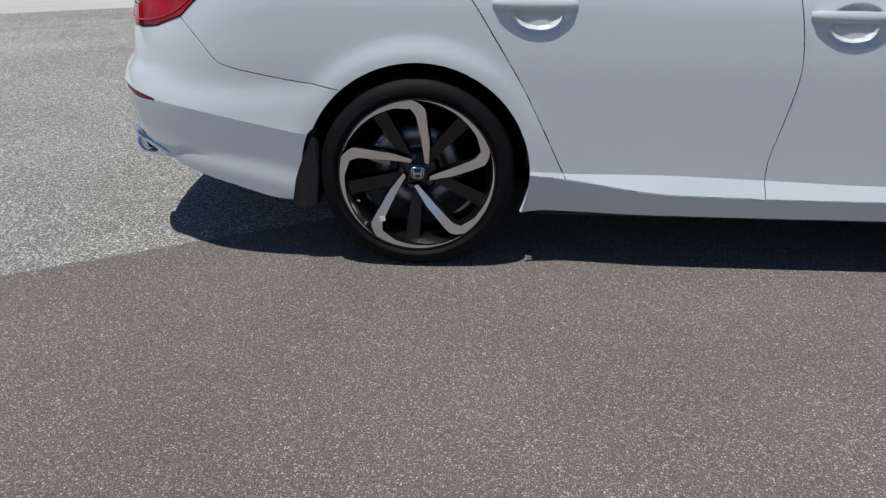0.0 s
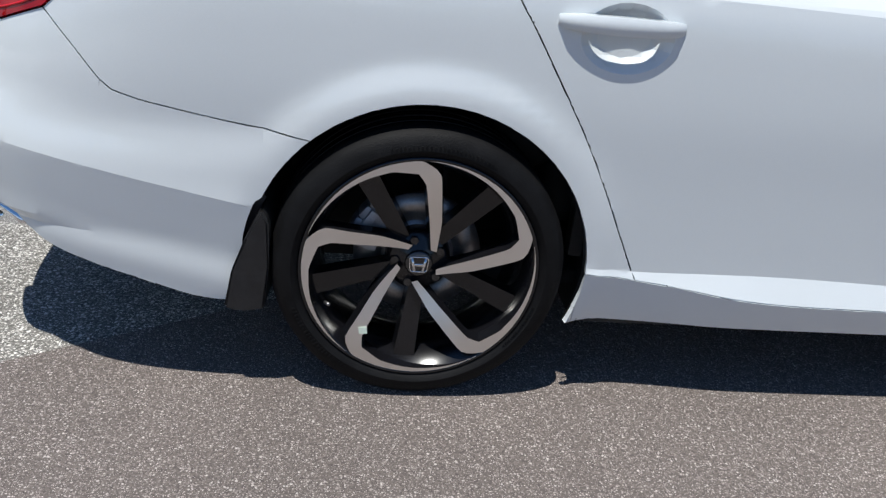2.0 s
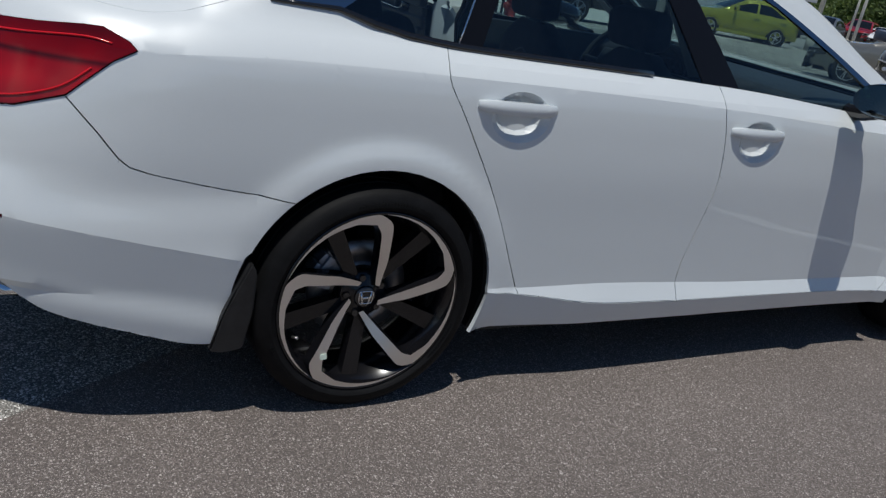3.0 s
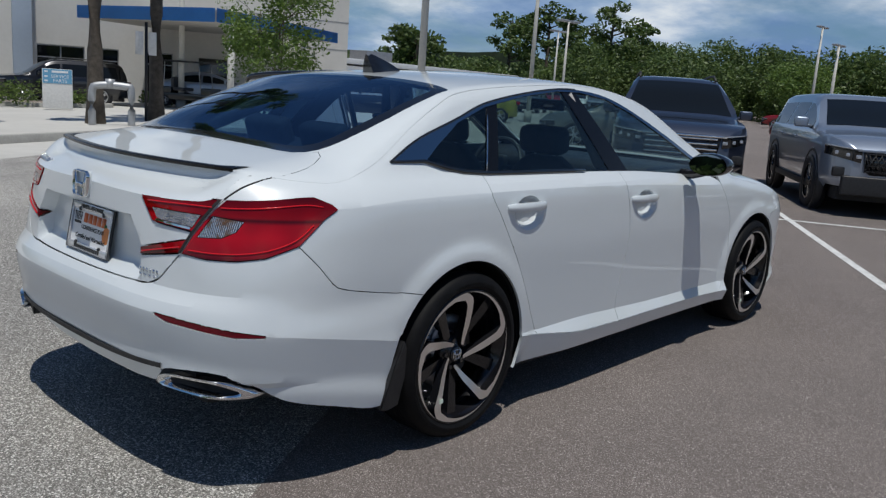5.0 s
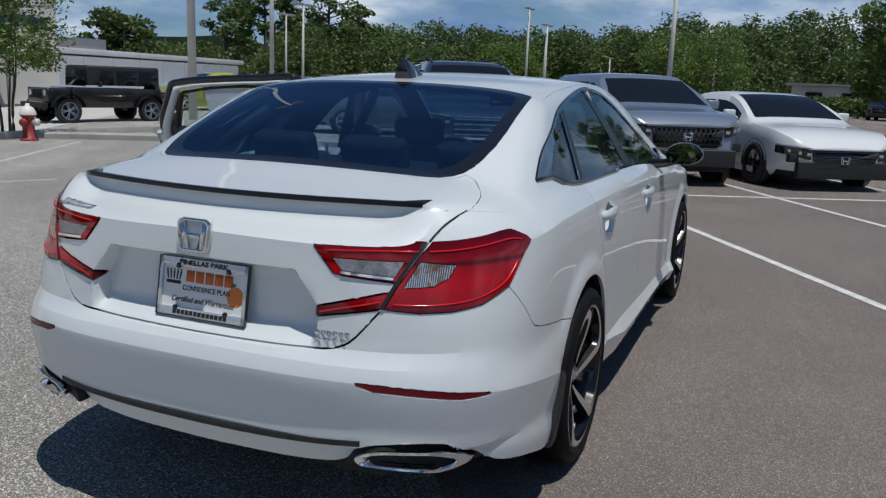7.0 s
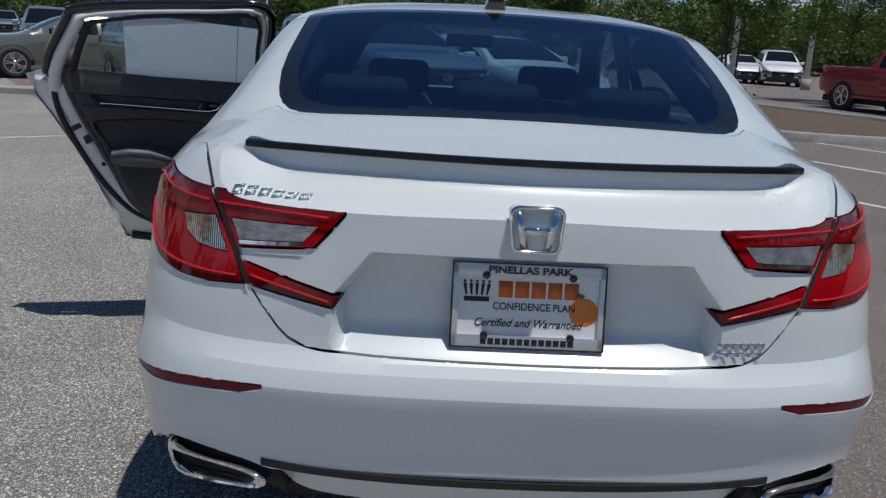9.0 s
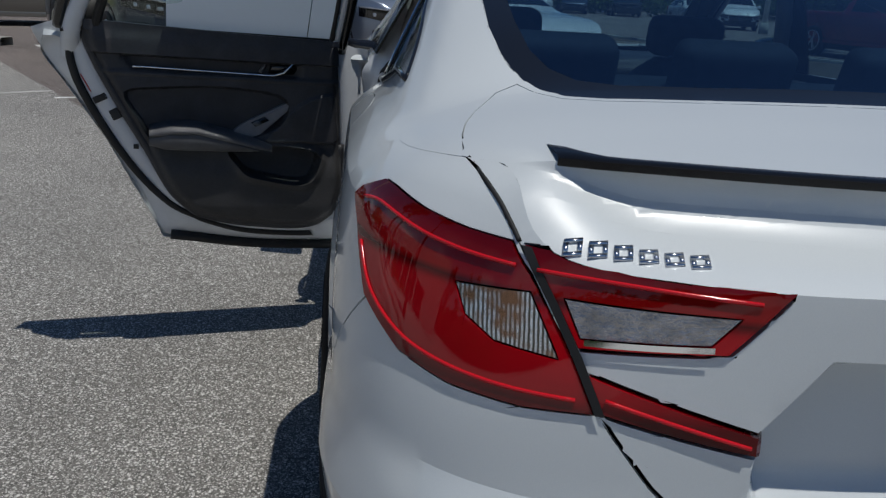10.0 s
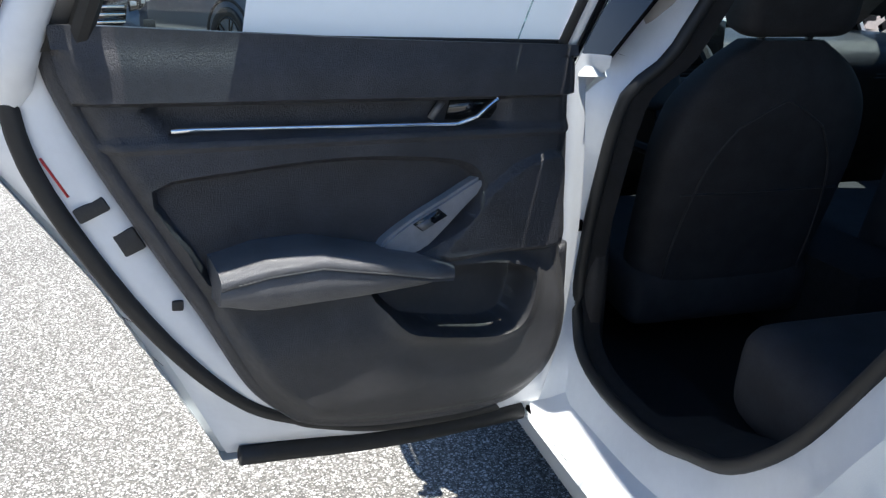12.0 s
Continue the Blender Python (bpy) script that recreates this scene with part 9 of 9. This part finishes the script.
for k in range(1, 9):
    p = pa + (pb - pa) * k / 9 - back.normalized() * 0.03
    bm = bmesh.new()
    box(bm, (0, 0, 0), (0.07, 0.05, 2.3), 0.0, Matrix.Translation((p.x, p.y, 0.85)) @ Matrix.Rotation(math.atan2(dd.y, dd.x), 4, 'Z'))
    part("wall_rib", bm, M_WHITEMETAL, low)
bm = bmesh.new()
p = pa + (pb - pa) * 0.36 + back * 0.3
box(bm, (p.x, p.y, 2.75), (2.2, 1.6, 0.7), 0.03)
part("roof_unit", bm, M_FRAME, low)

far = thing("low_building", "pale low building seen beyond the far hedge", "building", Matrix())
pa, pb = Vector(spot(-1.0, 72.0, (-3, -0.4))), Vector(spot(-15.5, 72.0, (-3, -0.4)))
bm = bmesh.new()
mid = (pa + pb) / 2
dd = (pb - pa).normalized()
box(bm, (0, 0, 0), ((pb - pa).length, 5, 2.2), 0.02, Matrix.Translation((mid.x + 3, mid.y, 1.1)) @ Matrix.Rotation(math.atan2(dd.y, dd.x), 4, 'Z'))
part("wall", bm, M_WALL, far)
bm = bmesh.new()
box(bm, (0, 0, 0), ((pb - pa).length + 0.8, 6, 0.2), 0.02, Matrix.Translation((mid.x + 3, mid.y, 2.3)) @ Matrix.Rotation(math.atan2(dd.y, dd.x), 4, 'Z'))
part("roof", bm, M_FRAME, far)
for k in range(7):
    p = pa + (pb - pa) * (k + 0.5) / 7
    bm = bmesh.new()
    box(bm, (0, 0, 0), (1.2, 0.1, 0.9), 0.0, Matrix.Translation((p.x + 0.35, p.y, 1.3)) @ Matrix.Rotation(math.atan2(dd.y, dd.x), 4, 'Z'))
    part("window", bm, M_SHOPGLASS, far)

# ---- poles, hydrant, sign, pipes ----
M_POLE = varied("concrete_pole", (0.62, 0.60, 0.54), 0.08, 3, 0.8, 0.15, 30)
M_GALV = varied("galvanised_steel", (0.40, 0.41, 0.42), 0.1, 5, 0.5, metal=0.5)


def light_pole(az, d, r, h, eye, heads=True, lean_=0.0, mt=None):
    x, y = spot(az, d, eye)
    p = thing("light_pole", "tall pale parking-lot light pole", "light pole", Matrix.Translation((x, y, ground_z(x, y))), "light poles")
    bm = bmesh.new()
    tube(bm, [(0, 0, -0.1), (lean_ * 0.5, 0, h * 0.5), (lean_, 0, h)], [r, r * 0.85, r * 0.6], 10)
    part("pole", bm, mt or M_POLE, p)
    bm = bmesh.new()
    tube(bm, [(0, 0, -0.05), (0, 0, 0.5)], [r * 1.7, r * 1.6], 12)
    part("footing", bm, M_KERB, p)
    if heads:
        for s in (1, -1):
            bm = bmesh.new()
            box(bm, (lean_ + 0.45 * s, 0, h + 0.02), (0.6, 0.32, 0.10), 0.03)
            tube(bm, [(lean_, 0, h - 0.05), (lean_ + 0.3 * s, 0, h + 0.02)], 0.03)
            part("lamp_head", bm, M_GALV, p)


E65, E83 = (-2.85, -1.93), (-3.04, -0.42)
for az, d, r, h, hd in ((40.42, 17.3, 0.085, 9.0, True), (34.7, 37, 0.10, 8.6, True), (32.63, 39.5, 0.07, 4.6, True), (33.6, 52, 0.07, 5.0, True), (16.3, 52, 0.11, 5.0, True), (8.2, 46, 0.14, 8.0, True), (7.2, 60, 0.10, 4.6, True), (11.9, 75, 0.09, 4.0, True)):
    light_pole(az, d, r, h, E65, hd)
for az, d, r, h in ((16.0, 58, 0.10, 6.5), (-9.6, 44, 0.13, 8.0), (-18.6, 26, 0.085, 8.0), (4.0, 70, 0.1, 5.0)):
    light_pole(az, d, r, h, E83)
light_pole(59.3, 37, 0.13, 8.0, (-2.45, -2.85))
light_pole(-25.0, 42, 0.13, 8.0, (-2.5, 0.4))

hx, hy = spot(50.0, 18.4)
hyd = thing("fire_hydrant", "red fire hydrant with a white cap by the kerb", "hydrant", Matrix.Translation((hx, hy, ground_z(hx, hy))))
M_HRED = varied("hydrant_red", (0.30, 0.035, 0.030), 0.25, 12, 0.55)
M_HWHITE = varied("hydrant_white", (0.72, 0.71, 0.68), 0.08, 12, 0.55)
bm = bmesh.new()
lathe(bm, [(0.17, 0.0), (0.17, 0.05), (0.115, 0.07), (0.11, 0.45), (0.14, 0.47), (0.14, 0.50)], Matrix(), 24)
part("barrel", bm, M_HRED, hyd)
bm = bmesh.new()
lathe(bm, [(0.155, 0.50), (0.155, 0.53), (0.135, 0.58), (0.10, 0.64), (0.04, 0.68), (0.04, 0.72), (0.0, 0.72)], Matrix(), 24)
part("bonnet_cap", bm, M_HWHITE, hyd, "white hydrant cap")
for a in (0, 90, 180):
    bm = bmesh.new()
    lathe(bm, [(0.06, 0.0), (0.06, 0.17), (0.075, 0.17), (0.075, 0.20), (0.03, 0.215), (0.0, 0.215)], Matrix.Translation((0, 0, 0.36)) @ Matrix.Rotation(radians(a + 200), 4, 'Z') @ Matrix.Rotation(radians(90), 4, 'Y'), 16)
    part("outlet", bm, M_HWHITE if a == 90 else M_HRED, hyd)

golf_cart(parked_at(55.8, 36.0, -60, (-2.85, -1.93)))

px, py = spot(62.6, 21.5, (-2.45, -2.85))
bm = bmesh.new()
tube(bm, smooth_poly([(-0.75, 0, -0.1), (-0.75, 0, 0.75), (-0.6, 0, 0.92), (0.0, 0, 0.92), (0.12, 0, 0.8), (0.12, 0, -0.1)], 4), 0.09, 10)
tube(bm, [(-0.35, 0, 0.86), (-0.35, 0, 1.08)], 0.11, 10)
pipe = solid("backflow_pipe", bm, M_GALV, "grey upright water pipe loop beside the trees", "pipe")
pipe.matrix_world = Matrix.Translation((px, py, ground_z(px, py))) @ Matrix.Rotation(radians(-30), 4, 'Z')

px, py = spot(61.4, 24.0, (-2.45, -2.85))
post = thing("sign_post", "thin dark post carrying two small white signs", "sign", Matrix.Translation((px, py, ground_z(px, py))) @ Matrix.Rotation(radians(150), 4, 'Z'))
bm = bmesh.new()
tube(bm, [(0, 0, -0.1), (0, 0, 2.6)], 0.04, 8)
part("post", bm, M_BLACK, post)
for x in (-0.16, 0.17):
    bm = bmesh.new()
    box(bm, (x, 0.05, 2.05), (0.2, 0.02, 0.6), 0.004)
    part("sign_plate", bm, M_HWHITE, post)

sx, sy = spot(66.6, 31.0, (-2.45, -2.85))
sign = thing("direction_sign", "white roadside direction sign with light blue lettered panel", "sign", Matrix.Translation((sx, sy, ground_z(sx, sy) + 0.08)) @ Matrix.Rotation(radians(157 + 180), 4, 'Z'))
bm = bmesh.new()
box(bm, (0, 0, 0.62), (0.92, 0.18, 1.30), 0.02)
part("panel", bm, M_HWHITE, sign)
bm = bmesh.new()
box(bm, (0, -0.095, 1.03), (0.88, 0.01, 0.46))
blue = part("blue_panel", bm, varied("sign_blue", (0.14, 0.36, 0.55), 0.04, 3, 0.4), sign)
M_SIGNW = mat("sign_white", (0.8, 0.8, 0.8), 0.5)
for txt, z in (("SERVICE", 1.02), ("PARTS", 0.88)):
    w = words("lettering", txt, 0.15, (0.08, -0.102, z), M_SIGNW, blue)
    w.matrix_local = Matrix.Translation((0.08, -0.102, z)) @ Matrix.Rotation(radians(90), 4, 'X')
for x, z, w, h in ((0.08, 1.18, 0.5, 0.07), (-0.34, 0.88, 0.10, 0.05), (-0.34, 1.02, 0.10, 0.05), (-0.34, 1.18, 0.10, 0.05)):
    bm = bmesh.new()
    box(bm, (x, -0.103, z), (w, 0.006, h))
    part("sign_bar", bm, M_SIGNW, blue)
